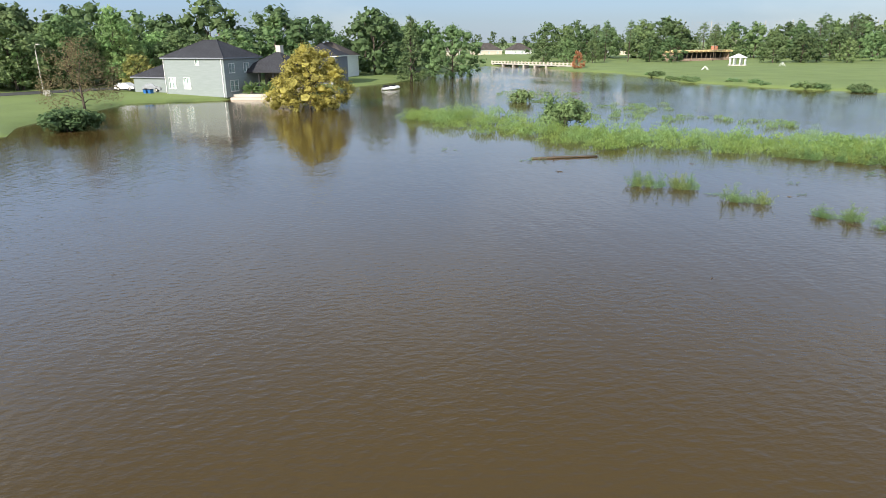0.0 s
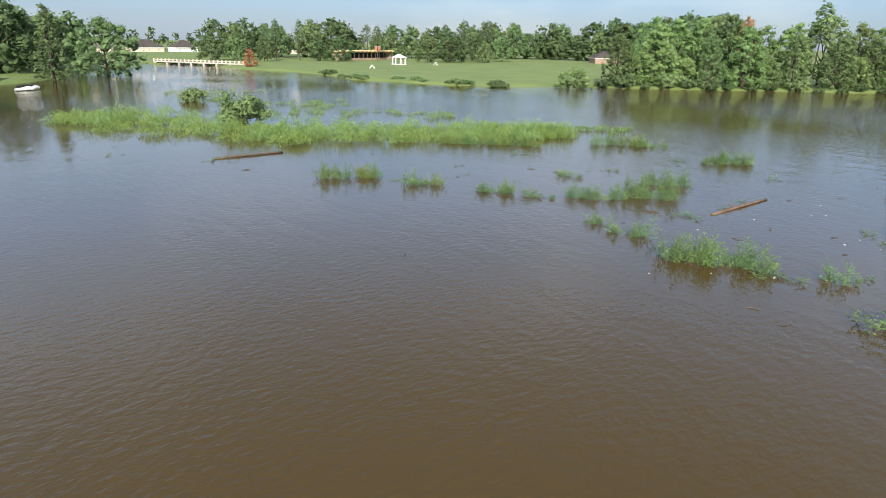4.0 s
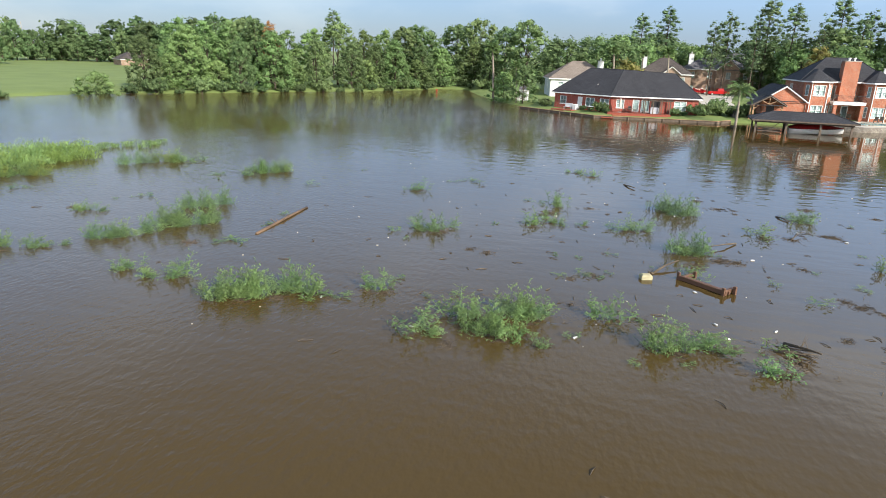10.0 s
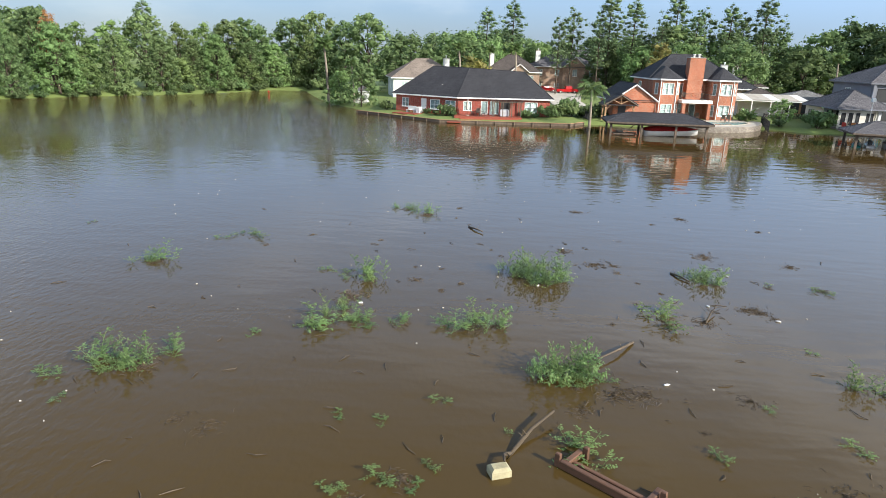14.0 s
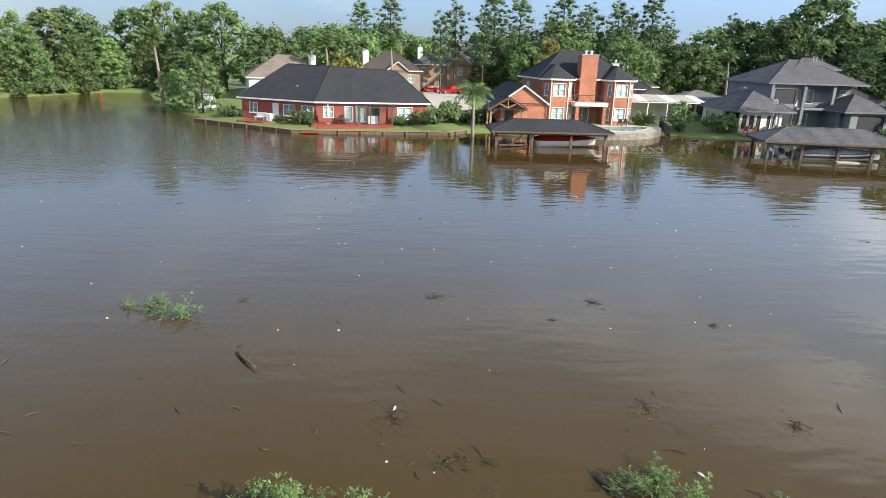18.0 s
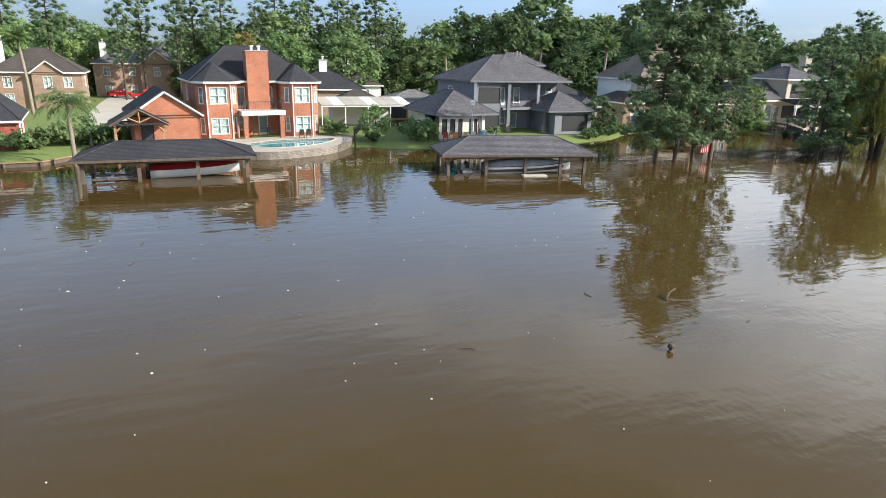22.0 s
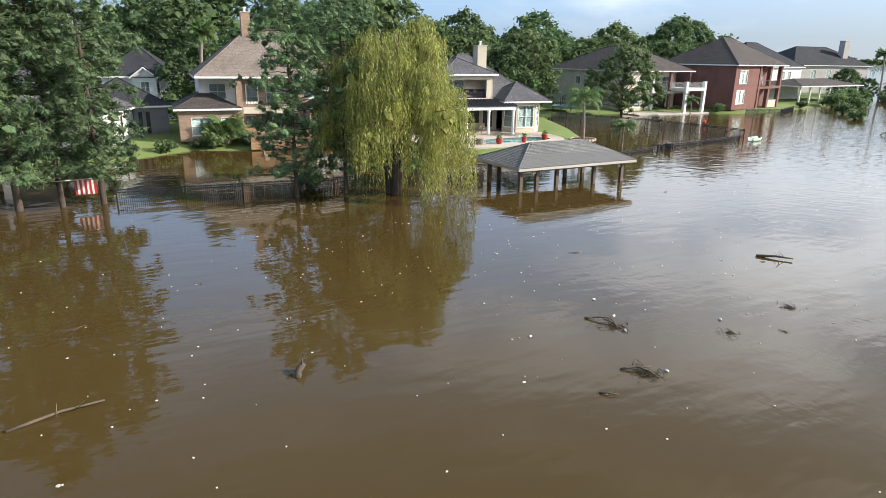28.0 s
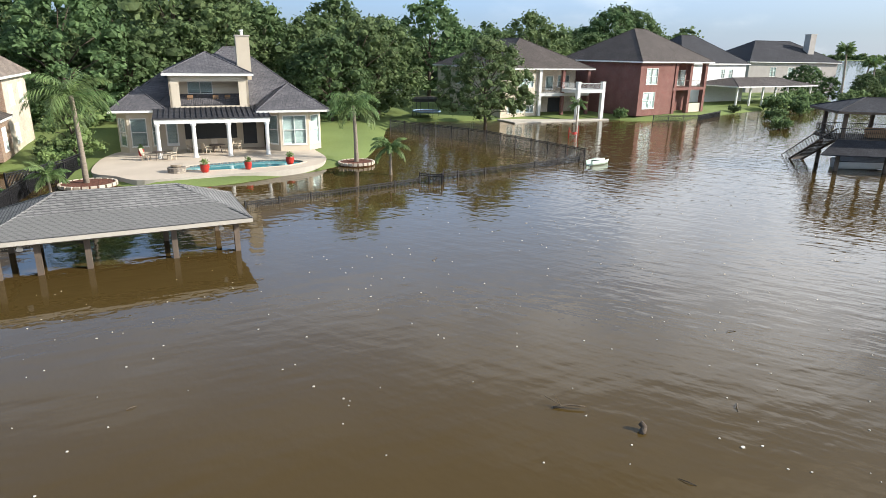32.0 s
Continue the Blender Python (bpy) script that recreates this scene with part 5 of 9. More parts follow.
def make_willow(name, label, height=13.0, width=9.5):
    """Leaning stems under many cascades of hanging strands."""
    t = thing(name, label, "willow tree")
    g = Geo()
    for a in (0.3, 2.4, 4.4):
        dx, dy = math.cos(a), math.sin(a)
        g.tube([(dx * 0.2, dy * 0.2, -1), (dx * 0.5, dy * 0.5, 2), (dx * 1.6, dy * 1.6, height * 0.55), (dx * 2.4, dy * 2.4, height * 0.85)], [0.32, 0.26, 0.16, 0.05], 7)
    q, crown = [], Geo()
    for i in range(46):
        k = (i + 0.5) / 46
        a, r = i * 2.4 + rng.uniform(-0.3, 0.3), width / 2 * math.sqrt(k) * rng.uniform(0.78, 1.05)
        crest = height * (1.0 - 0.5 * (r / (width / 2)) ** 2.0) * rng.uniform(0.74, 1.04)
        cx, cy = math.cos(a) * r, math.sin(a) * r
        g.tube([(cx * 0.25, cy * 0.25, height * 0.4), (cx * 0.7, cy * 0.7, crest * 0.95), (cx, cy, crest)], [0.09, 0.05, 0.02], 4)
        size = rng.uniform(0.75, 1.5)
        fall = rng.uniform(0.3, 0.58) * crest
        if i % 3 == 0:
            fall = crest - (0.3 if cx > -0.5 else rng.uniform(2.6, 3.8))
        leafy_clump(crown, 34, (cx, cy, crest - fall * 0.36), (size * 0.8, size * 0.8, fall * 0.36), 0.15, 0.14, 5, 0.4)
        for j in range(82):
            b, e = rng.uniform(0, 2 * math.pi), size * math.sqrt(rng.uniform(0, 1))
            top = crest - 0.5 * e * e + rng.normal(0, 0.12)
            low = max(0.3, top - fall * rng.uniform(0.55, 1.0))
            n = max(3, int((top - low) / 0.135))
            z = np.linspace(top, low, n) + rng.normal(0, 0.04, n)
            out = np.sqrt(np.maximum(0, top - z)) * 0.22
            c = np.stack([cx + math.cos(b) * e + math.cos(a) * out + rng.normal(0, 0.05, n), cy + math.sin(b) * e + math.sin(a) * out + rng.normal(0, 0.05, n), z], 1)
            v = rng.normal(0, 0.017, (n, 3))
            down = np.array([0, 0, -0.25]) + rng.normal(0, 0.07, (n, 3))
            q.append(np.stack([c, c + down * 0.5 + v, c + down, c + down * 0.5 - v], 1))
    part("trunk", g, BARK, t, smooth=True)
    part("crown", crown.quads(np.concatenate(q)), LEAF_WILLOW, t)
    return t


def put(proto, x, y, scale=1.0, turn=None, z=None, wide=1.0):
    zz = z_at(x, y) if z is None else z
    m = pose(x, y, zz, 0, 0, rng.uniform(0, 360) if turn is None else turn) @ Matrix.Diagonal((scale * wide, scale * wide, scale, 1))
    if not proto.get("placed"):
        proto["placed"] = 1
        proto.matrix_basis = m
        return proto
    return copy_thing(proto, m)


def plant(protos, spots, lo=0.85, hi=1.15, z=None):
    for i, (x, y) in enumerate(spots):
        put(protos[int(rng.integers(len(protos)))], x, y, rng.uniform(lo, hi), z=z, wide=rng.uniform(0.9, 1.15))


def scatter(line, rows, step, gap, jitter=1.6):
    """Spots in rows behind a line of points; gap: the way from row to row."""
    out = []
    for r in range(rows):
        for (x0, y0), (x1, y1) in zip(line, line[1:]):
            ln = math.hypot(x1 - x0, y1 - y0)
            n = max(1, int(ln / step))
            for i in range(n):
                f = (i + 0.5 * (r % 2)) / n
                out.append((x0 + (x1 - x0) * f + gap[0] * r + rng.uniform(-jitter, jitter), y0 + (y1 - y0) * f + gap[1] * r + rng.uniform(-jitter, jitter)))
    return out


WOOD_GROUP, BACK_GROUP, LAWN_GROUP, GARDEN_GROUP = "wood beyond the water", "trees behind the houses", "trees across the lawn", "garden oaks"
EDGE = [make_broadleaf("broadleaf_tree", "dense green pyramidal tree at the wood's edge", 13.5, 10.5, 0.02, 130, 42, 0.23, LEAF, group=WOOD_GROUP, shape=0.45),
        make_broadleaf("broadleaf_tree", "tall full green tree at the wood's edge", 15, 10.0, 0.03, 130, 42, 0.23, LEAF_MID, group=WOOD_GROUP, shape=0.3),
        make_broadleaf("broadleaf_tree", "broad bushy green tree at the wood's edge", 11.5, 11.5, 0.01, 130, 42, 0.23, LEAF, group=WOOD_GROUP, shape=0.2)]
BROAD = [make_broadleaf("broadleaf_tree", "dense green tree in the wood", 15, 10.5, 0.1, 76, 38, 0.28, LEAF_MID, group=WOOD_GROUP, shape=0.15),
         make_broadleaf("broadleaf_tree", "dense green tree in the wood", 16, 10, 0.1, 76, 38, 0.28, LEAF, group=WOOD_GROUP, shape=0.3)]
OAKS = [make_broadleaf("oak_tree", "mid-green spreading oak behind the houses", 15, 13, 0.1, 72, 46, 0.33, LEAF_MID, group=BACK_GROUP, shape=0.15),
        make_broadleaf("oak_tree", "green spreading tree behind the houses", 13, 12, 0.1, 72, 46, 0.33, LEAF, group=BACK_GROUP, shape=0.25)]
FAROAKS = [make_broadleaf("oak_tree", "dark green tree across the golf lawn", 15, 13, 0.08, 40, 22, 0.58, LEAF_DARK, group=LAWN_GROUP, shape=0.2),
           make_broadleaf("oak_tree", "green tree across the golf lawn", 13, 12, 0.08, 40, 22, 0.58, LEAF_MID, group=LAWN_GROUP, shape=0.3)]
NEAROAKS = [make_broadleaf("oak_tree", "dark green spreading oak over the gardens", 14, 11.5, 0.1, 96, 38, 0.29, LEAF_DARK, group=GARDEN_GROUP, shape=0.15),
            make_broadleaf("oak_tree", "dark green rounded oak over the gardens", 12.5, 11, 0.1, 96, 38, 0.29, LEAF_DARK, group=GARDEN_GROUP, shape=0.2)]
PINES = [make_pine("pine_tree", "tall pine with bare lower trunk and clumped needles", 27, 0.36, 8.6, 64, 24, group="tall pines", knots=1, knot=0.85),
         make_pine("pine_tree", "tall pine with bare lower trunk and clumped needles", 29, 0.46, 8.0, 58, 24, group="tall pines", knots=1, knot=0.85)]
NEARPINES = [make_pine("pine_tree", "pine standing in flood water, long soft needles", 21, 0.11, 9.6, 82, 120, group="pines in the flood", needle=0.25, aspect=0.11, knots=4, knot=0.36, flat=0.75),
             make_pine("pine_tree", "pine standing in flood water, long soft needles", 22.5, 0.13, 9.0, 80, 120, group="pines in the flood", needle=0.25, aspect=0.11, knots=4, knot=0.36, flat=0.75)]

# wood beyond the water
plant(EDGE, [(-99.5, 91.5), (-97, 96)], 0.6, 0.75)
plant(EDGE, scatter([(-95, 99), (-87, 107), (-79, 118), (-69, 128), (-62, 141), (-57, 152), (-54, 162)], 1, 4.9, (-6, 6)), 0.75, 1.03)
plant(BROAD, scatter([(-101, 104), (-93, 113), (-85, 124), (-75, 134), (-68, 147), (-63, 158), (-60, 168)], 1, 5.0, (-6, 6)), 0.88, 1.05)
plant(EDGE, scatter([(-56, 165), (-46, 160), (-38, 152), (-30, 146), (-22, 140)], 1, 6.0, (1, 7)), 0.8, 1.15)
plant(BROAD, scatter([(-55, 172), (-45, 167), (-37, 159), (-29, 153), (-21, 147)], 1, 6.0, (1, 7)), 1.0, 1.25)
plant(PINES, scatter([(-120, 150), (-95, 170), (-75, 190), (-55, 200), (-35, 190)], 1, 17, (-4, 14), 5), 0.62, 0.76)
# far side of the golf lawn
plant(FAROAKS, scatter([(-330, 70), (-300, 120), (-285, 165), (-262, 225), (-220, 232), (-180, 215), (-140, 190), (-120, 170)], 2, 8.5, (-9, 8), 4), 0.6, 1.2)
plant(PINES, scatter([(-320, 90), (-285, 170), (-262, 232), (-210, 236), (-150, 205)], 1, 24, (-9, 8), 7), 0.6, 0.85)
# behind the houses
plant(OAKS, scatter([(-20, 146), (0, 156), (20, 186), (45, 145), (70, 150), (88, 142)], 2, 11, (0, 17), 4), 0.8, 1.1)
plant(NEAROAKS, scatter([(90, 142), (106, 138), (122, 134), (140, 150)], 2, 11, (0, 15), 4), 1.0, 1.25)
plant(PINES, scatter([(-25, 160), (0, 165), (12, 186), (40, 165), (75, 165), (100, 165), (130, 175)], 1, 10, (2, 14), 4), 0.62, 0.85)
plant(FAROAKS, scatter([(150, 156), (180, 156), (215, 165), (250, 175), (300, 190)], 2, 12, (3, 16), 4), 0.8, 1.05)
for x, y, s in ((202, 165, 0.8), (212, 168, 0.85), (231, 172, 0.8), (178, 172, 0.75), (99, 165, 0.9), (110, 168, 0.92), (122, 172, 0.95)):
    put(PINES[0], x, y, s)
for x, y, k in ((-1, 158, 0.82), (5.5, 160, 0.9), (17, 157, 0.84), (20.5, 160, 0.96), (26.5, 156, 0.9), (30, 162, 1.0), (34.5, 157, 0.92), (41, 154, 0.86), (45, 160, 1.0), (49, 156, 0.94), (53, 162, 1.0), (57, 157, 0.9), (62, 160, 0.95), (66, 158, 0.98), (72, 162, 0.85), (87, 160, 0.94), (93, 158, 0.78), (101, 160, 0.84), (116, 158, 0.94), (118, 164, 0.9)):
    put(PINES[int(rng.integers(2))], x, y, k * 1.16)
plant(OAKS, scatter([(-22, 172), (8, 196), (30, 192), (44, 166)], 1, 9, (0, 0), 3), 1.05, 1.3)
plant(OAKS, scatter([(44, 158), (70, 164), (92, 160)], 1, 10, (0, 0), 3), 1.2, 1.45)
plant(NEAROAKS, scatter([(92, 160), (118, 162), (140, 168)], 1, 10, (0, 0), 3), 1.2, 1.45)
# between and behind the eastern gardens
plant(NEAROAKS, [(147, 122), (142, 118), (137, 115), (126, 127), (132, 131), (138, 128), (144, 133), (150, 139), (156, 146), (90, 121), (98, 124), (106, 119), (113, 122), (120, 124), (135, 140), (146, 148), (103, 132), (118, 136)], 0.72, 0.95)
plant(NEAROAKS, scatter([(150, 150), (185, 148), (215, 152), (250, 165)], 1, 9, (0, 0), 3), 0.95, 1.25)
plant(NEAROAKS, [(256, 124), (264, 121), (270, 116), (277, 120), (284, 124), (292, 122), (300, 126), (268, 128), (310, 134), (322, 138)], 0.36, 0.52)
# behind the grey-green house
plant(FAROAKS, scatter([(-150, -110), (-160, -85), (-165, -60), (-172, -40), (-180, -25), (-215, 0)], 2, 10, (-14, -3), 3), 0.8, 1.1)
plant(OAKS, scatter([(-131, -98), (-141, -84), (-152, -66), (-160, -48)], 2, 8.5, (-9, -3), 2), 0.75, 1.0)
plant(BROAD, scatter([(-122, -112), (-135, -95), (-150, -70)], 2, 9, (-10, -4), 3), 0.8, 1.1)


def far_wood(line, height, label, step=9.0, wide=5.5, leaf=1.0):
    """A distant belt of woodland, lumpy along its top."""
    pts = []
    for (x0, y0), (x1, y1) in zip(line, line[1:]):
        n = int(math.hypot(x1 - x0, y1 - y0) / step)
        for i in range(n):
            f = i / n
            c = (x0 + (x1 - x0) * f + rng.normal(0, 4), y0 + (y1 - y0) * f + rng.normal(0, 4))
            h = height * rng.uniform(0.75, 1.15)
            for k in range(4):
                pts.append(blob_points(44, (c[0] + rng.normal(0, 2.5), c[1] + rng.normal(0, 2.5), h * (0.2 + 0.2 * k)), (wide - 0.18 * wide * k, wide - 0.18 * wide * k, h * 0.2), 0.3))
    single("far_wood", Geo().quads(leaf_quads(np.concatenate(pts), leaf, 0.65, 0.4)), LEAF_DARK, label, "woodland", kind="stuff")


far_wood([(-330, -160), (-350, -60), (-470, 0), (-480, 120), (-440, 200), (-380, 260), (-260, 300), (-120, 300), (0, 300), (120, 260), (220, 240), (330, 270), (420, 430)], 16, "distant belt of dark green woodland")
far_wood([(480, 560), (700, 1390), (1600, 1880), (2580, 2380), (2680, 1400), (2790, 400), (2900, -600)], 24, "far wooded shore across the open lake", 26, 30, 5.5)

# pines and willow in the flood
for i, (x, y) in enumerate(((68.6, 74.6), (70.6, 73.9), (73.0, 73.9), (75.4, 73.8), (87.6, 70.2), (91.2, 69.8))):
    put(NEARPINES[i % 2], x, y, (0.88, 0.94, 0.9, 0.84, 0.78, 0.75)[i], z=-0.4)
put(make_willow("willow_tree", "weeping willow with yellow-green hanging strands", 13.6, 11.0), 94.4, 68.2, 1.0, z=-0.4)

# ---- waterfront: boathouses, boats, pools, fences ----


def shingle_course(x0, x1, y0, y1, z0, z1, rise_dir, roof, count, material):
    """Rows of separate shingles laid on one slope, from the eave (y0, z0) up to the ridge (y1, z1)."""
    ln = math.hypot(y1 - y0, z1 - z0)
    rows, wide = int(ln / 0.16), 0.34
    n = max(1, int((x1 - x0) / wide))
    tilt = math.degrees(math.atan2(z1 - z0, y1 - y0))
    base = Geo().box((0, 0, 0), (wide - 0.006, 0.175, 0.012)).mesh("shingle", material)
    made = 0
    rest = Geo()
    for r in range(rows):
        f = r / rows
        inset = rise_dir * f
        for i in range(n + 1):
            x = x0 + (i + 0.5 * (r % 2)) * wide
            if x < x0 + inset or x + wide > x1 - inset:
                continue
            m = pose(x, y0 + (y1 - y0) * f, z0 + (z1 - z0) * f + 0.02 + 0.004 * ((i * 7 + r * 3) % 3), tilt - 1.5)
            if made < count:
                part("shingle", base, material, roof).matrix_basis = m
                made += 1
            else:
                rest.box((0, 0, 0), (wide - 0.006, 0.175, 0.012), m)
    if rest.v:
        tagged(part("shingle", rest, material, roof), kind="stuff")


def boathouse(at, turn, length, depth, eave, rise, posts, roof_mat, label, post_mat=None, over=0.7, trim=None):
    b = thing("boathouse", label, "boathouse", at, turn)
    for x, y in posts:
        part("post", Geo().box((x - 0.13, y - 0.13, -1.5), (x + 0.13, y + 0.13, eave)), post_mat or WOOD, b)
    xs = sorted({p[0] for p in posts})
    for y in (0.0, depth):
        part("beam", Geo().box((-0.25, y - 0.09, eave - 0.28), (length + 0.25, y + 0.09, eave - 0.005)), WOOD, b)
    for x in (0.0, length):
        part("beam", Geo().box((x - 0.08, 0.1, eave - 0.26), (x + 0.08, depth - 0.1, eave - 0.01)), WOOD, b)
    hip_roof(b, 0, 0, length, depth, eave, rise, roof_mat, over=over, trim=trim or WOOD)
    return b


def boat(at, turn, length, beam, hull_mat, cover_mat, label, stripe=None, cover_h=0.75, cover_name="cover"):
    """A runabout: lofted hull, cover or windscreen deck, keel stripe."""
    t = thing("boat", label, "boat", at, turn)
    n = 12

    def ring(f, lo, hi, squeeze):
        w = beam / 2 * (1 - max(0, (f - 0.45) / 0.55) ** 2.2) * squeeze + 0.02
        return [(f * length, -w, hi), (f * length, -w * 0.82, lo + 0.15 + 0.25 * f), (f * length, 0, lo + 0.45 * f ** 3), (f * length, w * 0.82, lo + 0.15 + 0.25 * f), (f * length, w, hi)]
    g = Geo()
    rings = [ring(i / n, 0.0, 0.85 + 0.25 * (i / n) ** 2, 1.0) for i in range(n + 1)]
    g.add([p for r in rings for p in r], [(i * 5 + k, (i + 1) * 5 + k, (i + 1) * 5 + k + 1, i * 5 + k + 1) for i in range(n) for k in range(4)] + [(0, 1, 2, 3, 4)])
    part("hull", g, hull_mat, t, smooth=True)
    c = Geo()
    cr = []
    for i in range(n + 1):
        f = i / n
        w = beam / 2 * (1 - max(0, (f - 0.45) / 0.55) ** 2.2) * 1.02 + 0.02
        top = 0.85 + 0.25 * f * f
        hump = cover_h * math.sin(math.pi * (0.08 + 0.9 * f) ** 0.8)
        cr.append([(f * length, -w, top), (f * length, -w * 0.55, top + hump * 0.8), (f * length, 0, top + hump), (f * length, w * 0.55, top + hump * 0.8), (f * length, w, top)])
    c.add([p for r in cr for p in r], [(i * 5 + k, i * 5 + k + 1, (i + 1) * 5 + k + 1, (i + 1) * 5 + k) for i in range(n) for k in range(4)] + [(4, 3, 2, 1, 0)])
    part(cover_name, c, cover_mat, t, smooth=True)
    if stripe:
        s = Geo()
        pts = [(f * length, -(beam / 2 * (1 - max(0, (f - 0.45) / 0.55) ** 2.2) * 0.97 + 0.05), 0.52 + 0.3 * f * f) for f in [i / 10 for i in range(10)]]
        s.add([(x, y - 0.012, z - 0.14) for x, y, z in pts] + [(x, y - 0.03, z + 0.12) for x, y, z in pts], [(i, i + 1, 11 + i, 10 + i) for i in range(9)])
        part("stripe", s, stripe, t)
    part("rub_rail", Geo().tube([(f * length, -(beam / 2 * (1 - max(0, (f - 0.45) / 0.55) ** 2.2) + 0.04), 0.86 + 0.25 * f * f) for f in [i / 10 for i in range(11)]], 0.03, 5), BLACK, t)
    return t


def jetski(at, turn, material, label):
    t = thing("jet_ski", label, "jet ski", at, turn)
    g = Geo()
    secs = [(0, 0.45, 0.5), (0.6, 0.5, 0.55), (1.4, 0.52, 0.75), (2.2, 0.4, 0.8), (2.8, 0.1, 0.6)]
    rings = [[(x, -w, 0.1 + x * 0.03), (x, -w, h * 0.6), (x, 0, h), (x, w, h * 0.6), (x, w, 0.1 + x * 0.03)] for x, w, h in secs]
    g.add([p for r in rings for p in r], [(i * 5 + k, i * 5 + (k + 1) % 5, (i + 1) * 5 + (k + 1) % 5, (i + 1) * 5 + k) for i in range(4) for k in range(5)] + [(0, 1, 2, 3, 4), (24, 23, 22, 21, 20)])
    part("hull", g, material, t, smooth=True)
    part("seat", Geo().slab((0.3, -0.17, 0.5), (1.5, 0.17, 0.95), 0.08), BLACK, t)
    part("handlebar", Geo().tube([(1.6, -0.35, 1.1), (1.75, 0, 1.15), (1.6, 0.35, 1.1)], 0.03, 6).tube([(1.9, 0, 0.75), (1.72, 0, 1.15)], 0.04, 6), BLACK, t)
    return t


RED_COVER = mat("red_canvas", (0.42, 0.02, 0.018), (0.3, 0.015, 0.015), rough=0.6, scale=2, bump=0.3, dist=0.05)
GREY_COVER = mat("grey_canvas", (0.45, 0.45, 0.46), (0.3, 0.3, 0.32), rough=0.7, scale=1.5, bump=0.3, dist=0.05)
HULL_WHITE = mat("white_gelcoat", (0.74, 0.73, 0.70), (0.62, 0.61, 0.58), rough=0.25, scale=1, bump=0.02)
HULL_TEAL = mat("teal_gelcoat", (0.02, 0.22, 0.2), (0.015, 0.14, 0.13), rough=0.3, bump=0.02)
POT_RED = mat("red_glazed_pot", (0.42, 0.03, 0.02), (0.33, 0.025, 0.018), rough=0.35, bump=0.05)
POOL = mat("pool_water", (0.10, 0.34, 0.36), (0.07, 0.27, 0.30), rough=0.04, scale=0.8, fine=3, bump=0.1, dist=0.02, vary=0.0)
TILE_BLUE = mat("pool_tile", (0.12, 0.2, 0.24), (0.08, 0.14, 0.18), rough=0.3)
MULCH = mat("red_brown_mulch", (0.16, 0.06, 0.035), (0.09, 0.035, 0.022), rough=0.95, scale=4, fine=40, bump=0.9, dist=0.05)

bh1 = boathouse((15.9, 78.3, 0), -3.5, 12.0, 4.6, 1.72, 1.05, [(0, 0), (3.9, 0), (4.3, 4.6), (8.2, 0), (12.0, 0), (0, 4.6), (8.2, 4.6), (12.0, 4.6)], ROOF_DARK,
                "flooded timber boathouse with low charcoal hip roof")
part("lift_bunk", Geo().box((0.4, 0.4, 0.12), (3.6, 0.6, 0.28)), WOOD, bh1)
part("lift_bunk", Geo().box((0.4, 2.2, 0.12), (3.6, 2.4, 0.28)), WOOD, bh1)
part("ladder", Geo().tube([(1.6, 0.3, 0.2), (3.2, 1.0, 1.5)], 0.06, 5), WOOD, bh1)
boat((20.6, 80.1, -0.15), -3.5, 6.9, 2.2, HULL_WHITE, RED_COVER, "white runabout under a red canvas cover in its boathouse", cover_h=0.75)

bh2 = boathouse((44.2, 73.4, 0), -13.5, 12.8, 4.9, 1.72, 1.3, [(0, 0), (3.4, 0), (7.0, 0), (10.3, 0), (12.6, 0), (0, 4.9), (7.0, 4.9), (12.6, 4.9)], ROOF_GREY,
                "flooded timber boathouse with grey shingled hip roof")
boat((48.0, 73.9, -0.2), -13.5, 8.2, 2.5, HULL_WHITE, GREY_COVER, "white and black wakeboard boat on its lift", stripe=BLACK, cover_h=0.6)
jetski((44.8, 74.2, -0.1), 60, HULL_TEAL, "teal jet ski floating in the boathouse")
jetski((46.4, 74.0, -0.1), 70, HULL_WHITE, "white jet ski floating in the boathouse")
single("floating_dock", Geo().slab((0, 0, -0.1), (2.2, 0.8, 0.12), 0.05), CONC, "small pale floating dock beside the boat", "dock", (50.2, 70.6, 0), -13.5)

bh3 = boathouse((103.2, 64.4, 0), -2.0, 10.4, 5.0, 1.75, 1.4, [(0, 0), (1.6, 0.1), (3.6, 0.2), (7.4, 0.2), (10.4, 0.2), (0, 4.4), (1.2, 4.8), (7.2, 3.6), (10.0, 4.6)], ROOF_WORN,
                "flooded boathouse with weathered grey shingled hip roof", trim=CONC)
roof3 = [o for o in bh3.children if o.name.startswith("roof")][0]
shingle_course(-0.7, 11.1, -0.72, 2.5, 1.90, 3.30, 3.2, roof3, 290, ROOF_WORN)
for x in (1.0, 9.6):
    part("flood_lamp", Geo().tube([(x, -0.2, 1.5), (x, -0.35, 1.4)], [0.08, 0.14], 8), HULL_WHITE, bh3)


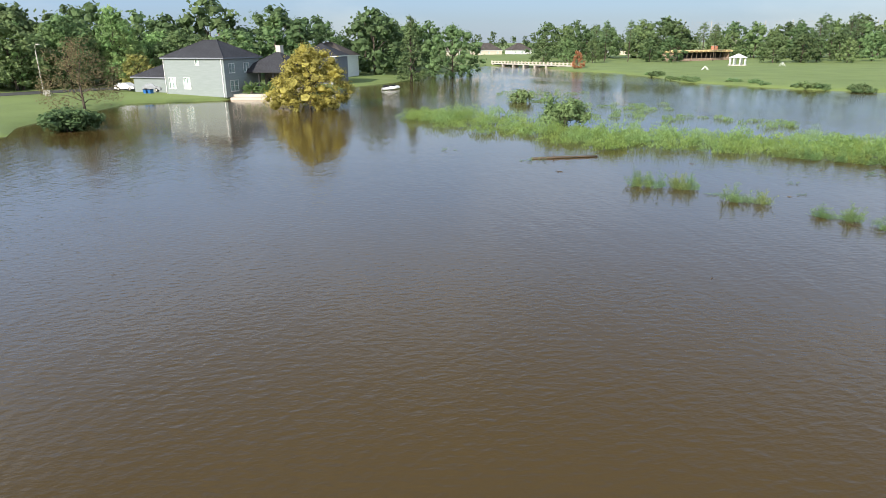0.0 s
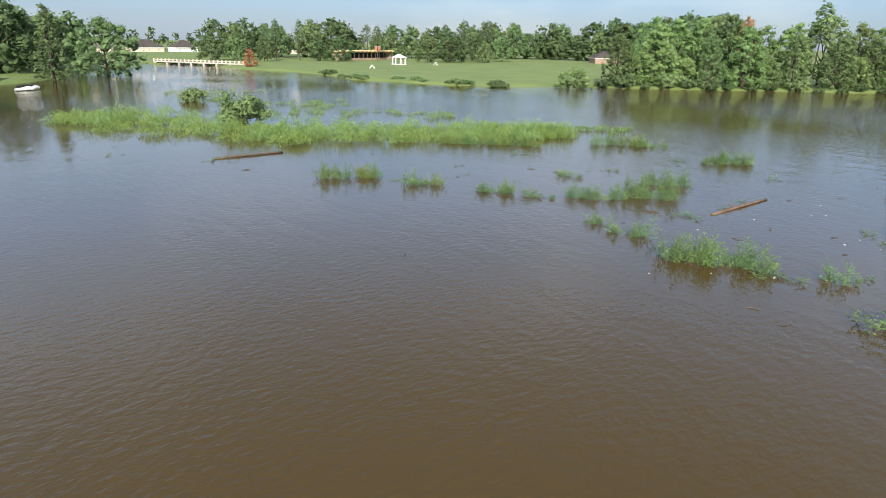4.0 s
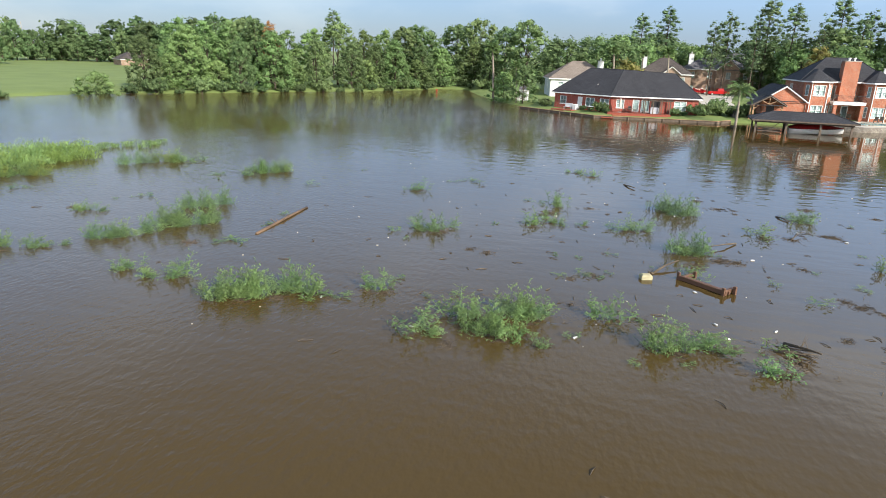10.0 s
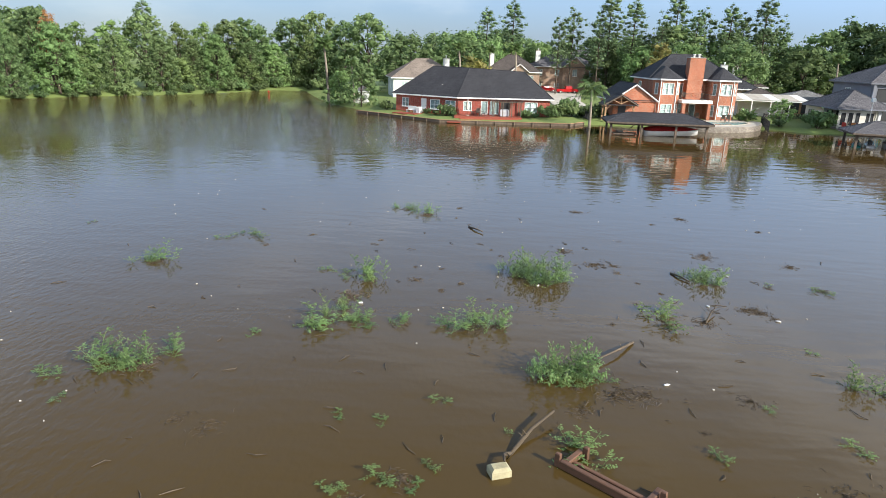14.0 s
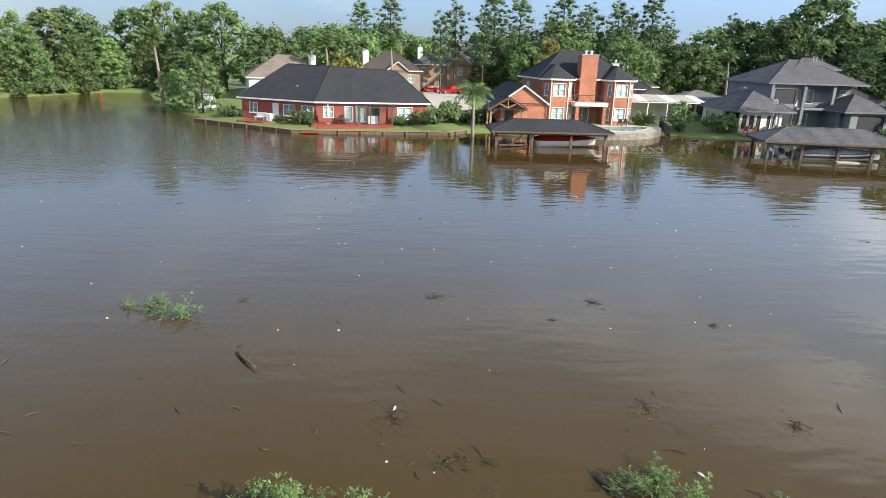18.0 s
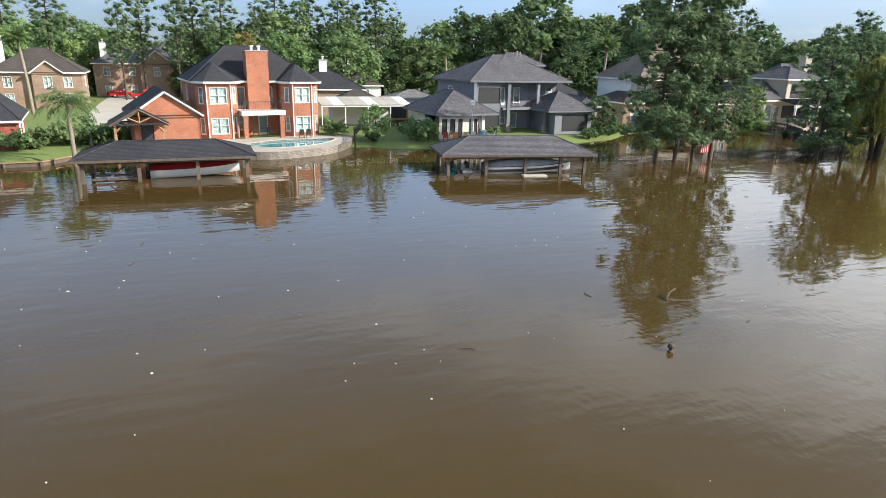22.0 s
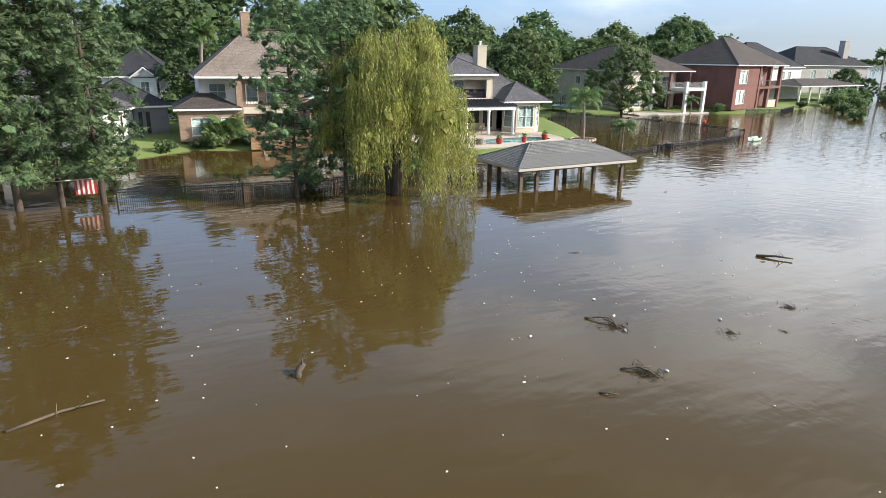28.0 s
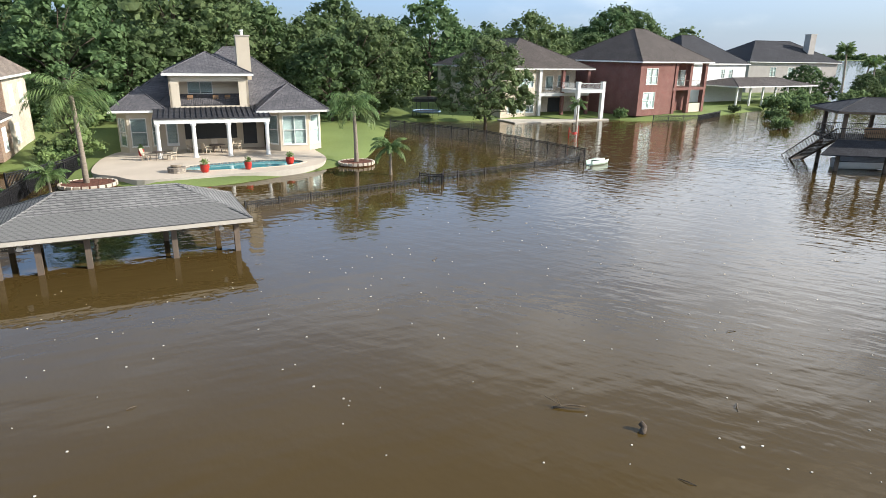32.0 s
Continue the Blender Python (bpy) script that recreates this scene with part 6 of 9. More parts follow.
def deck_boathouse():
    """Two-level boathouse with an upper sun deck and stairs."""
    b = thing("boathouse", "two-level dark timber boathouse with roofed upper deck and stairs", "boathouse", (168.05, 64.5, 0), -40)
    for x in (0.3, 4.5, 8.8):
        for y in (0.3, 5.0):
            part("post", Geo().box((x - 0.15, y - 0.15, -1.5), (x + 0.15, y + 0.15, 5.45)), WOOD, b)
    part("upper_floor", Geo().box((-0.3, -0.3, 2.72), (10.4, 5.6, 2.97)), WOOD, b)
    part("awning_roof", Geo().add([(-2.0, -1.7, 1.75), (10.4, -1.7, 1.75), (10.4, -0.32, 3.0), (-0.3, -0.32, 3.0), (-2.0, -1.7, 1.65), (10.4, -1.7, 1.65), (10.4, -0.32, 2.88), (-0.3, -0.32, 2.88)],
                                  [(0, 1, 2, 3), (7, 6, 5, 4), (0, 4, 5, 1), (1, 5, 6, 2), (2, 6, 7, 3), (3, 7, 4, 0)]), ROOF_DARK, b)
    railing(b, (-0.2, -0.2), (10.3, -0.2), 2.97, 1.05)
    railing(b, (-0.2, 5.5), (10.3, 5.5), 2.97, 1.05)
    railing(b, (-0.2, 5.5), (-0.2, 1.3), 2.97, 1.05)
    hip_roof(b, -0.2, -0.1, 10.2, 5.4, 5.4, 1.1, ROOF_DARK, over=0.7, trim=WOOD)
    for i in range(17):
        part("step", Geo().box((-1.5, 0.2 + i * 0.44, 2.8 - i * 0.19), (-0.35, 0.62 + i * 0.44, 2.87 - i * 0.19)), WOOD, b)
    for x in (-1.55, -0.32):
        part("stringer", Geo().tube([(x, 0.1, 2.85), (x, 7.7, -0.2)], 0.13, 4), WOOD, b)
        part("stair_rail", Geo().tube([(x, 0.1, 3.95), (x, 9.8, 0.0)], 0.045, 5), BLACK, b)
        for i in range(24):
            y = 0.1 + i * 0.36
            part("baluster", Geo().box((x - 0.015, y - 0.015, max(-0.4, 2.8 - i * 0.146)), (x + 0.015, y + 0.015, 3.93 - i * 0.146)), BLACK, b)
    s = thing("sofa", "orange and white outdoor sofa on the upper deck", "sofa", (171.15, 63.7, 2.97), -40)
    part("seat", Geo().slab((0, 0, 0.1), (2.0, 0.8, 0.45), 0.06), WOOD_TAN, s)
    part("backrest", Geo().slab((0, 0.7, 0.45), (2.0, 0.9, 0.95), 0.06), WOOD_TAN, s)
    boat((170.15, 65.7, -0.1), -40, 6.5, 2.0, HULL_WHITE, GREY_COVER, "covered grey boat in the shade under the deck", cover_h=0.5)


deck_boathouse()


def bulkhead():
    """Timber retaining wall along the low lawn."""
    w = thing("retaining_wall", "weathered timber bulkhead holding the lawn edge", "retaining wall", kind="structure")
    pts = [(-21.5, 98.8), (-7.1, 87.6), (11.9, 88.0), (14.2, 91.0)]
    for a, b in zip(pts, pts[1:]):
        ln, m = frame_of(a, b)
        n = int(ln / 2.4)
        for i in range(n):
            part("board", Geo().slab((ln * i / n + 0.01, -0.06, -1.0), (ln * (i + 1) / n - 0.01, 0.06, 0.36), 0.02).mesh("board", WOOD), WOOD, w).matrix_basis = m
        part("coping", Geo().slab((-0.05, -0.16, 0.362), (ln + 0.05, 0.14, 0.43), 0.02), WOOD_TAN, w).matrix_basis = m
        for i in range(n + 1):
            part("pile", Geo().tube([(ln * i / n, -0.16, -1), (ln * i / n, -0.16, 0.34)], 0.1, 7), WOOD, w).matrix_basis = m
    s = thing("step", "red-stained timber landing step on the bulkhead", "step", (-6.0, 87.3, 0.1), 1)
    part("tread", Geo().slab((0, -0.5, 0), (2.0, 0.3, 0.12)), WOOD_RED, s)


bulkhead()


def smooth_outline(pts, n=6):
    """A closed, rounded outline through the points."""
    out = []
    k = len(pts)
    for i in range(k):
        p0, p1, p2, p3 = (np.array(pts[(i + j - 1) % k], float) for j in range(4))
        for j in range(n):
            t = j / n
            out.append(tuple(0.5 * (2 * p1 + (p2 - p0) * t + (2 * p0 - 5 * p1 + 4 * p2 - p3) * t * t + (3 * p1 - p0 - 3 * p2 + p3) * t ** 3)))
    return out


def pool_terrace(name, deck_pts, pool_pts, z, wall_mat, label, deck_mat):
    t = thing(name, label, "pool terrace")
    deck, pool = smooth_outline(deck_pts), smooth_outline(pool_pts)
    n, m = len(deck), len(pool)
    bm = bmesh.new()
    vo = [bm.verts.new((x, y, z)) for x, y in deck]
    vi = [bm.verts.new((x, y, z)) for x, y in pool]
    eo = [bm.edges.new((vo[i], vo[(i + 1) % n])) for i in range(n)]
    ei = [bm.edges.new((vi[i], vi[(i + 1) % m])) for i in range(m)]
    bmesh.ops.triangle_fill(bm, edges=eo + ei, use_beauty=True)
    for f in bm.faces:
        if f.normal.z < 0:
            f.normal_flip()
    me = bpy.data.meshes.new("paving")
    bm.to_mesh(me)
    bm.free()
    me.materials.append(deck_mat)
    part("paving", me, deck_mat, t)
    k = Geo().add([(x, y, z - 0.001) for x, y in deck] + [(x, y, -1.4) for x, y in deck], [(i, n + i, n + (i + 1) % n, (i + 1) % n) for i in range(n)])
    part("side_wall", k, wall_mat, t)
    k = Geo().add([(x, y, z) for x, y in pool] + [(x, y, z - 1.3) for x, y in pool], [(i, (i + 1) % m, m + (i + 1) % m, m + i) for i in range(m)] + [tuple(range(m, 2 * m))])
    part("basin", k, TILE_BLUE, t)
    part("pool_water", Geo().add([(x, y, z - 0.14) for x, y in pool], [tuple(range(m))]), POOL, t, "clear turquoise pool water")
    mid = np.mean(np.array(pool), 0)
    wide = [tuple(mid + (np.array(p) - mid) * 1.06) for p in pool]
    rim = [(x, y, z + 0.05) for x, y in pool] + [(x, y, z + 0.05) for x, y in wide] + [(x, y, z - 0.05) for x, y in wide] + [(x, y, z - 0.15) for x, y in pool]
    faces = []
    for r in range(4):
        a, b = r * m, ((r + 1) % 4) * m
        faces += [(a + i, b + i, b + (i + 1) % m, a + (i + 1) % m) for i in range(m)]
    part("coping", Geo().add(rim, faces), CONC_PALE, t)
    return t


pool_terrace("pool_terrace", [(19.2, 93.6), (24.5, 90.3), (30.2, 86.3), (35, 86.9), (38.8, 89.4), (41.8, 94.5), (41.2, 98.2), (33, 97.4), (25, 96), (19.5, 95.6)],
             [(29.6, 91.2), (32.5, 88.7), (36.8, 90.4), (39.6, 94.2), (36.5, 94.8), (32, 93.8)], 0.78, STONE, "raised stone pool terrace behind a curved wall", CONC)
pool_terrace("pool_terrace", [(107.4, 88.4), (109.0, 85.6), (110.8, 83.1), (116.3, 83.0), (120.7, 82.9), (124.4, 84.2), (126.4, 87.0), (127.0, 91.0), (127.0, 97.0), (122, 98), (112, 99), (108.8, 96.0)],
             [(113.8, 86.7), (116.2, 85.1), (121.8, 84.9), (124.0, 86.5), (121.2, 88.5), (115.8, 88.3)], 0.5, CONC, "pale pool terrace with turquoise pool beside the porch", CONC_PALE)


def fence(pts, z0, z1, label, gap=0.13, every=2.4):
    """Black iron fence with posts; each panel of pickets is a part."""
    t = thing("fence", label, "fence")
    for a, b in zip(pts, pts[1:]):
        ln, m = frame_of(a, b)
        n = max(1, int(ln / every))
        for i in range(n + 1):
            x = ln * i / n
            part("post", Geo().box((x - 0.05, -0.05, -0.8), (x + 0.05, 0.05, z1 + 0.08), m), BLACK, t)
        for i in range(n):
            x0, x1 = ln * i / n + 0.05, ln * (i + 1) / n - 0.05
            us, k = {x0, x1}, int((x1 - x0) / gap)
            bars = [x0 + (x1 - x0) * (j + 1) / (k + 1) for j in range(k)]
            for c in bars:
                us |= {c - 0.016, c + 0.016}
            part("panel", plate(us, {z0, z1 - 0.22, z1 - 0.16, z1 - 0.06, z1}, -0.02, 0.02,
                                lambda u, v: v > z1 - 0.06 or z1 - 0.22 < v < z1 - 0.16 or any(abs(u - c) < 0.016 for c in bars), m), BLACK, t)
    return t


fence([(76.2, 74.0), (80.5, 73.2), (84.3, 72.6), (88.4, 71.8), (101.5, 72.2), (107, 72.4)], -0.6, 0.85, "black iron fence standing half drowned in flood water")
fence([(105.2, 93.0), (104.0, 87.0), (102.6, 80.0), (101.3, 73.6)], -0.6, 1.25, "dark iron boundary fence running down into the flood", 0.09)
fence([(116.0, 73.2), (130.2, 75.7)], -0.6, 0.42, "drowned black fence with only its top rail showing")
fence([(130.3, 75.8), (131.6, 74.5), (132.6, 76.0)], -0.6, 0.8, "tilted black fence gate in the flood")
fence([(131.2, 75.9), (140, 77.0), (149.0, 78.2)], -0.6, 0.55, "drowned black fence with only its top rail showing")
fence([(142.7, 108.4), (148.2, 93.5), (149.4, 77.9)], -0.6, 1.35, "black iron fence running out into the flood")
fence([(102.2, 83.4), (105.6, 88.2), (107.0, 92.0)], -0.2, 1.6, "black iron fence beside the palm bed")
fence([(40.2, 88.2), (41.6, 92.5), (42.8, 97.2), (45.5, 103), (54, 106)], 0.1, 1.6, "black iron fence between the gardens")
fence([(15.6, 92.8), (14.8, 98), (14.0, 104)], 0.3, 1.7, "black iron fence beside the drive")
fence([(186, 103.2), (194, 101.2), (204.5, 105.2)], -0.4, 0.9, "low black fence round the lawn")


def raised_bed(x, y, r, label):
    t = thing("flower_bed", label, "flower bed", (x, y, 0))
    n = 22
    for i in range(n):
        a = 2 * math.pi * i / n
        b = Geo().slab((-0.16 * r / 1.9, -0.09, 0.1), (0.16 * r / 1.9 * 1.55, 0.09, 0.34), 0.02)
        part("edging_stone", b, CONC_PALE, t).matrix_basis = pose(math.cos(a) * r, math.sin(a) * r * 0.9, 0, 0, 0, math.degrees(a) + 90)
    part("mulch", Geo().prism([(math.cos(2 * math.pi * i / 24) * r * 0.97, math.sin(2 * math.pi * i / 24) * r * 0.88) for i in range(24)], -0.3, 0.28), MULCH, t)


raised_bed(107.1, 84.8, 1.9, "palm bed of red mulch edged with pale stone")
raised_bed(128.8, 85.6, 1.6, "mulched palm bed edged with stone at the waterline")

# ---- plants on the banks and in the flood ----


def make_bush(name, label, w=2.4, h=1.6, leaf=0.1, n=700, material=None, group=""):
    t = thing(name, label, "bush", group=group)
    crown = Geo()
    for i in range(12):
        a, r = i * 2.4, w * 0.36 * math.sqrt(i / 12)
        c = (math.cos(a) * r, math.sin(a) * r, h * rng.uniform(0.32, 0.66) * (1 - 0.3 * i / 12))
        leafy_clump(crown, n // 12, c, (w * 0.22, w * 0.22, h * 0.34), leaf * 1.3, 0.6, 4, 0.45)
    g = Geo()
    for i in range(5):
        a = i * 1.3
        g.tube([(0, 0, -0.15), (math.cos(a) * w * 0.2, math.sin(a) * w * 0.2, h * 0.6)], [0.04, 0.015], 4)
    part("stem_base", g, BARK, t)
    part("foliage", crown, material or LEAF, t)
    return t


SHRUBS = [make_bush("shrub", "rounded green garden shrub", 2.4, 1.7, 0.1, 620, LEAF_MID, "garden shrubs"), make_bush("shrub", "rounded green garden shrub", 2.2, 1.5, 0.09, 620, LEAF_DARK, "garden shrubs")]
for x, y, s in ((-16.8, 99.6, 1.15), (-9.6, 95.4, 0.7), (-8.2, 94.4, 0.8), (-6.6, 92.6, 1.1), (-5.6, 92.2, 1.0), (5.8, 93.0, 0.8), (7.2, 93.2, 0.95), (9.2, 94.2, 1.25), (10.6, 94.8, 1.3), (11.2, 97.0, 1.2), (11.6, 99.5, 1.1),
                (44.0, 93.6, 1.35), (49.0, 92.2, 1.7), (50.6, 93.0, 1.3), (60.0, 93.8, 0.8), (40.4, 99.0, 0.8), (24.0, 92.4, 0.6), (74.4, 91.6, 1.5), (76.5, 92.2, 1.3), (78.5, 93.6, 1.2), (72.0, 90.4, 0.9),
                (85.2, 96.8, 1.0), (87.0, 96.2, 1.1), (82.0, 95.2, 0.9), (106.2, 91.5, 1.4), (105.2, 95.0, 1.3), (103.6, 86.4, 1.1), (101.6, 81.6, 1.2), (182.6, 107.0, 1.0), (224, 108, 2.0), (232, 110, 2.2), (238, 111, 2.4), (212, 108, 1.8),
                (222, 101.4, 1.6), (195.6, 88.2, 1.2), (198, 88.6, 1.0), (206, 96, 1.4), (250, 115, 2.4), (262, 114, 2.2), (268, 111, 1.8), (275, 114, 2.2), (282, 116, 2.0), (289, 116, 2.2), (244, 111, 2.0), (256, 112, 1.7), (25.6, 94.0, 0.6), (13.2, 97.0, 1.4), (15.5, 96.2, 1.2), (17.6, 98.0, 1.3), (19.2, 96.6, 1.1), (16.0, 101.0, 1.6), (13.6, 103.5, 1.5), (86.6, 96.6, 1.2), (90.0, 95.9, 1.0)):
    put(SHRUBS[int(rng.integers(2))], x, y, s * rng.uniform(0.95, 1.05), z=max(-0.1, z_at(x, y) - 0.05))
hedge = make_bush("hedge", "long clipped green hedge at the flooded lawn edge", 4.0, 2.2, 0.12, 2600, LEAF_DARK)
put(hedge, -76.5, -58.6, 1.3, 30, z=-0.2, wide=1.35)
put(make_bush("bush", "broad wild green bush at the waterline", 3.6, 2.0, 0.12, 1800, LEAF_MID), -81.5, -61.0, 1.3, 10, z=-0.2, wide=1.2)
put(make_bush("bush", "dark green bush on the weed island", 5.4, 3.6, 0.13, 2600, LEAF_MID), -72.8, -2.4, 1.15, 0, z=-0.2)
put(make_bush("bush", "low green bush standing in flood water under the willow", 2.6, 1.9, 0.1, 900, LEAF_MID), 89.2, 72.4, 1.0, 0, z=-0.1)
put(make_bush("bush", "low green bush in the flood beside the boathouse", 2.2, 1.7, 0.1, 900, LEAF_MID), 100.0, 75.8, 1.05, 0, z=-0.1)
put(make_bush("bush", "small dark green bush in the flood", 3.6, 2.4, 0.12, 1200, LEAF_MID), -101.8, -0.7, 1.1, 0, z=-0.2)
for x, y, s in ((-139, 56, 1.6), (-110.5, 66, 1.5), (-145.5, 49.5, 1.4), (-128, 57, 1.3), (-120, 60.5, 1.5), (-166, 52.5, 1.5), (-172, 52.5, 1.2), (-113, 63, 1.2), (-155, 50.5, 1.2)):
    for k in range(3):
        put(SHRUBS[0], x + rng.normal(0, 2.2), y + rng.normal(0, 0.7), s * rng.uniform(0.35, 0.75), z=-0.2, wide=1.4)

for x, y in scatter([(-103, 84), (-92, 93), (-84, 104), (-76, 115), (-66, 125), (-59, 138), (-54, 150), (-51, 158), (-44, 154), (-36, 147), (-28, 141)], 1, 4.2, (0, 0), 0.8):
    put(SHRUBS[int(rng.integers(2))], x, y, rng.uniform(1.5, 2.4), z=z_at(x, y) - 0.1)

# palms
put(make_palm("palm_tree", "queen palm with pale trunk at the waterline", 5.4, 18, 3.0, droop=1.0), 14.6, 87.3, 1.0, z=-0.1)
put(make_palm("palm_tree", "tall queen palm in a mulch bed by the pool", 6.4, 20, 3.7, droop=1.0), 107.0, 84.9, 1.0, z=0.25)
put(make_palm("palm_tree", "queen palm with drooping fronds in a flooded bed", 5.2, 20, 3.3, droop=1.15), 128.8, 85.6, 1.0, z=0.1)
put(make_palm("palm_tree", "small queen palm standing in flood water", 2.4, 16, 2.0, droop=1.0, radius=0.1), 129.6, 79.8, 1.0, z=-0.1)
put(make_palm("palm_tree", "small palm beside the terrace railing", 2.6, 14, 1.6, droop=0.9, radius=0.09), 170.6, 103.6, 1.1, z=0.1)
put(make_palm("palm_tree", "low young palm at the drowned path", 1.6, 14, 1.7, droop=0.8, radius=0.08), 104.8, 81.4, 1.0, z=0.0)
fan = make_palm("palm_tree", "tall fan palm with a shaggy round head", 9.0, 40, 1.7, fan=True, droop=0.6, group="fan palms")
for x, y, s in ((0.1, 135, 1.1), (-5.8, 130, 1.05), (5.8, 130, 1.05), (67.6, 125, 1.0), (93.5, 137, 1.2), (88.5, 110, 1.15), (261, 116.5, 1.25), (278, 121, 1.05), (300, 130, 1.1), (318, 136, 0.9), (-29.5, 112, 1.15), (-24, 108.5, 0.75), (-171, -48, 1.3), (-176, -62, 1.25)):
    put(fan, x, y, s)
low_fan = make_palm("palm_tree", "low fan palm beside the deck", 0.9, 26, 1.5, fan=True, droop=0.5, group="low palms")
for x, y, s in ((87.2, 97.0, 1.2), (40.6, 97.6, 0.9), (-117.4, -45.4, 1.0), (-116.8, -42.4, 1.0), (88.6, 97.2, 1.3)):
    put(low_fan, x, y, s)

# single trees
put(make_broadleaf("golden_tree", "golden autumn tree standing in flood water", 8.7, 11.4, 0.06, 190, 60, 0.15, LEAF_GOLD, shape=0.3), -97.2, -33.6, 1.0, z=-0.1)
put(make_broadleaf("sparse_tree", "thin half-bare tree with brown-green leaves", 9.6, 10.5, 0.15, 48, 110, 0.12, knots=0, material=mat("sparse_dry_leaves", (0.23, 0.2, 0.09), (0.13, 0.115, 0.055), leaf=True, island=0.3, bump=0)), -98.4, -65.8, 1.0, z=0.1)
put(make_broadleaf("conifer", "upright dark green conifer on the bank", 14.8, 7.4, 0.02, 80, 30, 0.24, LEAF_DARK, shape=1.0), -159, -14.4, 1.0, z=0.1)
put(make_broadleaf("round_tree", "large rounded green tree on the bank", 13.2, 15.0, 0.02, 110, 32, 0.26, LEAF_MID, shape=0.1), -182, -1.2, 1.0, z=0.0)
put(make_broadleaf("rust_tree", "small rust-brown cypress at the water's edge", 5.6, 4.6, 0.03, 40, 30, 0.18, LEAF_RUST, shape=0.8), -213.5, 45.2, 1.0)
put(make_broadleaf("rust_tree", "rust-brown dying tree among green ones", 15.0, 4.2, 0.5, 50, 40, 0.15, LEAF_RUST, shape=0.5), -83.5, 114.5, 1.0)
put(make_broadleaf("yellow_tree", "yellow-green tree behind the house", 6.5, 7.0, 0.1, 50, 36, 0.18, LEAF_WILLOW), -136, -70, 1.0)
put(make_broadleaf("yellow_tree", "yellowing round tree behind the roofs", 8.0, 9.0, 0.1, 60, 36, 0.18, LEAF_WILLOW), -3.0, 122, 1.0)
put(make_broadleaf("yellow_tree", "yellowing tree between the tall pines", 12.0, 9.0, 0.1, 60, 36, 0.18, LEAF_WILLOW), 36.0, 134, 1.0)
put(make_broadleaf("oak_tree", "dark green oak standing in the flooded garden", 11.8, 12.0, 0.18, 170, 44, 0.16, LEAF_DARK, shape=0.2, rough=0.4), 156.4, 106.4, 1.0, z=0.0)
put(make_broadleaf("garden_tree", "small green garden tree", 4.2, 4.0, 0.2, 50, 44, 0.1, LEAF, shape=0.2), 44.4, 94.6, 0.9)
put(make_broadleaf("garden_tree", "small green garden tree", 4.6, 4.8, 0.2, 50, 44, 0.1, LEAF_DARK, shape=0.2), 75.2, 93.0, 1.0)
put(make_broadleaf("garden_tree", "leafy green tree beside the fence", 6.5, 5.0, 0.1, 60, 44, 0.12, LEAF, shape=0.3), 106.4, 95.6, 1.0)
put(make_broadleaf("bank_tree", "mixed green bank tree beside the cove", 7.5, 6.5, 0.05, 60, 44, 0.14, LEAF_MID), -22.5, 107.5, 1.0)
put(make_broadleaf("bank_tree", "mixed green bank tree beside the cove", 6.0, 6.5, 0.05, 60, 44, 0.14, LEAF), -27.5, 113.0, 1.0)
put(make_broadleaf("bank_tree", "bright round young tree at the lawn's edge", 5.5, 7.5, 0.02, 70, 44, 0.14, LEAF, shape=0.2), -101.5, 80.5, 1.0)


# weeds in the flood
def make_weed(label, stems=7, spread=0.5, tall=1.0, material=None):
    """Upright stems with ascending side shoots and narrow drooping leaflets."""
    t = thing("weed_clump", label, "weed", group="weeds in the flood")
    q = []
    bunches = [Geo() for _ in range(min(5, stems))]
    for i in range(stems):
        a, r = rng.uniform(0, 6.28), spread * math.sqrt(rng.uniform(0, 1))
        base = np.array([math.cos(a) * r, math.sin(a) * r, -0.1])
        h = tall * rng.uniform(0.45, 1.0) * (1.1 - 0.5 * r / spread)
        lean = rng.normal(0, 0.2, 2) + np.array([math.cos(a), math.sin(a)]) * 0.16
        pts = [base + np.array([lean[0] * f * f, lean[1] * f * f, h * f]) for f in (0, 0.35, 0.7, 1.0)]
        g = bunches[i % len(bunches)]
        g.tube([tuple(p) for p in pts], [0.013, 0.011, 0.008, 0.003], 3, False)
        n = int(6 + 7 * h)
        for j in range(n):
            f = 0.1 + 0.88 * j / n
            b = min(2, int(f * 3))
            p = pts[b] + (pts[b + 1] - pts[b]) * (f * 3 - b)
            aa = j * 2.4 + rng.uniform(-0.6, 0.6)
            ln = 0.14 + 0.42 * rng.uniform(0.4, 1.0) * (1.05 - f)
            d = np.array([math.cos(aa), math.sin(aa), rng.uniform(0.05, 0.6)]) * ln
            g.tube([tuple(p), tuple(p + d)], [0.006, 0.003], 3, False)
            for m in range(7):
                u = (m + 1.4) / 8
                c = p + d * u
                bb = aa + (1.0 if m % 2 else -1.0) + rng.uniform(-0.4, 0.4)
                l2 = rng.uniform(0.055, 0.115)
                e = np.array([math.cos(bb), math.sin(bb), rng.uniform(-0.5, 0.5)]) * l2
                w = np.array([-math.sin(bb), math.cos(bb), 0.2]) * l2 * 0.24
                q += [[c, c + e * 0.5 - w, c + e, c + e * 0.5 + w]]
    for g in bunches:
        tagged(part("stem", g, material or WEED, t), kind="stuff")
    part("leaves", Geo().quads(np.array(q)), material or WEED, t)
    return t


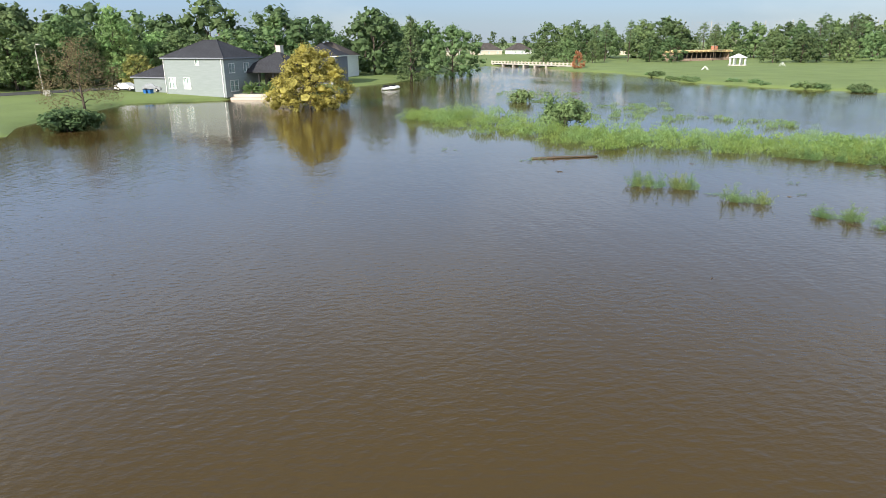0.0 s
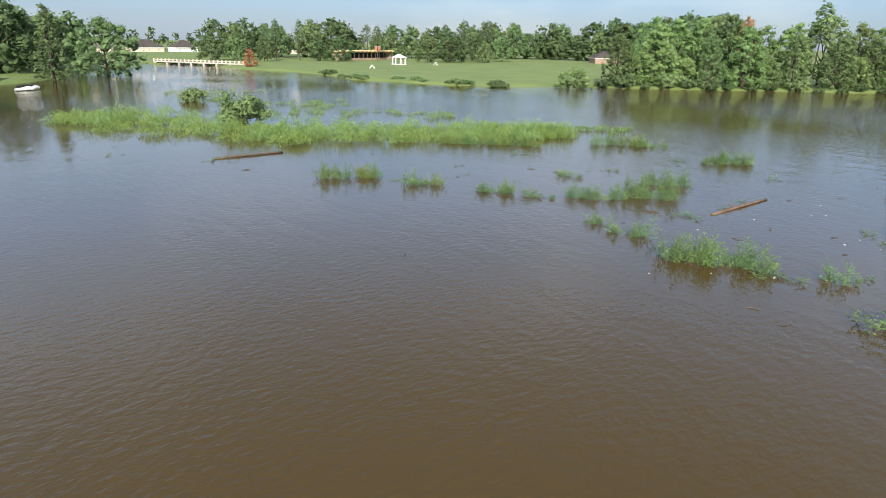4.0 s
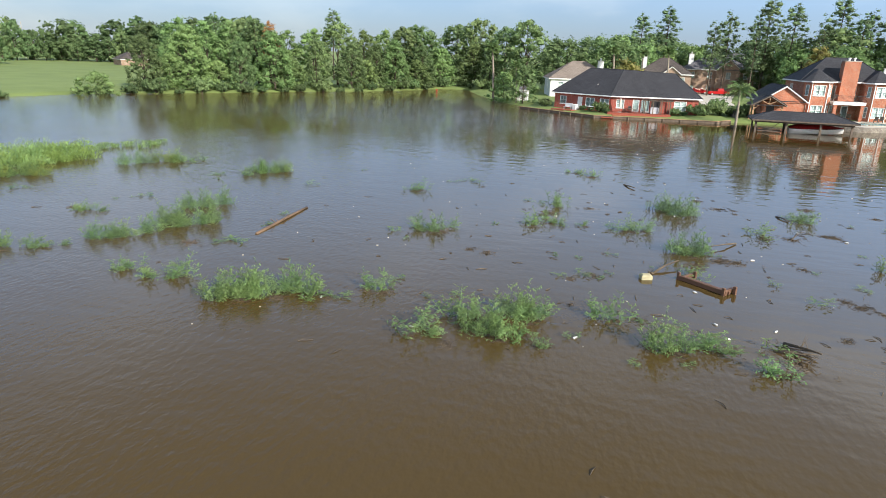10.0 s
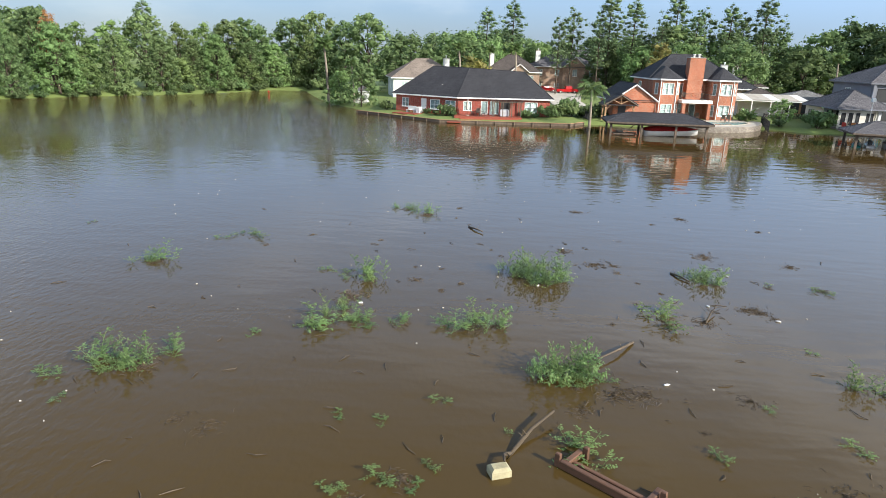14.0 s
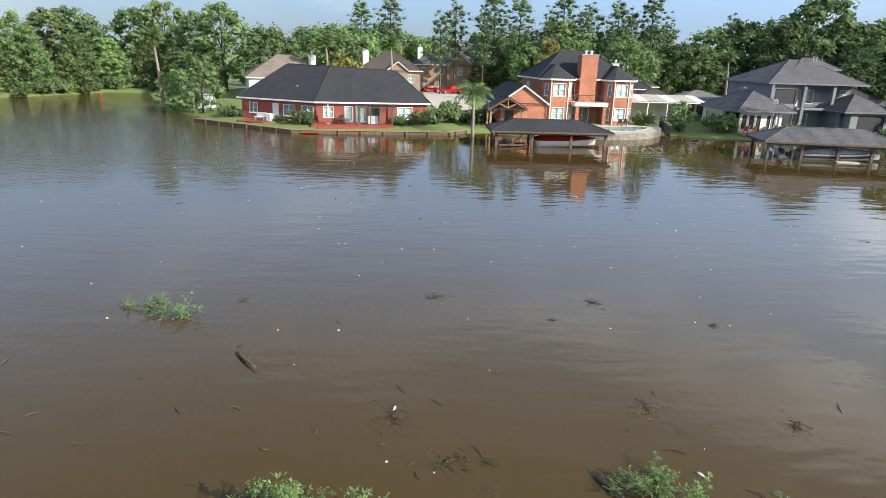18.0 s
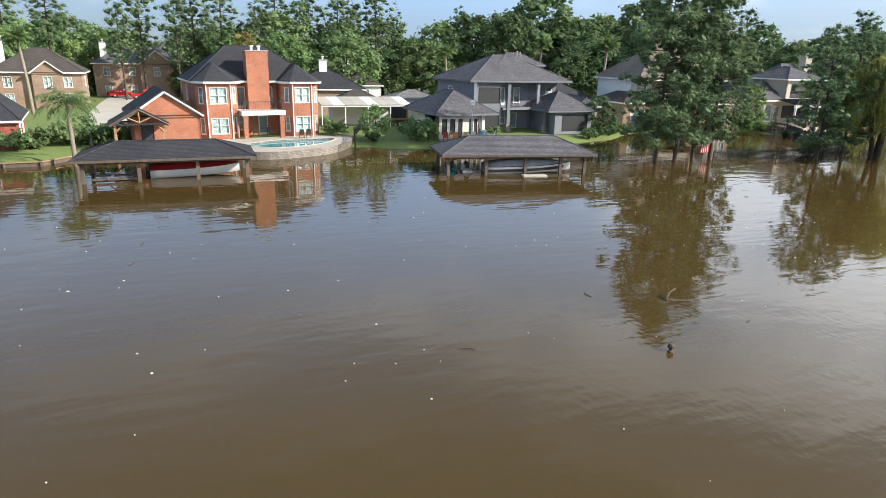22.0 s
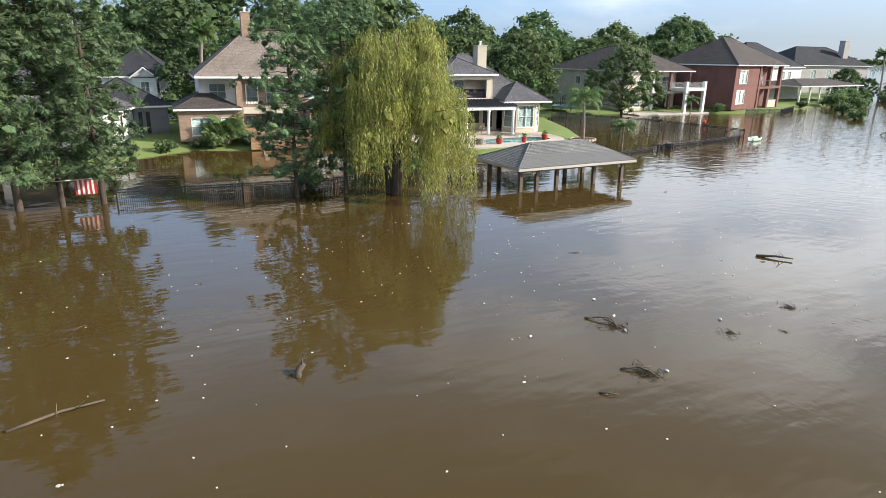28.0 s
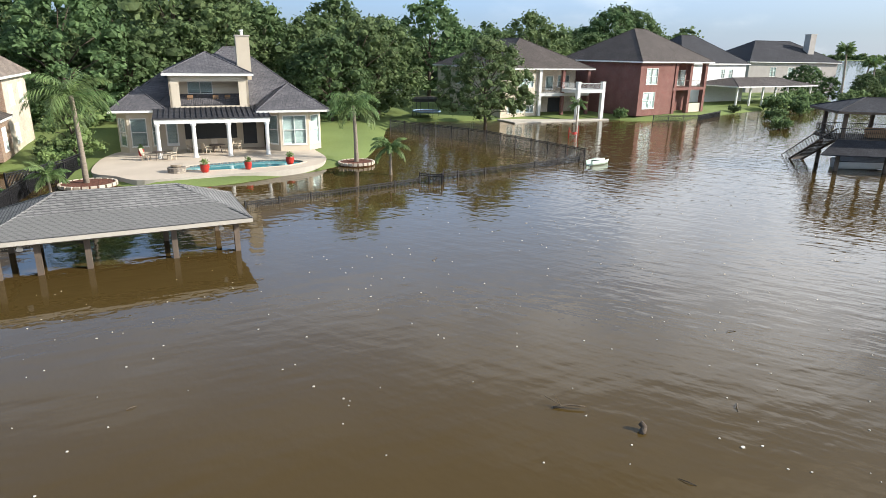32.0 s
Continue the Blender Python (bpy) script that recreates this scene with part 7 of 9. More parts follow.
SPARSE = [make_weed("thin straggling green weed in flood water", 2, 0.3, 1.0), make_weed("thin straggling green weed in flood water", 3, 0.45, 1.0)]
LOOSE = [make_weed("loose green weed clump rising from flood water", 6, 0.5, 1.0), make_weed("loose green weed clump rising from flood water", 7, 0.55, 1.0)]
DENSE = [make_weed("dense green weed clump rising from flood water", 15, 0.6, 1.0), make_weed("dense green weed clump rising from flood water", 17, 0.65, 1.0)]
MATTED = [make_weed("matted yellow-green weed clump in flood water", 16, 0.65, 1.0, WEED_BRIGHT)]
# east, north, width, height, fullness
FAR_WEEDS = [(-56.7, -17.9, 2.1, 0.4, 0), (-50.6, -11.9, 2.4, 0.9, 0), (-46.2, 12.2, 8.4, 1.9, 2), (-42.6, -6.6, 1.0, 0.8, 0), (-40.9, 11.0, 1.9, 1.1, 0),
         (-40.0, 22.8, 4.1, 2.0, 2), (-39.5, -5.8, 3.9, 1.5, 2), (-39.3, 3.2, 1.3, 0.6, 0), (-38.1, 24.7, 2.9, 1.3, 1), (-37.6, 23.4, 2.2, 1.0, 0),
         (-37.1, -3.4, 1.5, 0.9, 0), (-36.2, 1.9, 1.2, 0.6, 0), (-35.0, -2.7, 2.2, 1.3, 2), (-32.3, 11.8, 3.0, 0.8, 0), (-32.1, 20.2, 2.1, 1.0, 0),
         (-32.0, 7.9, 2.4, 0.9, 1), (-31.0, 18.8, 1.4, 0.5, 0), (-30.8, 0.1, 2.3, 1.0, 2), (-29.2, 23.5, 2.6, 1.4, 2)]
RIDGE_WEEDS = [(-28.9, 22.4, 2.5, 1.1, 2), (-28.6, 1.3, 2.9, 0.8, 1), (-26.5, 11.4, 2.3, 1.5, 2), (-26.4, 4.1, 2.8, 1.3, 2), (-24.8, 7.4, 2.9, 2.0, 2),
         (-23.6, 19.4, 1.1, 1.4, 0), (-22.5, 0.2, 1.5, 0.8, 1), (-22.5, 27.6, 1.3, 0.4, 0), (-20.8, 9.1, 1.0, 0.9, 0), (-20.8, 11.0, 1.0, 0.8, 0),
         (-20.6, 5.6, 2.3, 0.9, 0), (-20.0, -0.0, 2.6, 1.3, 1), (-16.0, -0.9, 2.1, 2.0, 2), (-15.9, 21.4, 1.8, 1.0, 1), (-14.8, -0.2, 3.4, 2.1, 2),
         (-14.0, 25.5, 1.5, 0.7, 0), (-13.5, 10.7, 1.0, 1.1, 0), (-13.1, 25.9, 1.0, 0.9, 0), (-12.6, -0.0, 2.3, 1.0, 0)]
BAY_WEEDS = [(-12.4, 9.0, 0.5, 0.2, 0), (-12.2, 11.4, 1.0, 1.4, 1), (-12.2, 25.7, 0.9, 1.2, 0), (-11.4, 11.6, 2.0, 1.1, 2), (-10.9, 1.7, 1.3, 1.6, 1),
         (-10.6, 3.0, 0.8, 0.8, 0), (-8.7, 1.5, 0.4, 0.9, 0), (-8.7, 14.5, 0.8, 0.9, 0), (-8.4, -1.9, 1.2, 1.3, 1), (-7.8, -1.4, 0.9, 1.0, 1),
         (-7.7, 2.2, 0.4, 1.1, 0), (-7.3, 21.0, 1.7, 0.8, 0), (-7.0, -0.6, 1.1, 1.4, 1), (-6.6, 14.8, 1.2, 0.9, 1), (-6.5, 0.3, 1.3, 1.7, 1),
         (-6.4, 20.1, 0.6, 1.1, 0), (-5.7, 15.8, 1.6, 1.0, 2), (-5.6, 20.1, 1.4, 1.4, 1), (-5.6, 33.4, 1.5, 0.5, 1)]
MIDDLE_WEEDS = [(-5.5, -1.1, 1.6, 2.3, 2), (-4.8, 15.3, 0.8, 0.8, 0), (-4.7, 0.6, 1.3, 1.9, 2), (-4.5, 9.4, 0.5, 0.7, 0), (-4.3, 32.2, 1.6, 0.8, 1),
         (-3.9, 6.1, 0.7, 1.0, 0), (-3.7, -1.1, 0.6, 0.7, 1), (-3.7, 15.7, 0.8, 0.6, 1), (-3.4, 9.3, 0.9, 0.6, 0), (-3.0, 6.5, 0.8, 1.0, 0),
         (-2.8, -0.6, 0.6, 0.8, 0), (-2.1, 6.5, 0.6, 0.5, 0), (-1.8, 10.3, 0.6, 0.8, 0), (-1.7, 7.3, 0.5, 0.7, 0), (-1.5, 2.0, 1.5, 1.8, 1),
         (-1.2, 15.6, 1.7, 1.2, 1), (-0.6, 1.8, 1.0, 0.7, 0), (-0.5, -1.4, 0.6, 0.5, 0), (-0.4, 16.0, 1.3, 1.4, 1)]
NEAR_WEEDS = [(0.2, 9.0, 0.3, 0.9, 0), (0.5, -0.2, 1.2, 2.0, 2), (0.5, 17.5, 0.4, 0.5, 0), (0.9, 21.8, 1.7, 1.3, 1), (1.1, -0.9, 0.6, 0.3, 0),
         (1.5, 0.7, 1.0, 1.0, 1), (1.9, 7.8, 1.1, 1.1, 1), (2.0, 11.7, 1.5, 1.8, 2), (2.0, 21.1, 1.9, 1.9, 2), (2.3, 0.6, 1.0, 1.4, 1),
         (3.1, 13.4, 1.1, 0.6, 0), (3.4, 11.4, 0.8, 0.5, 0), (3.9, -0.6, 1.0, 0.9, 1), (3.9, 1.1, 0.7, 2.1, 0), (5.5, 7.6, 0.6, 1.0, 0),
         (6.1, 17.5, 1.1, 1.3, 1), (6.6, 16.6, 1.2, 1.9, 0), (6.9, 6.0, 0.9, 1.3, 0), (7.8, 10.6, 0.6, 0.4, 0)]
LAST_WEEDS = [(9.1, 9.1, 0.9, 1.0, 0), (9.1, 22.3, 1.4, 1.1, 1), (9.4, 21.7, 1.5, 1.3, 1), (10.9, 14.8, 0.6, 0.4, 0), (11.3, 12.2, 1.3, 1.5, 1),
         (12.1, 21.3, 0.6, 0.4, 0), (14.1, 21.0, 1.0, 0.7, 0)]
for x, y, w, h, full in FAR_WEEDS + RIDGE_WEEDS + BAY_WEEDS + MIDDLE_WEEDS + NEAR_WEEDS + LAST_WEEDS:
    n = max(1, int(round(w / (0.8 if full else 1.0)))) + (1 if full == 2 else 0)
    away = math.atan2(y + 25, x) - math.pi / 2
    for i in range(n):
        kinds = (SPARSE, LOOSE, MATTED + DENSE if x < -28 else DENSE if h > 1.2 else DENSE + LOOSE)[full]
        f = ((i + 0.5) / n - 0.5) * w * (1.15 if full == 2 else 0.9)
        s = min(1.3, max(0.4, 0.9 * h * rng.uniform(0.6, 1.2)))
        put(kinds[int(rng.integers(len(kinds)))], x + f * math.cos(away), y + f * math.sin(away) + rng.normal(0, 0.3), s, z=-0.03, wide=min(1.7, max(0.7, 1.25 * w / n / s)))

# the long weed island, and matted strands behind it
ISLAND_FRONT = [(-83.1, -21.2), (-71.6, -16.3), (-64.2, -10.2), (-56.8, -6.6), (-53.7, -2.5), (-50.4, 5.9), (-47.4, 13.7), (-46.6, 18.0), (-46, 22)]
ISLAND_BACK = [(-88, -17), (-88, -9), (-78, -4.6), (-72, 0.2), (-65.8, 4.1), (-62, 11), (-59, 16.7), (-56, 21.1), (-50, 25)]


def island_points(n, near=0.0, far=1.0):
    f, k = rng.uniform(0, 1, n) * (len(ISLAND_FRONT) - 1.001), rng.uniform(near, far, n)
    i = f.astype(int)
    t = (f - i)[:, None]
    a, b = np.array(ISLAND_FRONT), np.array(ISLAND_BACK)
    fr, bk = a[i] + (a[i + 1] - a[i]) * t, b[i] + (b[i + 1] - b[i]) * t
    return fr + (bk - fr) * k[:, None] + rng.normal(0, 0.4, (n, 2))


def tufts(name, label, centres, wide, tall, per, leaf, material):
    """Crowded tufts of upright shoots, each a dome of small leaves of its own height."""
    q = []
    for x, y in centres:
        r, h = wide * rng.uniform(0.5, 1.3), tall * rng.uniform(0.35, 1.0)
        n = int(per * (0.4 + r * h / wide / tall))
        a, k = rng.uniform(0, 6.283, n), np.sqrt(rng.uniform(0, 1, n))
        z = h * (1 - 0.8 * k * k) * rng.uniform(0.15, 1.0, n) ** 0.6
        c = np.stack([x + np.cos(a) * k * r, y + np.sin(a) * k * r, z], 1)
        rise = np.stack([np.cos(a) * 0.5, np.sin(a) * 0.5, np.full(n, 1.0)], 1) + rng.normal(0, 0.4, (n, 3))
        rise *= leaf * rng.uniform(0.7, 1.4, (n, 1)) / np.linalg.norm(rise, axis=1)[:, None]
        w = np.cross(rise, rng.normal(size=(n, 3)))
        w *= leaf * 0.3 / (np.linalg.norm(w, axis=1)[:, None] + 1e-9)
        q.append(np.stack([c - rise, c - w, c + rise, c + w], 1))
    single(name, Geo().quads(np.concatenate(q)), material, label, "weeds", kind="stuff")


tufts("weed_island", "long island of yellow-green tangled weeds in flood water", island_points(230, 0.0, 0.7), 1.25, 1.35, 130, 0.12, WEED_BRIGHT)
tufts("weed_island", "taller mid-green weeds along the island's crest", island_points(150, 0.05, 0.95), 1.2, 1.75, 130, 0.12, WEED)
STRANDS = [(-118, -0.6, 5), (-113, 6, 4), (-118, 11, 5), (-95, 8, 4), (-87, 10.7, 4), (-80, 8, 3), (-76.6, 13.1, 2.6), (-72.8, 18.3, 3), (-90, 15, 4), (-68, 20, 3), (-104, 3, 4), (-50, 28, 3), (-47, 30, 3)]
strand_spots = [(x + rng.normal(0, 0.5) * r, y + rng.normal(0, 0.6) * r) for x, y, r in STRANDS for _ in range(8)]
tufts("weed_strands", "sparse strands of green weed lying on the water", strand_spots, 0.8, 0.7, 60, 0.12, WEED)


# floating debris
def litter():
    g = Geo()
    n = 1150
    x, y = rng.uniform(-20, 165, n), rng.uniform(-5, 70, n)
    x[600:], y[600:] = rng.uniform(50, 160, n - 600), rng.uniform(36, 62, n - 600)
    for a, b in zip(x, y):
        s = rng.uniform(0.016, 0.046) * (1.6 if rng.uniform() < 0.1 else 1)
        k = int(rng.integers(5, 8))
        ph = rng.uniform(0, 6)
        ring = [(a + math.cos(ph + 6.283 * i / k) * s * rng.uniform(0.6, 1.2), b + math.sin(ph + 6.283 * i / k) * s * rng.uniform(0.5, 1.0)) for i in range(k)]
        g.prism(ring, -0.01, 0.02)
    single("foam_flecks", g, mat("dull_foam", (0.62, 0.58, 0.5), (0.4, 0.36, 0.29), rough=0.8, bump=0), "scattered pale flecks of foam and litter on the water", "litter", kind="stuff")
    g = Geo()
    for i in range(260):
        if i < 150:
            a, b = rng.normal(1, 9), rng.normal(11, 9)
        else:
            a, b = rng.uniform(-60, 150), rng.uniform(-12, 62)
        ang, ln = rng.uniform(0, 3.14), rng.uniform(0.15, 0.6)
        dx, dy = math.cos(ang) * ln / 2, math.sin(ang) * ln / 2
        g.tube([(a - dx, b - dy, 0.01), (a + rng.normal(0, 0.05), b + rng.normal(0, 0.05), 0.04), (a + dx, b + dy, 0.015)], [0.012, 0.016, 0.008], 4)
    single("drift_twigs", g, DEAD, "thin dark twigs drifting on the flood", "twigs", kind="stuff")


litter()


def make_mat(label, r=0.7, n=60):
    t = thing("drift_mat", label, "debris", group="mats of drift")
    g = Geo()
    for i in range(n):
        a, d, ang = rng.uniform(0, 6.28), r * abs(rng.normal(0, 0.5)), rng.uniform(0, 3.14)
        x, y, ln = math.cos(a) * d, math.sin(a) * d * 0.7, rng.uniform(0.06, 0.32)
        dx, dy = math.cos(ang) * ln / 2, math.sin(ang) * ln / 2
        g.tube([(x - dx, y - dy, 0.0), (x, y, rng.uniform(0.01, 0.06)), (x + dx, y + dy, 0.0)], [0.005, 0.009, 0.004], 3, False)
    tagged(part("tangle", g, DEAD, t), kind="stuff")
    return t


MATS = [make_mat("dark tangled mat of drifting reeds and twigs", 0.7, 80), make_mat("dark tangled mat of drifting reeds and twigs", 0.9, 110)]
CALM_MATS = [(-6.0, 17.9, 1.4), (-6.1, 17.2, 1.0), (-2.3, 19.0, 0.7), (-1.5, 19.9, 0.7), (3.5, 25.4, 0.9), (4.8, 23.4, 1.0), (5.7, 23.3, 0.8), (5.7, 22.3, 0.5),
        (6.3, 21.0, 0.5), (10.7, 25.4, 1.1), (14.4, 24.4, 0.7), (14.3, 21.1, 1.2), (10.0, 18.4, 0.8), (10.5, 18.1, 1.0), (10.8, 17.6, 0.7), (7.9, 16.9, 0.9),
        (-3.7, 21.9, 0.5), (7.0, 19.8, 0.5), (-1.4, 29.9, 0.5), (5.4, 34.1, 0.8), (11.7, 33.4, 0.8), (9.6, 31.7, 0.6), (15.6, 31.0, 0.8), (12.0, 21.1, 0.7),
        (4.3, 16.3, 0.6), (-2.1, 34.0, 0.8), (2.8, 18.7, 0.3), (5.7, 18.5, 0.3), (-9.8, 26.4, 0.7), (-11.6, 24.2, 0.7)]
WEED_MATS = [(-8.7, 8.5, 1.1), (-7.8, 8.2, 0.8), (-2.4, 6.6, 1.3), (-3.4, 5.8, 0.9), (3.4, 11.1, 1.2), (4.3, 11.1, 1.1), (2.3, 10.0, 0.8), (6.8, 2.6, 1.0),
        (-12.5, -0.0, 1.0), (-11.4, 1.4, 0.7), (-3.8, -1.5, 0.8), (-6.8, -2.4, 0.9), (-6.4, -0.7, 0.7), (4.7, 0.0, 1.1), (7.3, 11.1, 0.7), (6.4, 16.5, 0.9),
        (10.4, 18.3, 0.9), (-3.5, 20.1, 0.7), (8.4, 6.5, 1.0), (9.0, 5.9, 0.8), (7.9, 7.0, 0.8), (5.4, 9.3, 0.5), (-3.1, 2.7, 0.7), (-0.4, 2.0, 0.6),
        (58.4, 38.1, 1.2), (49.0, 38.2, 0.6), (48.5, 38.6, 0.4), (91.5, 43.0, 0.6), (89.3, 39.4, 0.6), (96.7, 39.0, 0.6), (89.7, 39.6, 0.5),
        (118.1, 39.4, 0.7), (114.1, 38.1, 1.1), (112.6, 38.8, 0.7), (111.7, 40.2, 0.4), (-45.6, -11.0, 1.0), (-41.0, -6.0, 0.9), (-33.4, 8.0, 1.1),
        (-22.4, 4.4, 1.0)]
BASE_MATS = [(x + 0.3, y - 0.4, 0.55 * min(w, 2.2)) for x, y, w, h, full in RIDGE_WEEDS + BAY_WEEDS + MIDDLE_WEEDS + NEAR_WEEDS + LAST_WEEDS if full and x > -17]
for x, y, s in CALM_MATS + WEED_MATS + BASE_MATS:
    put(MATS[int(rng.integers(2))], x, y, s * 0.8, z=0.0)


def log(name, label, a, b, r0, r1, material=None, knots=2):
    g = Geo()
    p, q = Vector(a), Vector(b)
    mid = (p + q) / 2 + Vector((rng.normal(0, 0.06), rng.normal(0, 0.06), 0.05))
    g.tube([p, p.lerp(mid, 0.5), mid, mid.lerp(q, 0.5), q], [r0, r0 * 0.95, (r0 + r1) / 2, r1 * 1.1, r1], 7)
    for i in range(knots):
        s = p.lerp(q, rng.uniform(0.25, 0.85))
        g.tube([s, s + Vector((rng.normal(0, 0.22), rng.normal(0, 0.22), rng.uniform(0.1, 0.4)))], [r1 * 0.5, r1 * 0.2], 5)
    single(name, g, material or DEAD, label, "driftwood", smooth=True)


log("drift_log", "long brown broken reed bundle afloat", (-20.16, 7.0, 0.0), (-20.5, 13.3, 0.04), 0.085, 0.06, mat("wet_brown_reed", (0.2, 0.125, 0.075), (0.1, 0.065, 0.045), rough=0.85, scale=3, fine=20), 5)
log("drift_log", "long thin dark pole lying along the weeds", (-51.2, -11.7, 0.02), (-51.4, -6.0, 0.06), 0.1, 0.07)
log("drift_branch", "forked dark branch half afloat", (0.2, 7.9, 0.02), (1.4, 9.5, 0.3), 0.06, 0.035)
log("drift_branch", "forked dark branch half afloat", (0.2, 7.9, 0.0), (0.0, 7.2, 0.25), 0.055, 0.03)
log("drift_branch", "dark snagged branch among the weeds", (4.7, 14.7, 0.05), (3.2, 13.0, 0.2), 0.05, 0.025)
log("drift_branch", "dark crooked branch in the weeds", (4.5, 1.6, 0.02), (5.3, 0.2, 0.4), 0.06, 0.03, knots=6)
log("drift_branch", "dark crooked branch in the weeds", (7.9, 16.8, 0.02), (8.7, 18.1, 0.2), 0.04, 0.02, knots=5)
log("drift_branch", "thin dark stick afloat", (8.2, 22.6, 0.02), (8.7, 21.4, 0.06), 0.05, 0.03)
log("drift_branch", "dark branch floating in open water", (90.8, 43.6, 0.02), (91.6, 42.8, 0.15), 0.04, 0.025)
log("drift_branch", "dark branch floating in open water", (88.9, 39.8, 0.02), (89.8, 39.3, 0.12), 0.045, 0.025)
log("drift_branch", "dark stick floating in open water", (87.2, 39.0, 0.02), (87.6, 38.6, 0.05), 0.035, 0.02)
log("drift_branch", "thin dark pole floating in open water", (104.5, 45.5, 0.03), (105.5, 44.1, 0.12), 0.08, 0.04, knots=3)


def tangle(x, y, turn, r, branches, twigs):
    """A snag of bare branches with a mat of twigs caught round it."""
    t = thing("drift_snag", "snag of dark bare branches with twigs adrift", "debris", (x, y, 0), turn, "snags of drift")
    for i in range(branches):
        a, ln = rng.uniform(-0.7, 0.7), r * rng.uniform(0.7, 1.25)
        dx, dy, z = math.cos(a) * ln, math.sin(a) * ln, rng.uniform(0.03, 0.3)
        ox, oy = rng.normal(0, 0.16) * r, rng.normal(0, 0.2) * r
        part("branch", Geo().tube([(ox - dx * 0.6, oy - dy * 0.6, -0.04), (ox, oy, z * 0.5 + rng.uniform(0, 0.05)), (ox + dx * 0.35, oy + dy * 0.3, z * 0.8), (ox + dx * 0.7, oy + dy * 0.8, z)], [0.035, 0.03, 0.022, 0.01], 6), DEAD, t, smooth=True)
    g = Geo()
    for i in range(twigs):
        a, d, ang = rng.uniform(0, 6.28), r * abs(rng.normal(0, 0.55)), rng.uniform(0, 3.14)
        px, py, ln = math.cos(a) * d, math.sin(a) * d * 0.8, rng.uniform(0.06, 0.4)
        dx, dy = math.cos(ang) * ln / 2, math.sin(ang) * ln / 2
        g.tube([(px - dx, py - dy, 0.0), (px + rng.normal(0, 0.04), py + rng.normal(0, 0.04), rng.uniform(0.01, 0.1)), (px + dx, py + dy, 0.0)], [0.006, 0.01, 0.004], 3, False)
    tagged(part("twig", g, DEAD, t), kind="stuff")


tangle(58.4, 37.2, 30, 0.8, 4, 110)
tangle(91.3, 42.4, 120, 0.55, 3, 90)
tangle(89.5, 39.1, 150, 0.5, 2, 90)
tangle(94.7, 39.9, 20, 0.4, 0, 30)
tangle(99.2, 40.4, 60, 0.45, 0, 40)
tangle(4.6, 0.8, -50, 0.9, 5, 90)
tangle(113.5, 38.3, 40, 0.6, 1, 60)
for i, (x, y) in enumerate(((91.9, 43.2), (91.3, 41.9), (90.2, 38.9), (92.6, 44.9), (87.9, 43.3), (95.5, 41.0))):
    g = Geo().tube([(0, 0, 0.02), (0.03, 0, 0.025), (0.12, 0, 0.03), (0.16, 0, 0.02)], [0.02, 0.05, 0.045, 0.015], 8)
    single("foam_scrap", g, HULL_WHITE, "white scrap of foam caught in the drift", "foam scrap", (x, y, 0), i * 53, "scraps of foam", smooth=True)
log("drift_branch", "thin dark stick in open water", (59.8, 40.1, 0.02), (61.0, 39.9, 0.05), 0.04, 0.02)
log("drift_branch", "forked twig in open water", (40.7, 43.2, 0.02), (41.6, 43.6, 0.3), 0.05, 0.03)
log("stump", "short black stump bobbing upright", (37.2, 39.2, -0.1), (37.3, 39.3, 0.25), 0.13, 0.11, BARK, 0)
log("stump", "short black stump bobbing upright", (79.4, 44.4, -0.05), (79.7, 44.7, 0.25), 0.12, 0.1, BARK, 1)
log("drift_branch", "curved dark branch tip in shallow flood", (-1.4, 29.4, 0.0), (-0.6, 28.2, 0.1), 0.06, 0.03)
log("drift_branch", "thin dark branch adrift", (71.6, 45.2, 0.02), (74.0, 45.6, 0.1), 0.05, 0.03)
log("drift_branch", "small dark twig adrift", (118.6, 44.4, 0.02), (119.4, 43.9, 0.1), 0.04, 0.02)
log("stump", "small black stub of wood adrift", (120.0, 42.2, -0.05), (120.1, 42.4, 0.2), 0.1, 0.08, BARK, 0)


DOCK_WOOD = mat("soaked_red_brown_timber", (0.15, 0.075, 0.042), (0.08, 0.042, 0.027), rough=0.6, scale=3, fine=25, stretch=(0.3, 1, 1))


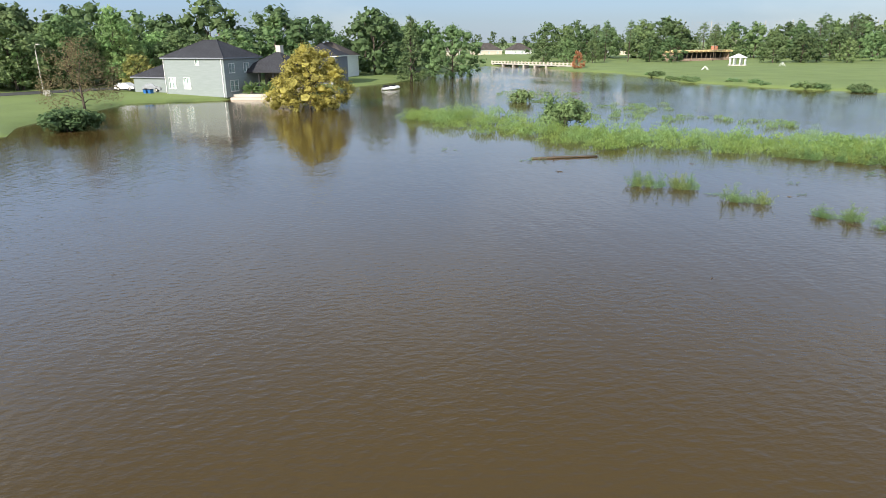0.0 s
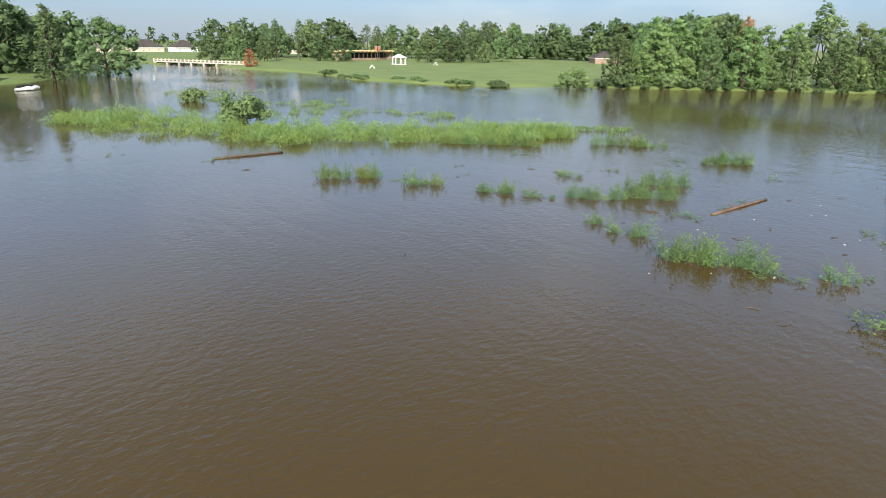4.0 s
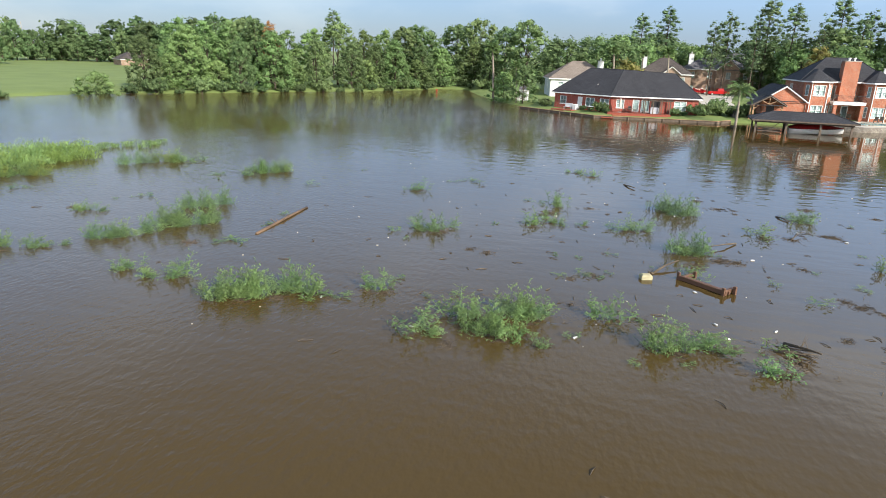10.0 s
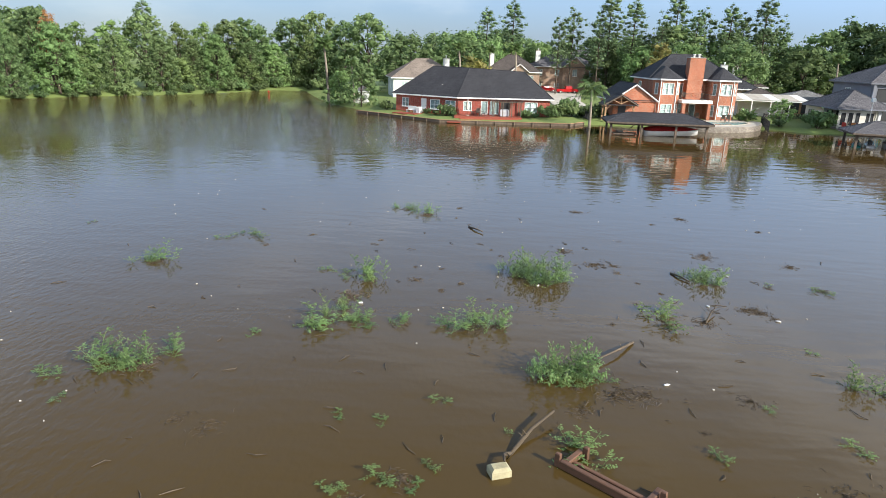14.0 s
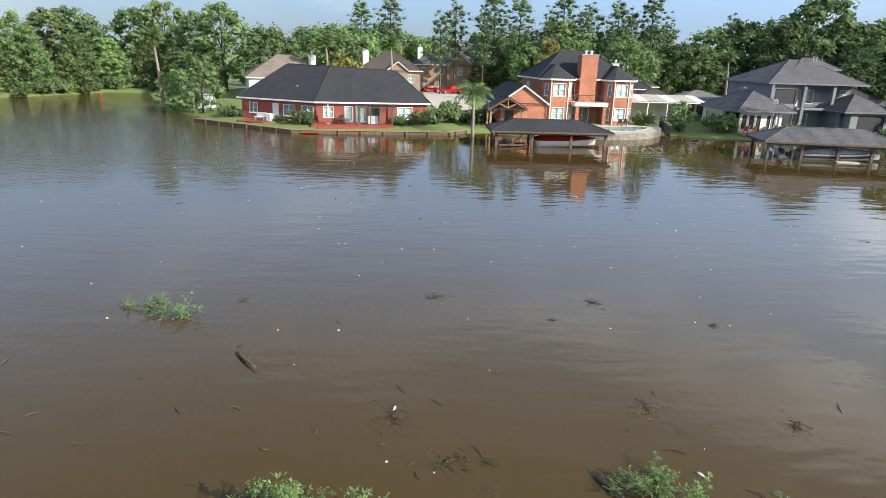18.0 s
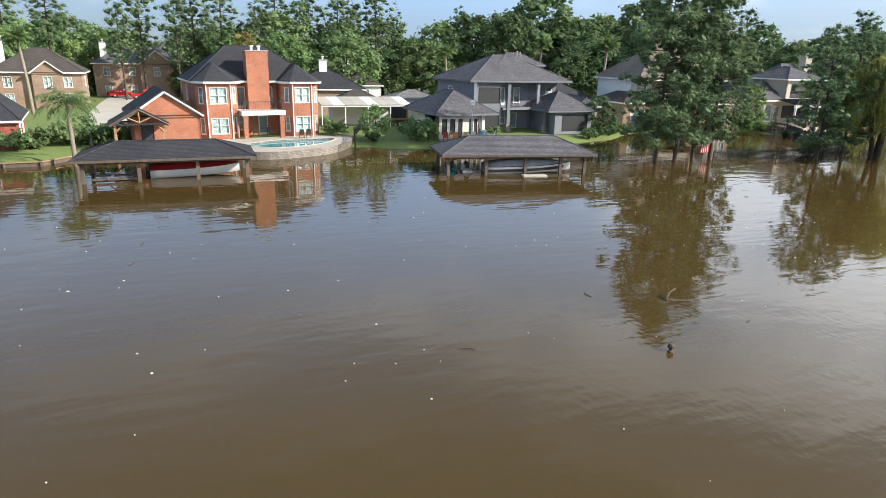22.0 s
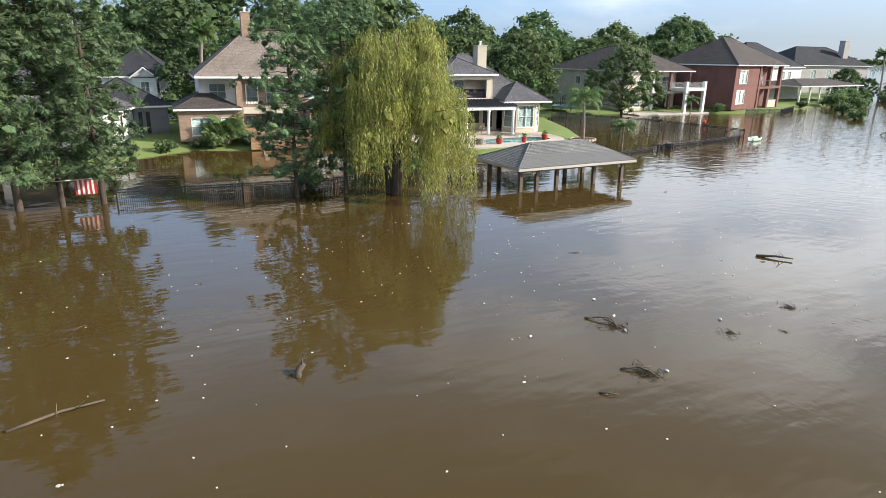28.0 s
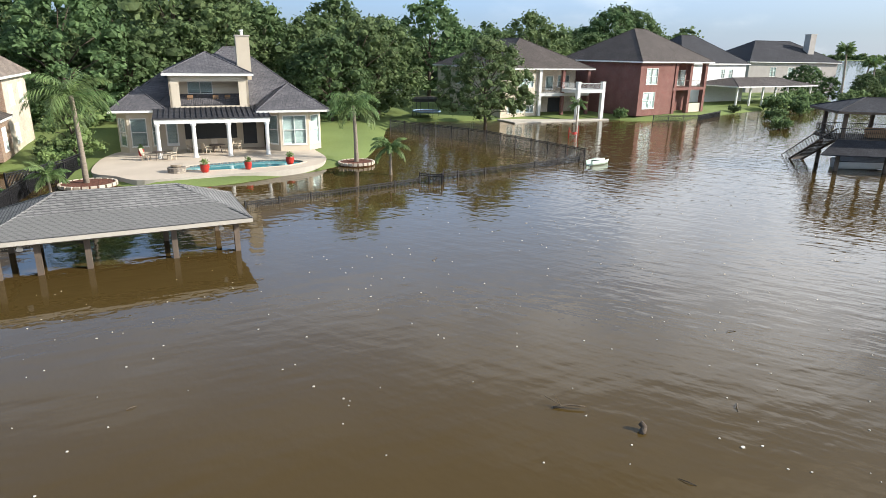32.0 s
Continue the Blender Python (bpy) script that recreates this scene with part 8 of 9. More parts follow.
def crate():
    """Broken timber dock frame drifting among the weeds."""
    t = thing("dock_frame", "broken brown timber dock frame drifting among weeds", "dock frame", (1.4, 7.5, 0.02), -40)
    part("rail", Geo().slab((0, -0.12, 0), (2.3, 0.02, 0.2), 0.02), DOCK_WOOD, t)
    part("rail", Geo().slab((0, 0.14, 0), (2.3, 0.26, 0.14), 0.02), DOCK_WOOD, t)
    for x, y in ((-0.15, -0.1), (0.2, 0.6), (2.15, -0.2), (2.3, 0.4)):
        part("post", Geo().slab((x, y, -0.2), (x + 0.13, y + 0.11, 0.34), 0.02), DOCK_WOOD, t)
    part("cross_bar", Geo().slab((2.1, -0.1, 0.05), (2.25, 0.7, 0.2), 0.02), DOCK_WOOD, t)
    part("cross_bar", Geo().slab((0.05, 0.0, 0.05), (0.2, 0.7, 0.2), 0.02), DOCK_WOOD, t)
    s = thing("styrofoam_block", "broken yellowed foam block afloat", "foam block", (-0.3, 6.8, 0), 20)
    part("block", Geo().slab((0, 0, -0.05), (0.5, 0.36, 0.24), 0.07), mat("waterlogged_foam", (0.4, 0.36, 0.22), (0.26, 0.23, 0.14), rough=0.9, scale=4, fine=20), s)
    for i, (x, y) in enumerate(((-8.5, -1.5), (-2.7, -0.5), (0.4, 0.6), (2.4, 2.5), (2.7, 1.3), (4.5, 2.7), (-12.8, 0.1), (1.8, 6.0), (5.0, 11.8), (1.8, 20.0), (8.6, 18.5), (10.9, 17.3), (-5.3, 17.2), (3.6, 25.9), (10.7, 22.6))):
        g = Geo().tube([(0, 0, 0.02), (0.03, 0, 0.025), (0.14, 0, 0.025), (0.17, 0, 0.025), (0.21, 0, 0.025)], [0.02, 0.036, 0.036, 0.015, 0.013], 8)
        single("bottle", g, HULL_WHITE, "pale plastic bottle floating among weeds", "bottle", (x, y, 0), i * 47, "floating bottles", smooth=True)


crate()

# ---- golf lawn, far bank and the west garden ----


def bridge():
    b = thing("bridge", "low concrete weir bridge with pale balustrade", "bridge", (-262, 25, 0), 30)
    ln = 44
    part("deck", Geo().slab((0, 0, 0.7), (ln, 3, 1.1)), CONC, b)
    for i in range(8):
        part("pier", Geo().box((i * 6.0 + 0.2, 0.2, -1), (i * 6.0 + 1.0, 2.8, 0.7)), CONC, b)
    for i in range(23):
        part("baluster_block", Geo().slab((i * 1.95, 0.02, 1.1), (i * 1.95 + 0.5, 0.4, 2.0), 0.05), CONC_PALE, b)
    part("rail", Geo().slab((0, 0.05, 1.55), (ln, 0.3, 1.75)), CONC_PALE, b)


def gazebo():
    t = thing("gazebo", "white open gazebo on the golf lawn", "gazebo", (-215.5, 103.5, 1.0), 30)
    for i in range(8):
        a = 2 * math.pi * i / 8
        column(t, math.cos(a) * 2.6, math.sin(a) * 2.6, 0, 2.5, 0.16, TRIM, True)
    n = 8
    ring = [(math.cos(2 * math.pi * (i + 0.0) / n) * 3.2, math.sin(2 * math.pi * i / n) * 3.2) for i in range(n)]
    part("roof", Geo().add([(x, y, 2.5) for x, y in ring] + [(0, 0, 3.9)], [(i, (i + 1) % n, n) for i in range(n)] + [tuple(range(n))[::-1]]), PALE, t)
    part("floor", Geo().prism(ring, -0.3, 0.15), CONC, t)


def clubhouse():
    t = thing("clubhouse", "long low golf clubhouse with yellow fascia and open bays", "clubhouse", (-262, 104, 0.9), 113)
    wall(t, (33, 8), (0, 8), 0, 3.6, BRICK_DARK)
    wall(t, (33, 0), (33, 8), 0, 3.6, BRICK_TAN)
    wall(t, (0, 8), (0, 0), 0, 3.6, BRICK_TAN)
    part("roof", Geo().slab((-1, -1, 3.6), (34, 9, 4.4), 0.2), mat("yellow_fascia", (0.72, 0.56, 0.26), (0.62, 0.47, 0.22), rough=0.6), t)
    part("low_wall", Geo().slab((0, -0.5, 0), (33, -0.2, 1.1)), BRICK_TAN, t)
    # Dark sheet added behind the posts to stand for shade in the bays.
    part("bay_shade", Geo().box((0.3, 3.4, 0), (32.6, 3.6, 3.59)), INTERIOR_SHADE, t)
    for i in range(12):
        part("post", Geo().box((i * 3 - 0.1, -0.19, 0), (i * 3 + 0.1, 0.1, 3.6)), WOOD, t)
    for i in range(11):
        part("clerestory", Geo().box((i * 3 + 0.4, -1.04, 3.75), (i * 3 + 2.5, -1.003, 4.2)), WOOD_TAN, t)
    chimney(t, 29.5, 5, 31.5, 7, 4.0, 6.0, BRICK)


def range_net():
    t = thing("driving_range_net", "tall grey driving-range net on poles", "net")
    a, b = Vector((-330, 140, 1)), Vector((-300, 240, 1))
    for i in range(9):
        p = a.lerp(b, i / 8)
        part("pole", Geo().tube([p, p + Vector((0, 0, 18))], 0.16, 6), CONC, t)
    g = Geo()
    for k in range(15):
        z = Vector((0, 0, 3 + k))
        g.tube([a + z, b + z], 0.025, 3)
    for i in range(90):
        p = a.lerp(b, i / 89)
        g.tube([p + Vector((0, 0, 3)), p + Vector((0, 0, 18))], 0.02, 3)
    tagged(part("mesh", g, CONC, t), kind="stuff")


# Soccer goals on the golf lawn, drawn as small tubular frames.
def goal(x, y, turn):
    t = thing("golf_bag_rack", "small white tubular soccer goal on the golf lawn", "rack", (x, y, z_at(x, y)), turn, "racks on the lawn")
    for a, b in (((0, 0, 0), (0.9, 0, 1.1)), ((0.9, 0, 1.1), (1.8, 0, 0)), ((0, 0.9, 0), (0.9, 0.9, 1.1)), ((0.9, 0.9, 1.1), (1.8, 0.9, 0)), ((0.9, 0, 1.1), (0.9, 0.9, 1.1))):
        part("tube", Geo().tube([a, b], 0.06, 5), TRIM, t)


def far_house(x, y, turn, w, d, ze, rise, wall_mat, roof_mat, label, windows=3):
    h = thing("house", label, "house", (x, y, 0), turn, "far houses")
    o = [(w * (i + 0.5) / windows - 0.7, w * (i + 0.5) / windows + 0.7, ze - 2.0, ze - 0.6) for i in range(windows)]
    if ze > 5:
        o += [(w * (i + 0.5) / windows - 0.7, w * (i + 0.5) / windows + 0.7, 1.6, 3.2) for i in range(windows)]
    box_walls(h, 0, 0, w, d, 0.5, ze, wall_mat, front=o)
    hip_roof(h, 0, 0, w, d, ze, rise, roof_mat, over=0.5)
    return h


bridge()
gazebo()
clubhouse()
range_net()
goal(-186.6, 74.9, 40)
goal(-205, 112, 20)
far_house(-385, 110, 110, 16, 12, 3.6, 3.4, PALE, ROOF_GREY, "far white bungalow with grey roof")
far_house(-380, 132, 110, 14, 12, 3.6, 3.4, CREAM, ROOF_GREY, "far cream bungalow with grey roof")
far_house(-420, 45, 100, 18, 12, 3.8, 4.4, CREAM, ROOF_BROWN, "far cream bungalow with brown roof")
far_house(-425, 70, 100, 14, 12, 3.8, 4.4, PALE, ROOF_BROWN, "far white bungalow with brown roof")
far_house(-400, 20, 95, 14, 10, 3.6, 3.0, CREAM, ROOF_PALE, "far bungalow beyond the bridge")
far_house(-196, 205, 145, 13, 10, 3.6, 3.0, BRICK_TAN, ROOF_BROWN, "tan bungalow among the golf trees")
for x, y, s in ((-274, 77, 0.8), (-270, 86, 0.8), (-266, 70, 0.7), (-241, 153, 0.86), (-250, 171, 0.86), (-236, 148, 0.8), (-255, 178, 0.9), (-262, 120, 0.72)):
    put(PINES[1], x, y, s)
for x, y, s in ((-271, 49, 0.62), (-266, 58, 0.6), (-258, 66, 0.6), (-280, 62, 0.75), (-262, 92, 0.55), (-252, 96, 0.6), (-233, 128, 0.62), (-228, 136, 0.6), (-236, 142, 0.7), (-240, 160, 0.66), (-232, 168, 0.7), (-222, 150, 0.55)):
    put(FAROAKS[int(rng.integers(2))], x, y, s)


def west_garden():
    house2 = thing("house", "grey two-storey house with balconies on the far bank", "house", (-147, -40.5, 0), 75)
    box_walls(house2, 0, 0, 9, 9, 0.5, 6.4, SLATE, front=[(1, 3, 4.3, 5.9, "dark"), (4, 7.5, 4.0, 5.9, "dark"), (4, 7.5, 0.9, 3, "dark")])
    hip_roof(house2, 0, 0, 9, 9, 6.4, 2.6, ROOF_DARK)
    part("balcony", Geo().box((3.5, -2.4, 3.2), (9, -0.003, 3.5)), WOOD, house2)
    for x in (3.8, 8.7):
        column(house2, x, -2.2, 0.5, 6.4, 0.2, PALE, True)
    far_house(-172, -42, 70, 12, 10, 6.0, 3.2, PALE, ROOF_BROWN, "white two-storey house hidden among trees")
    far_house(-192, -70, 60, 12, 10, 4.0, 3.4, CREAM, ROOF_BROWN, "brown-roofed house behind the trees")
    t = thing("terrace", "low white concrete garden terrace at the waterline", "terrace", (-116.2, -48.4, 0), 78.6)
    part("slab", Geo().slab((0, -0.2, -1), (10.2, 5, 0.82), 0.05), CONC, t)
    part("kerb", Geo().slab((0, -1.3, -1), (10.2, -0.203, 0.35), 0.04), CONC_PALE, t)
    for i, y in enumerate((-63.6, -62.7)):
        b = thing("wheelie_bin", "blue wheeled recycling bin beside the garage", "bin", (-121.3 + i * 0.35, y - 0.9, 0.5), 60, "wheelie bins")
        part("body", Geo().add([(-0.28, -0.3, 0), (0.28, -0.3, 0), (0.28, 0.3, 0), (-0.28, 0.3, 0), (-0.34, -0.38, 1.0), (0.34, -0.38, 1.0), (0.34, 0.38, 1.0), (-0.34, 0.38, 1.0)],
                               [(3, 2, 1, 0), (4, 5, 6, 7), (0, 1, 5, 4), (1, 2, 6, 5), (2, 3, 7, 6), (3, 0, 4, 7)]), mat("blue_plastic", (0.02, 0.12, 0.34), rough=0.45), b)
        part("lid", Geo().slab((-0.37, -0.42, 1.003), (0.37, 0.42, 1.1), 0.04), BLACK, b)
    l = thing("street_lamp", "grey curved-arm street lamp beside the road", "street lamp", (-120.6, -81.4, 0.5), 40)
    part("pole", Geo().tube([(0, 0, 0), (0, 0, 7.6), (0.2, 0, 8.4), (0.9, 0, 8.8), (2.0, 0, 8.8)], [0.11, 0.08, 0.07, 0.06, 0.05], 8), CONC, l)
    part("lamp_head", Geo().slab((1.7, -0.16, 8.68), (2.6, 0.16, 8.86), 0.06), CONC, l)
    u = thing("utility_box", "pale grey utility cabinet on the verge", "utility box", (-119.0, -80.4, 0.5), 20)
    part("cabinet", Geo().slab((0, 0, 0), (1.1, 0.8, 1.3), 0.04), CONC, u)
    single("road", Geo().prism([(-128, -60), (-132, -75), (-122, -84), (-112, -98), (-104, -108), (-111, -112), (-122, -96), (-132, -84), (-142, -74), (-150, -60)], 0.3, 0.92), ASPHALT,
           "grey asphalt road curving behind the garden", "road", kind="structure")
    for i, (x, y) in enumerate(((-132.6, -22.2), (-134.0, -20.6))):
        jetski((x, y, 0.0), 100 + 30 * i, HULL_WHITE, "white jet ski adrift near the bank")
    single("buoy", Geo().tube([(0, 0, -0.2), (0, 0, 0.02), (0, 0, 0.2), (0, 0, 0.32)], [0.16, 0.24, 0.22, 0.08], 10), POT_RED, "orange-red marker buoy in the cove", "buoy", (-51.8, 144.5, 0), smooth=True)


west_garden()

# ---- houses behind, cars, garden furniture ----


def back_house(x, y, turn, w, d, ze, rise, wall_mat, roof_mat, label, gable=False, chim=None):
    h = thing("house", label, "house", (x, y, 0), turn)
    n = max(2, int(w / 4))
    o = []
    for i in range(n):
        c = w * (i + 0.5) / n
        o.append((c - 0.6, c + 0.6, ze - 2.2, ze - 0.6))
        if ze > 5:
            o.append((c - 0.6, c + 0.6, 1.5, 3.1))
    box_walls(h, 0, 0, w, d, 0.5, ze, wall_mat, front=o, right=[(d / 2 - 0.7, d / 2 + 0.7, ze - 2.2, ze - 0.6)], left=[(d / 2 - 0.7, d / 2 + 0.7, ze - 2.2, ze - 0.6)])
    hip_roof(h, 0, 0, w, d, ze, rise, roof_mat, over=0.5)
    if gable:
        gw = w * 0.34
        gx = w * 0.45
        wall(h, (gx, -1.2), (gx + gw, -1.2), 0.5, ze, wall_mat, [(gw / 2 - 0.6, gw / 2 + 0.6, ze - 2.2, ze - 0.5)])
        gable_end(h, gx - 0.2, gx + gw + 0.2, -1.22, ze, gw * 0.42, wall_mat)
        hip_roof(h, gx, -1.2, gx + gw, d * 0.5, ze, gw * 0.45, roof_mat, over=0.3, gables=("s", "n"), ridge="y")
    if chim:
        chimney(h, chim[0], chim[1], chim[0] + 1.2, chim[1] + 1.0, ze, chim[2], TRIM if chim[3] else BRICK, 1)
    return h


back_house(-19.5, 127, 14, 14, 11, 4.7, 3.8, PALE, ROOF_PALE, "white two-storey house with weathered tan roof", chim=(11, 3, 8.8, True))
back_house(-0.5, 141, 0, 12, 10, 6.2, 3.6, BRICK_TAN, ROOF_BROWN, "tan brick house with a gabled front", gable=True, chim=(0.5, 2, 11.5, True))
back_house(11.5, 167, 4, 18, 11, 7.2, 3.0, BRICK_TAN, ROOF_GREY, "tan brick two-storey house with grey roof", gable=True, chim=(1.5, 4, 11.2, True))
back_house(22, 178, 20, 14, 10, 8.0, 3.6, PALE, ROOF_GREY, "white-gabled house between tall pines", gable=True)
back_house(41, 124, -8, 11, 10, 4.6, 3.0, BRICK_TAN, ROOF_DARK, "dark-roofed house with white chimneys", chim=(4.6, 4, 9.0, True))
back_house(50, 142, -8, 11, 10, 4.4, 2.8, PALE, ROOF_BROWN, "pale house with brown roof and white chimney", chim=(4.6, 4, 8.6, True))
back_house(80, 146, 5, 10, 10, 4.6, 3.4, BRICK_DARK, ROOF_BROWN, "tan house with steep brown roof behind the palms", chim=(6.5, 2, 8.8, False))
back_house(78.5, 127, -14, 9, 10, 6.4, 4.0, PALE, ROOF_DARK, "pale house with steep black roof behind the pines", gable=True)
back_house(130, 150, -10, 12, 10, 6.0, 4.0, BRICK_TAN, ROOF_BROWN, "brown-roofed house among the oaks", chim=(2, 2, 11.5, False))
back_house(88, 150, 0, 12, 10, 6.2, 4.2, BRICK_TAN, ROOF_BROWN, "brown-roofed house among the trees", chim=(5, 2, 11.0, True))
garage = thing("garage", "white garage with brown hipped roof", "garage", (43.2, 108.6, 0), -10)
box_walls(garage, 0, 0, 7.6, 7, 0.5, 3.3, PALE)
hip_roof(garage, 0, 0, 7.6, 7, 3.3, 1.9, ROOF_BROWN, over=0.5)
lanai = thing("screened_porch", "low screened porch with a translucent grey roof", "porch", (52.4, 112.4, 0), -8)
wall(lanai, (0, 0), (9, 0), 0.6, 3.4, WOOD_TAN, [(0.4, 2.8, 1.2, 3.1, "dark"), (3.2, 5.6, 1.2, 3.1, "dark"), (6.0, 8.5, 1.2, 3.1, "dark")])
wall(lanai, (9, 0.2), (9, 8), 0.6, 3.4, WOOD_TAN)
hip_roof(lanai, 0, 0, 9, 8, 3.4, 1.5, ROOF_WORN, over=0.4)
patio_cover = thing("patio_cover", "flat tan timber patio cover", "patio cover", (60.5, 113.6, 0), -8)
part("roof", Geo().slab((0, 0, 3.9), (5.0, 4, 4.15)), WOOD_TAN, patio_cover)
for x in (0.3, 4.7):
    part("post", Geo().box((x - 0.08, 0.2, 0.6), (x + 0.08, 0.36, 3.9)), WOOD_TAN, patio_cover)
shed = thing("shed", "small white garden shed by the cove", "shed", (-24.6, 112.5, 0), 0)
box_walls(shed, 0, 0, 2.2, 2.4, 0.4, 2.6, PALE, front=[(0.6, 1.5, 0.5, 2.3, "solid")])
hip_roof(shed, 0, 0, 2.2, 2.4, 2.6, 0.9, ROOF_GREY, over=0.2)
single("driveway", Geo().prism([(13.4, 102), (18.4, 101), (19.4, 130), (24, 160), (26, 172), (14, 174), (13, 150), (12.6, 120)], 0.2, 1.0), CONC, "pale concrete driveway between the houses", "driveway", kind="structure")
single("street", Geo().prism([(136, 140), (190, 138), (190, 144), (136, 146)], 0.2, 1.35), ASPHALT, "grey street behind the gardens", "street", kind="structure")


def car(at, turn, paint, label, pickup=False):
    c = thing("pickup_truck" if pickup else "car", label, "car", at, turn)
    ln, w = (5.6, 1.95) if pickup else (4.6, 1.8)
    prof = [(0, 0.4), (0, 1.0), (2.3, 1.05), (2.4, 1.75), (3.7, 1.78), (4.2, 1.1), (5.5, 1.0), (5.6, 0.45)] if pickup else [(0, 0.4), (0.05, 0.95), (0.5, 1.0), (1.1, 1.42), (2.6, 1.45), (3.4, 0.98), (4.5, 0.85), (4.6, 0.4)]
    n = len(prof)
    g = Geo().add([(x, -w / 2 + (0.14 if z > 1.2 else 0), z) for x, z in prof] + [(x, w / 2 - (0.14 if z > 1.2 else 0), z) for x, z in prof],
                  [tuple(range(n)), tuple(range(2 * n - 1, n - 1, -1))] + [(i, n + i, n + (i + 1) % n, (i + 1) % n) for i in range(n)])
    part("body", g, paint, c)
    for s in (-1, 1):
        x0, x1 = (2.55, 3.9) if pickup else (0.9, 3.0)
        part("side_window", Geo().add([(x0, s * (w / 2 - 0.08), 1.1), (x1, s * (w / 2 - 0.08), 1.1), (x1 - 0.35, s * (w / 2 - 0.11), 1.66 if pickup else 1.36), (x0 + 0.2, s * (w / 2 - 0.11), 1.66 if pickup else 1.36)], [(0, 1, 2, 3)]), BLACK, c)
        for x in (0.95, ln - 1.0):
            wheel = part("wheel", Geo().tube([(x, s * (w / 2 - 0.2), 0.34), (x, s * (w / 2 + 0.02), 0.34)], 0.34, 14), BLACK, c)
            part("rim", Geo().tube([(x, s * (w / 2 + 0.021), 0.34), (x, s * (w / 2 + 0.03), 0.34)], 0.2, 10), CONC, wheel)
    for y in (-0.6, 0.6):
        part("headlight", Geo().slab((ln - 0.06, y - 0.18, 0.62), (ln + 0.01, y + 0.18, 0.78), 0.02), HULL_WHITE, c)
        part("tail_light", Geo().slab((-0.02, y - 0.12, 0.7), (0.04, y + 0.12, 0.88), 0.02), POT_RED, c)
    return c


PAINT_RED = mat("red_car_paint", (0.42, 0.015, 0.015), (0.38, 0.012, 0.012), rough=0.2, bump=0)
PAINT_WHITE = mat("white_car_paint", (0.7, 0.7, 0.7), rough=0.2, bump=0)
PAINT_GREY = mat("silver_car_paint", (0.3, 0.31, 0.33), rough=0.2, bump=0)
car((17.5, 160, 1.0), 10, PAINT_RED, "red pickup truck parked on the drive", True)
car((13.6, 164, 1.0), 20, PAINT_RED, "red car parked on the drive")
car((150, 141.5, 1.35), 0, PAINT_WHITE, "white car parked in the street")
car((157, 142, 1.35), 5, PAINT_GREY, "silver car parked in the street")
car((162.5, 141.6, 1.35), 180, PAINT_WHITE, "white pickup truck parked in the street", True)
car((-126, -66, 0.92), 60, PAINT_GREY, "silver car parked on the road")
car((-129, -72, 0.92), 65, PAINT_WHITE, "white car parked on the road")


def chair(at, turn, material, label, group=""):
    c = thing("garden_chair", label, "chair", at, turn, group)
    part("seat", Geo().slab((-0.28, -0.26, 0.38), (0.28, 0.28, 0.44), 0.02), material, c)
    part("backrest", Geo().add([(-0.28, 0.24, 0.45), (0.28, 0.24, 0.45), (0.26, 0.48, 1.05), (-0.26, 0.48, 1.05), (-0.28, 0.28, 0.45), (0.28, 0.28, 0.45), (0.26, 0.52, 1.05), (-0.26, 0.52, 1.05)],
                               [(0, 1, 2, 3), (7, 6, 5, 4), (0, 4, 5, 1), (1, 5, 6, 2), (2, 6, 7, 3), (3, 7, 4, 0)]), material, c)
    for x in (-0.25, 0.25):
        for y in (-0.22, 0.24):
            part("leg", Geo().box((x - 0.03, y - 0.03, 0), (x + 0.03, y + 0.03, 0.38)), material, c)
        part("armrest", Geo().slab((x - 0.05, -0.28, 0.6), (x + 0.05, 0.3, 0.65), 0.01), material, c)
    return c


def table(at, r, material, label, h=0.74):
    t = thing("garden_table", label, "table", at)
    part("top", Geo().tube([(0, 0, h - 0.05), (0, 0, h)], r, 18), material, t)
    for i in range(4):
        a = i * math.pi / 2 + 0.7
        part("leg", Geo().tube([(math.cos(a) * r * 0.7, math.sin(a) * r * 0.7, 0), (math.cos(a) * r * 0.5, math.sin(a) * r * 0.5, h - 0.05)], 0.025, 5), material, t)


def plastic(name, c):
    return mat(name, c, tuple(v * 0.8 for v in c), rough=0.5, bump=0.03)


for i, (x, y, c, word) in enumerate(((51.8, 90.6, (0.5, 0.06, 0.05), "red"), (52.9, 90.4, (0.62, 0.25, 0.08), "orange"), (54.0, 90.3, (0.6, 0.5, 0.25), "yellow"), (55.0, 90.3, (0.62, 0.62, 0.58), "white"), (56.0, 90.4, (0.1, 0.36, 0.5), "blue"), (56.8, 90.9, (0.2, 0.5, 0.55), "turquoise"), (52.3, 91.4, (0.55, 0.42, 0.28), "tan"), (53.5, 91.3, (0.22, 0.03, 0.04), "maroon"), (54.6, 91.3, (0.4, 0.58, 0.5), "mint"), (57.6, 90.2, (0.6, 0.6, 0.56), "white"))):
    chair((x, y, 0.62), 180 + i * 12 - 30, plastic(word + "_paint", c), word + " painted slatted chair on the terrace", "painted chairs on the terrace")
METAL = mat("bronze_metal", (0.12, 0.09, 0.07), rough=0.5, metal=0.3)
SLING = plastic("beige_sling", (0.5, 0.42, 0.32))
for x, y, a in ((111.8, 90.2, 60), (113.8, 89.8, -60), (117.2, 92.4, 120), (119.2, 92.2, -120), (118.2, 93.4, 0), (116.0, 93.6, 30), (120.2, 93.2, -40), (114.8, 99.3, 20)):
    chair((x, y + 2.1, 0.5), a, SLING, "beige sling patio chair on the pool terrace", "patio chairs by the pool")
table((112.8, 92.1, 0.5), 0.55, METAL, "round bronze patio table")
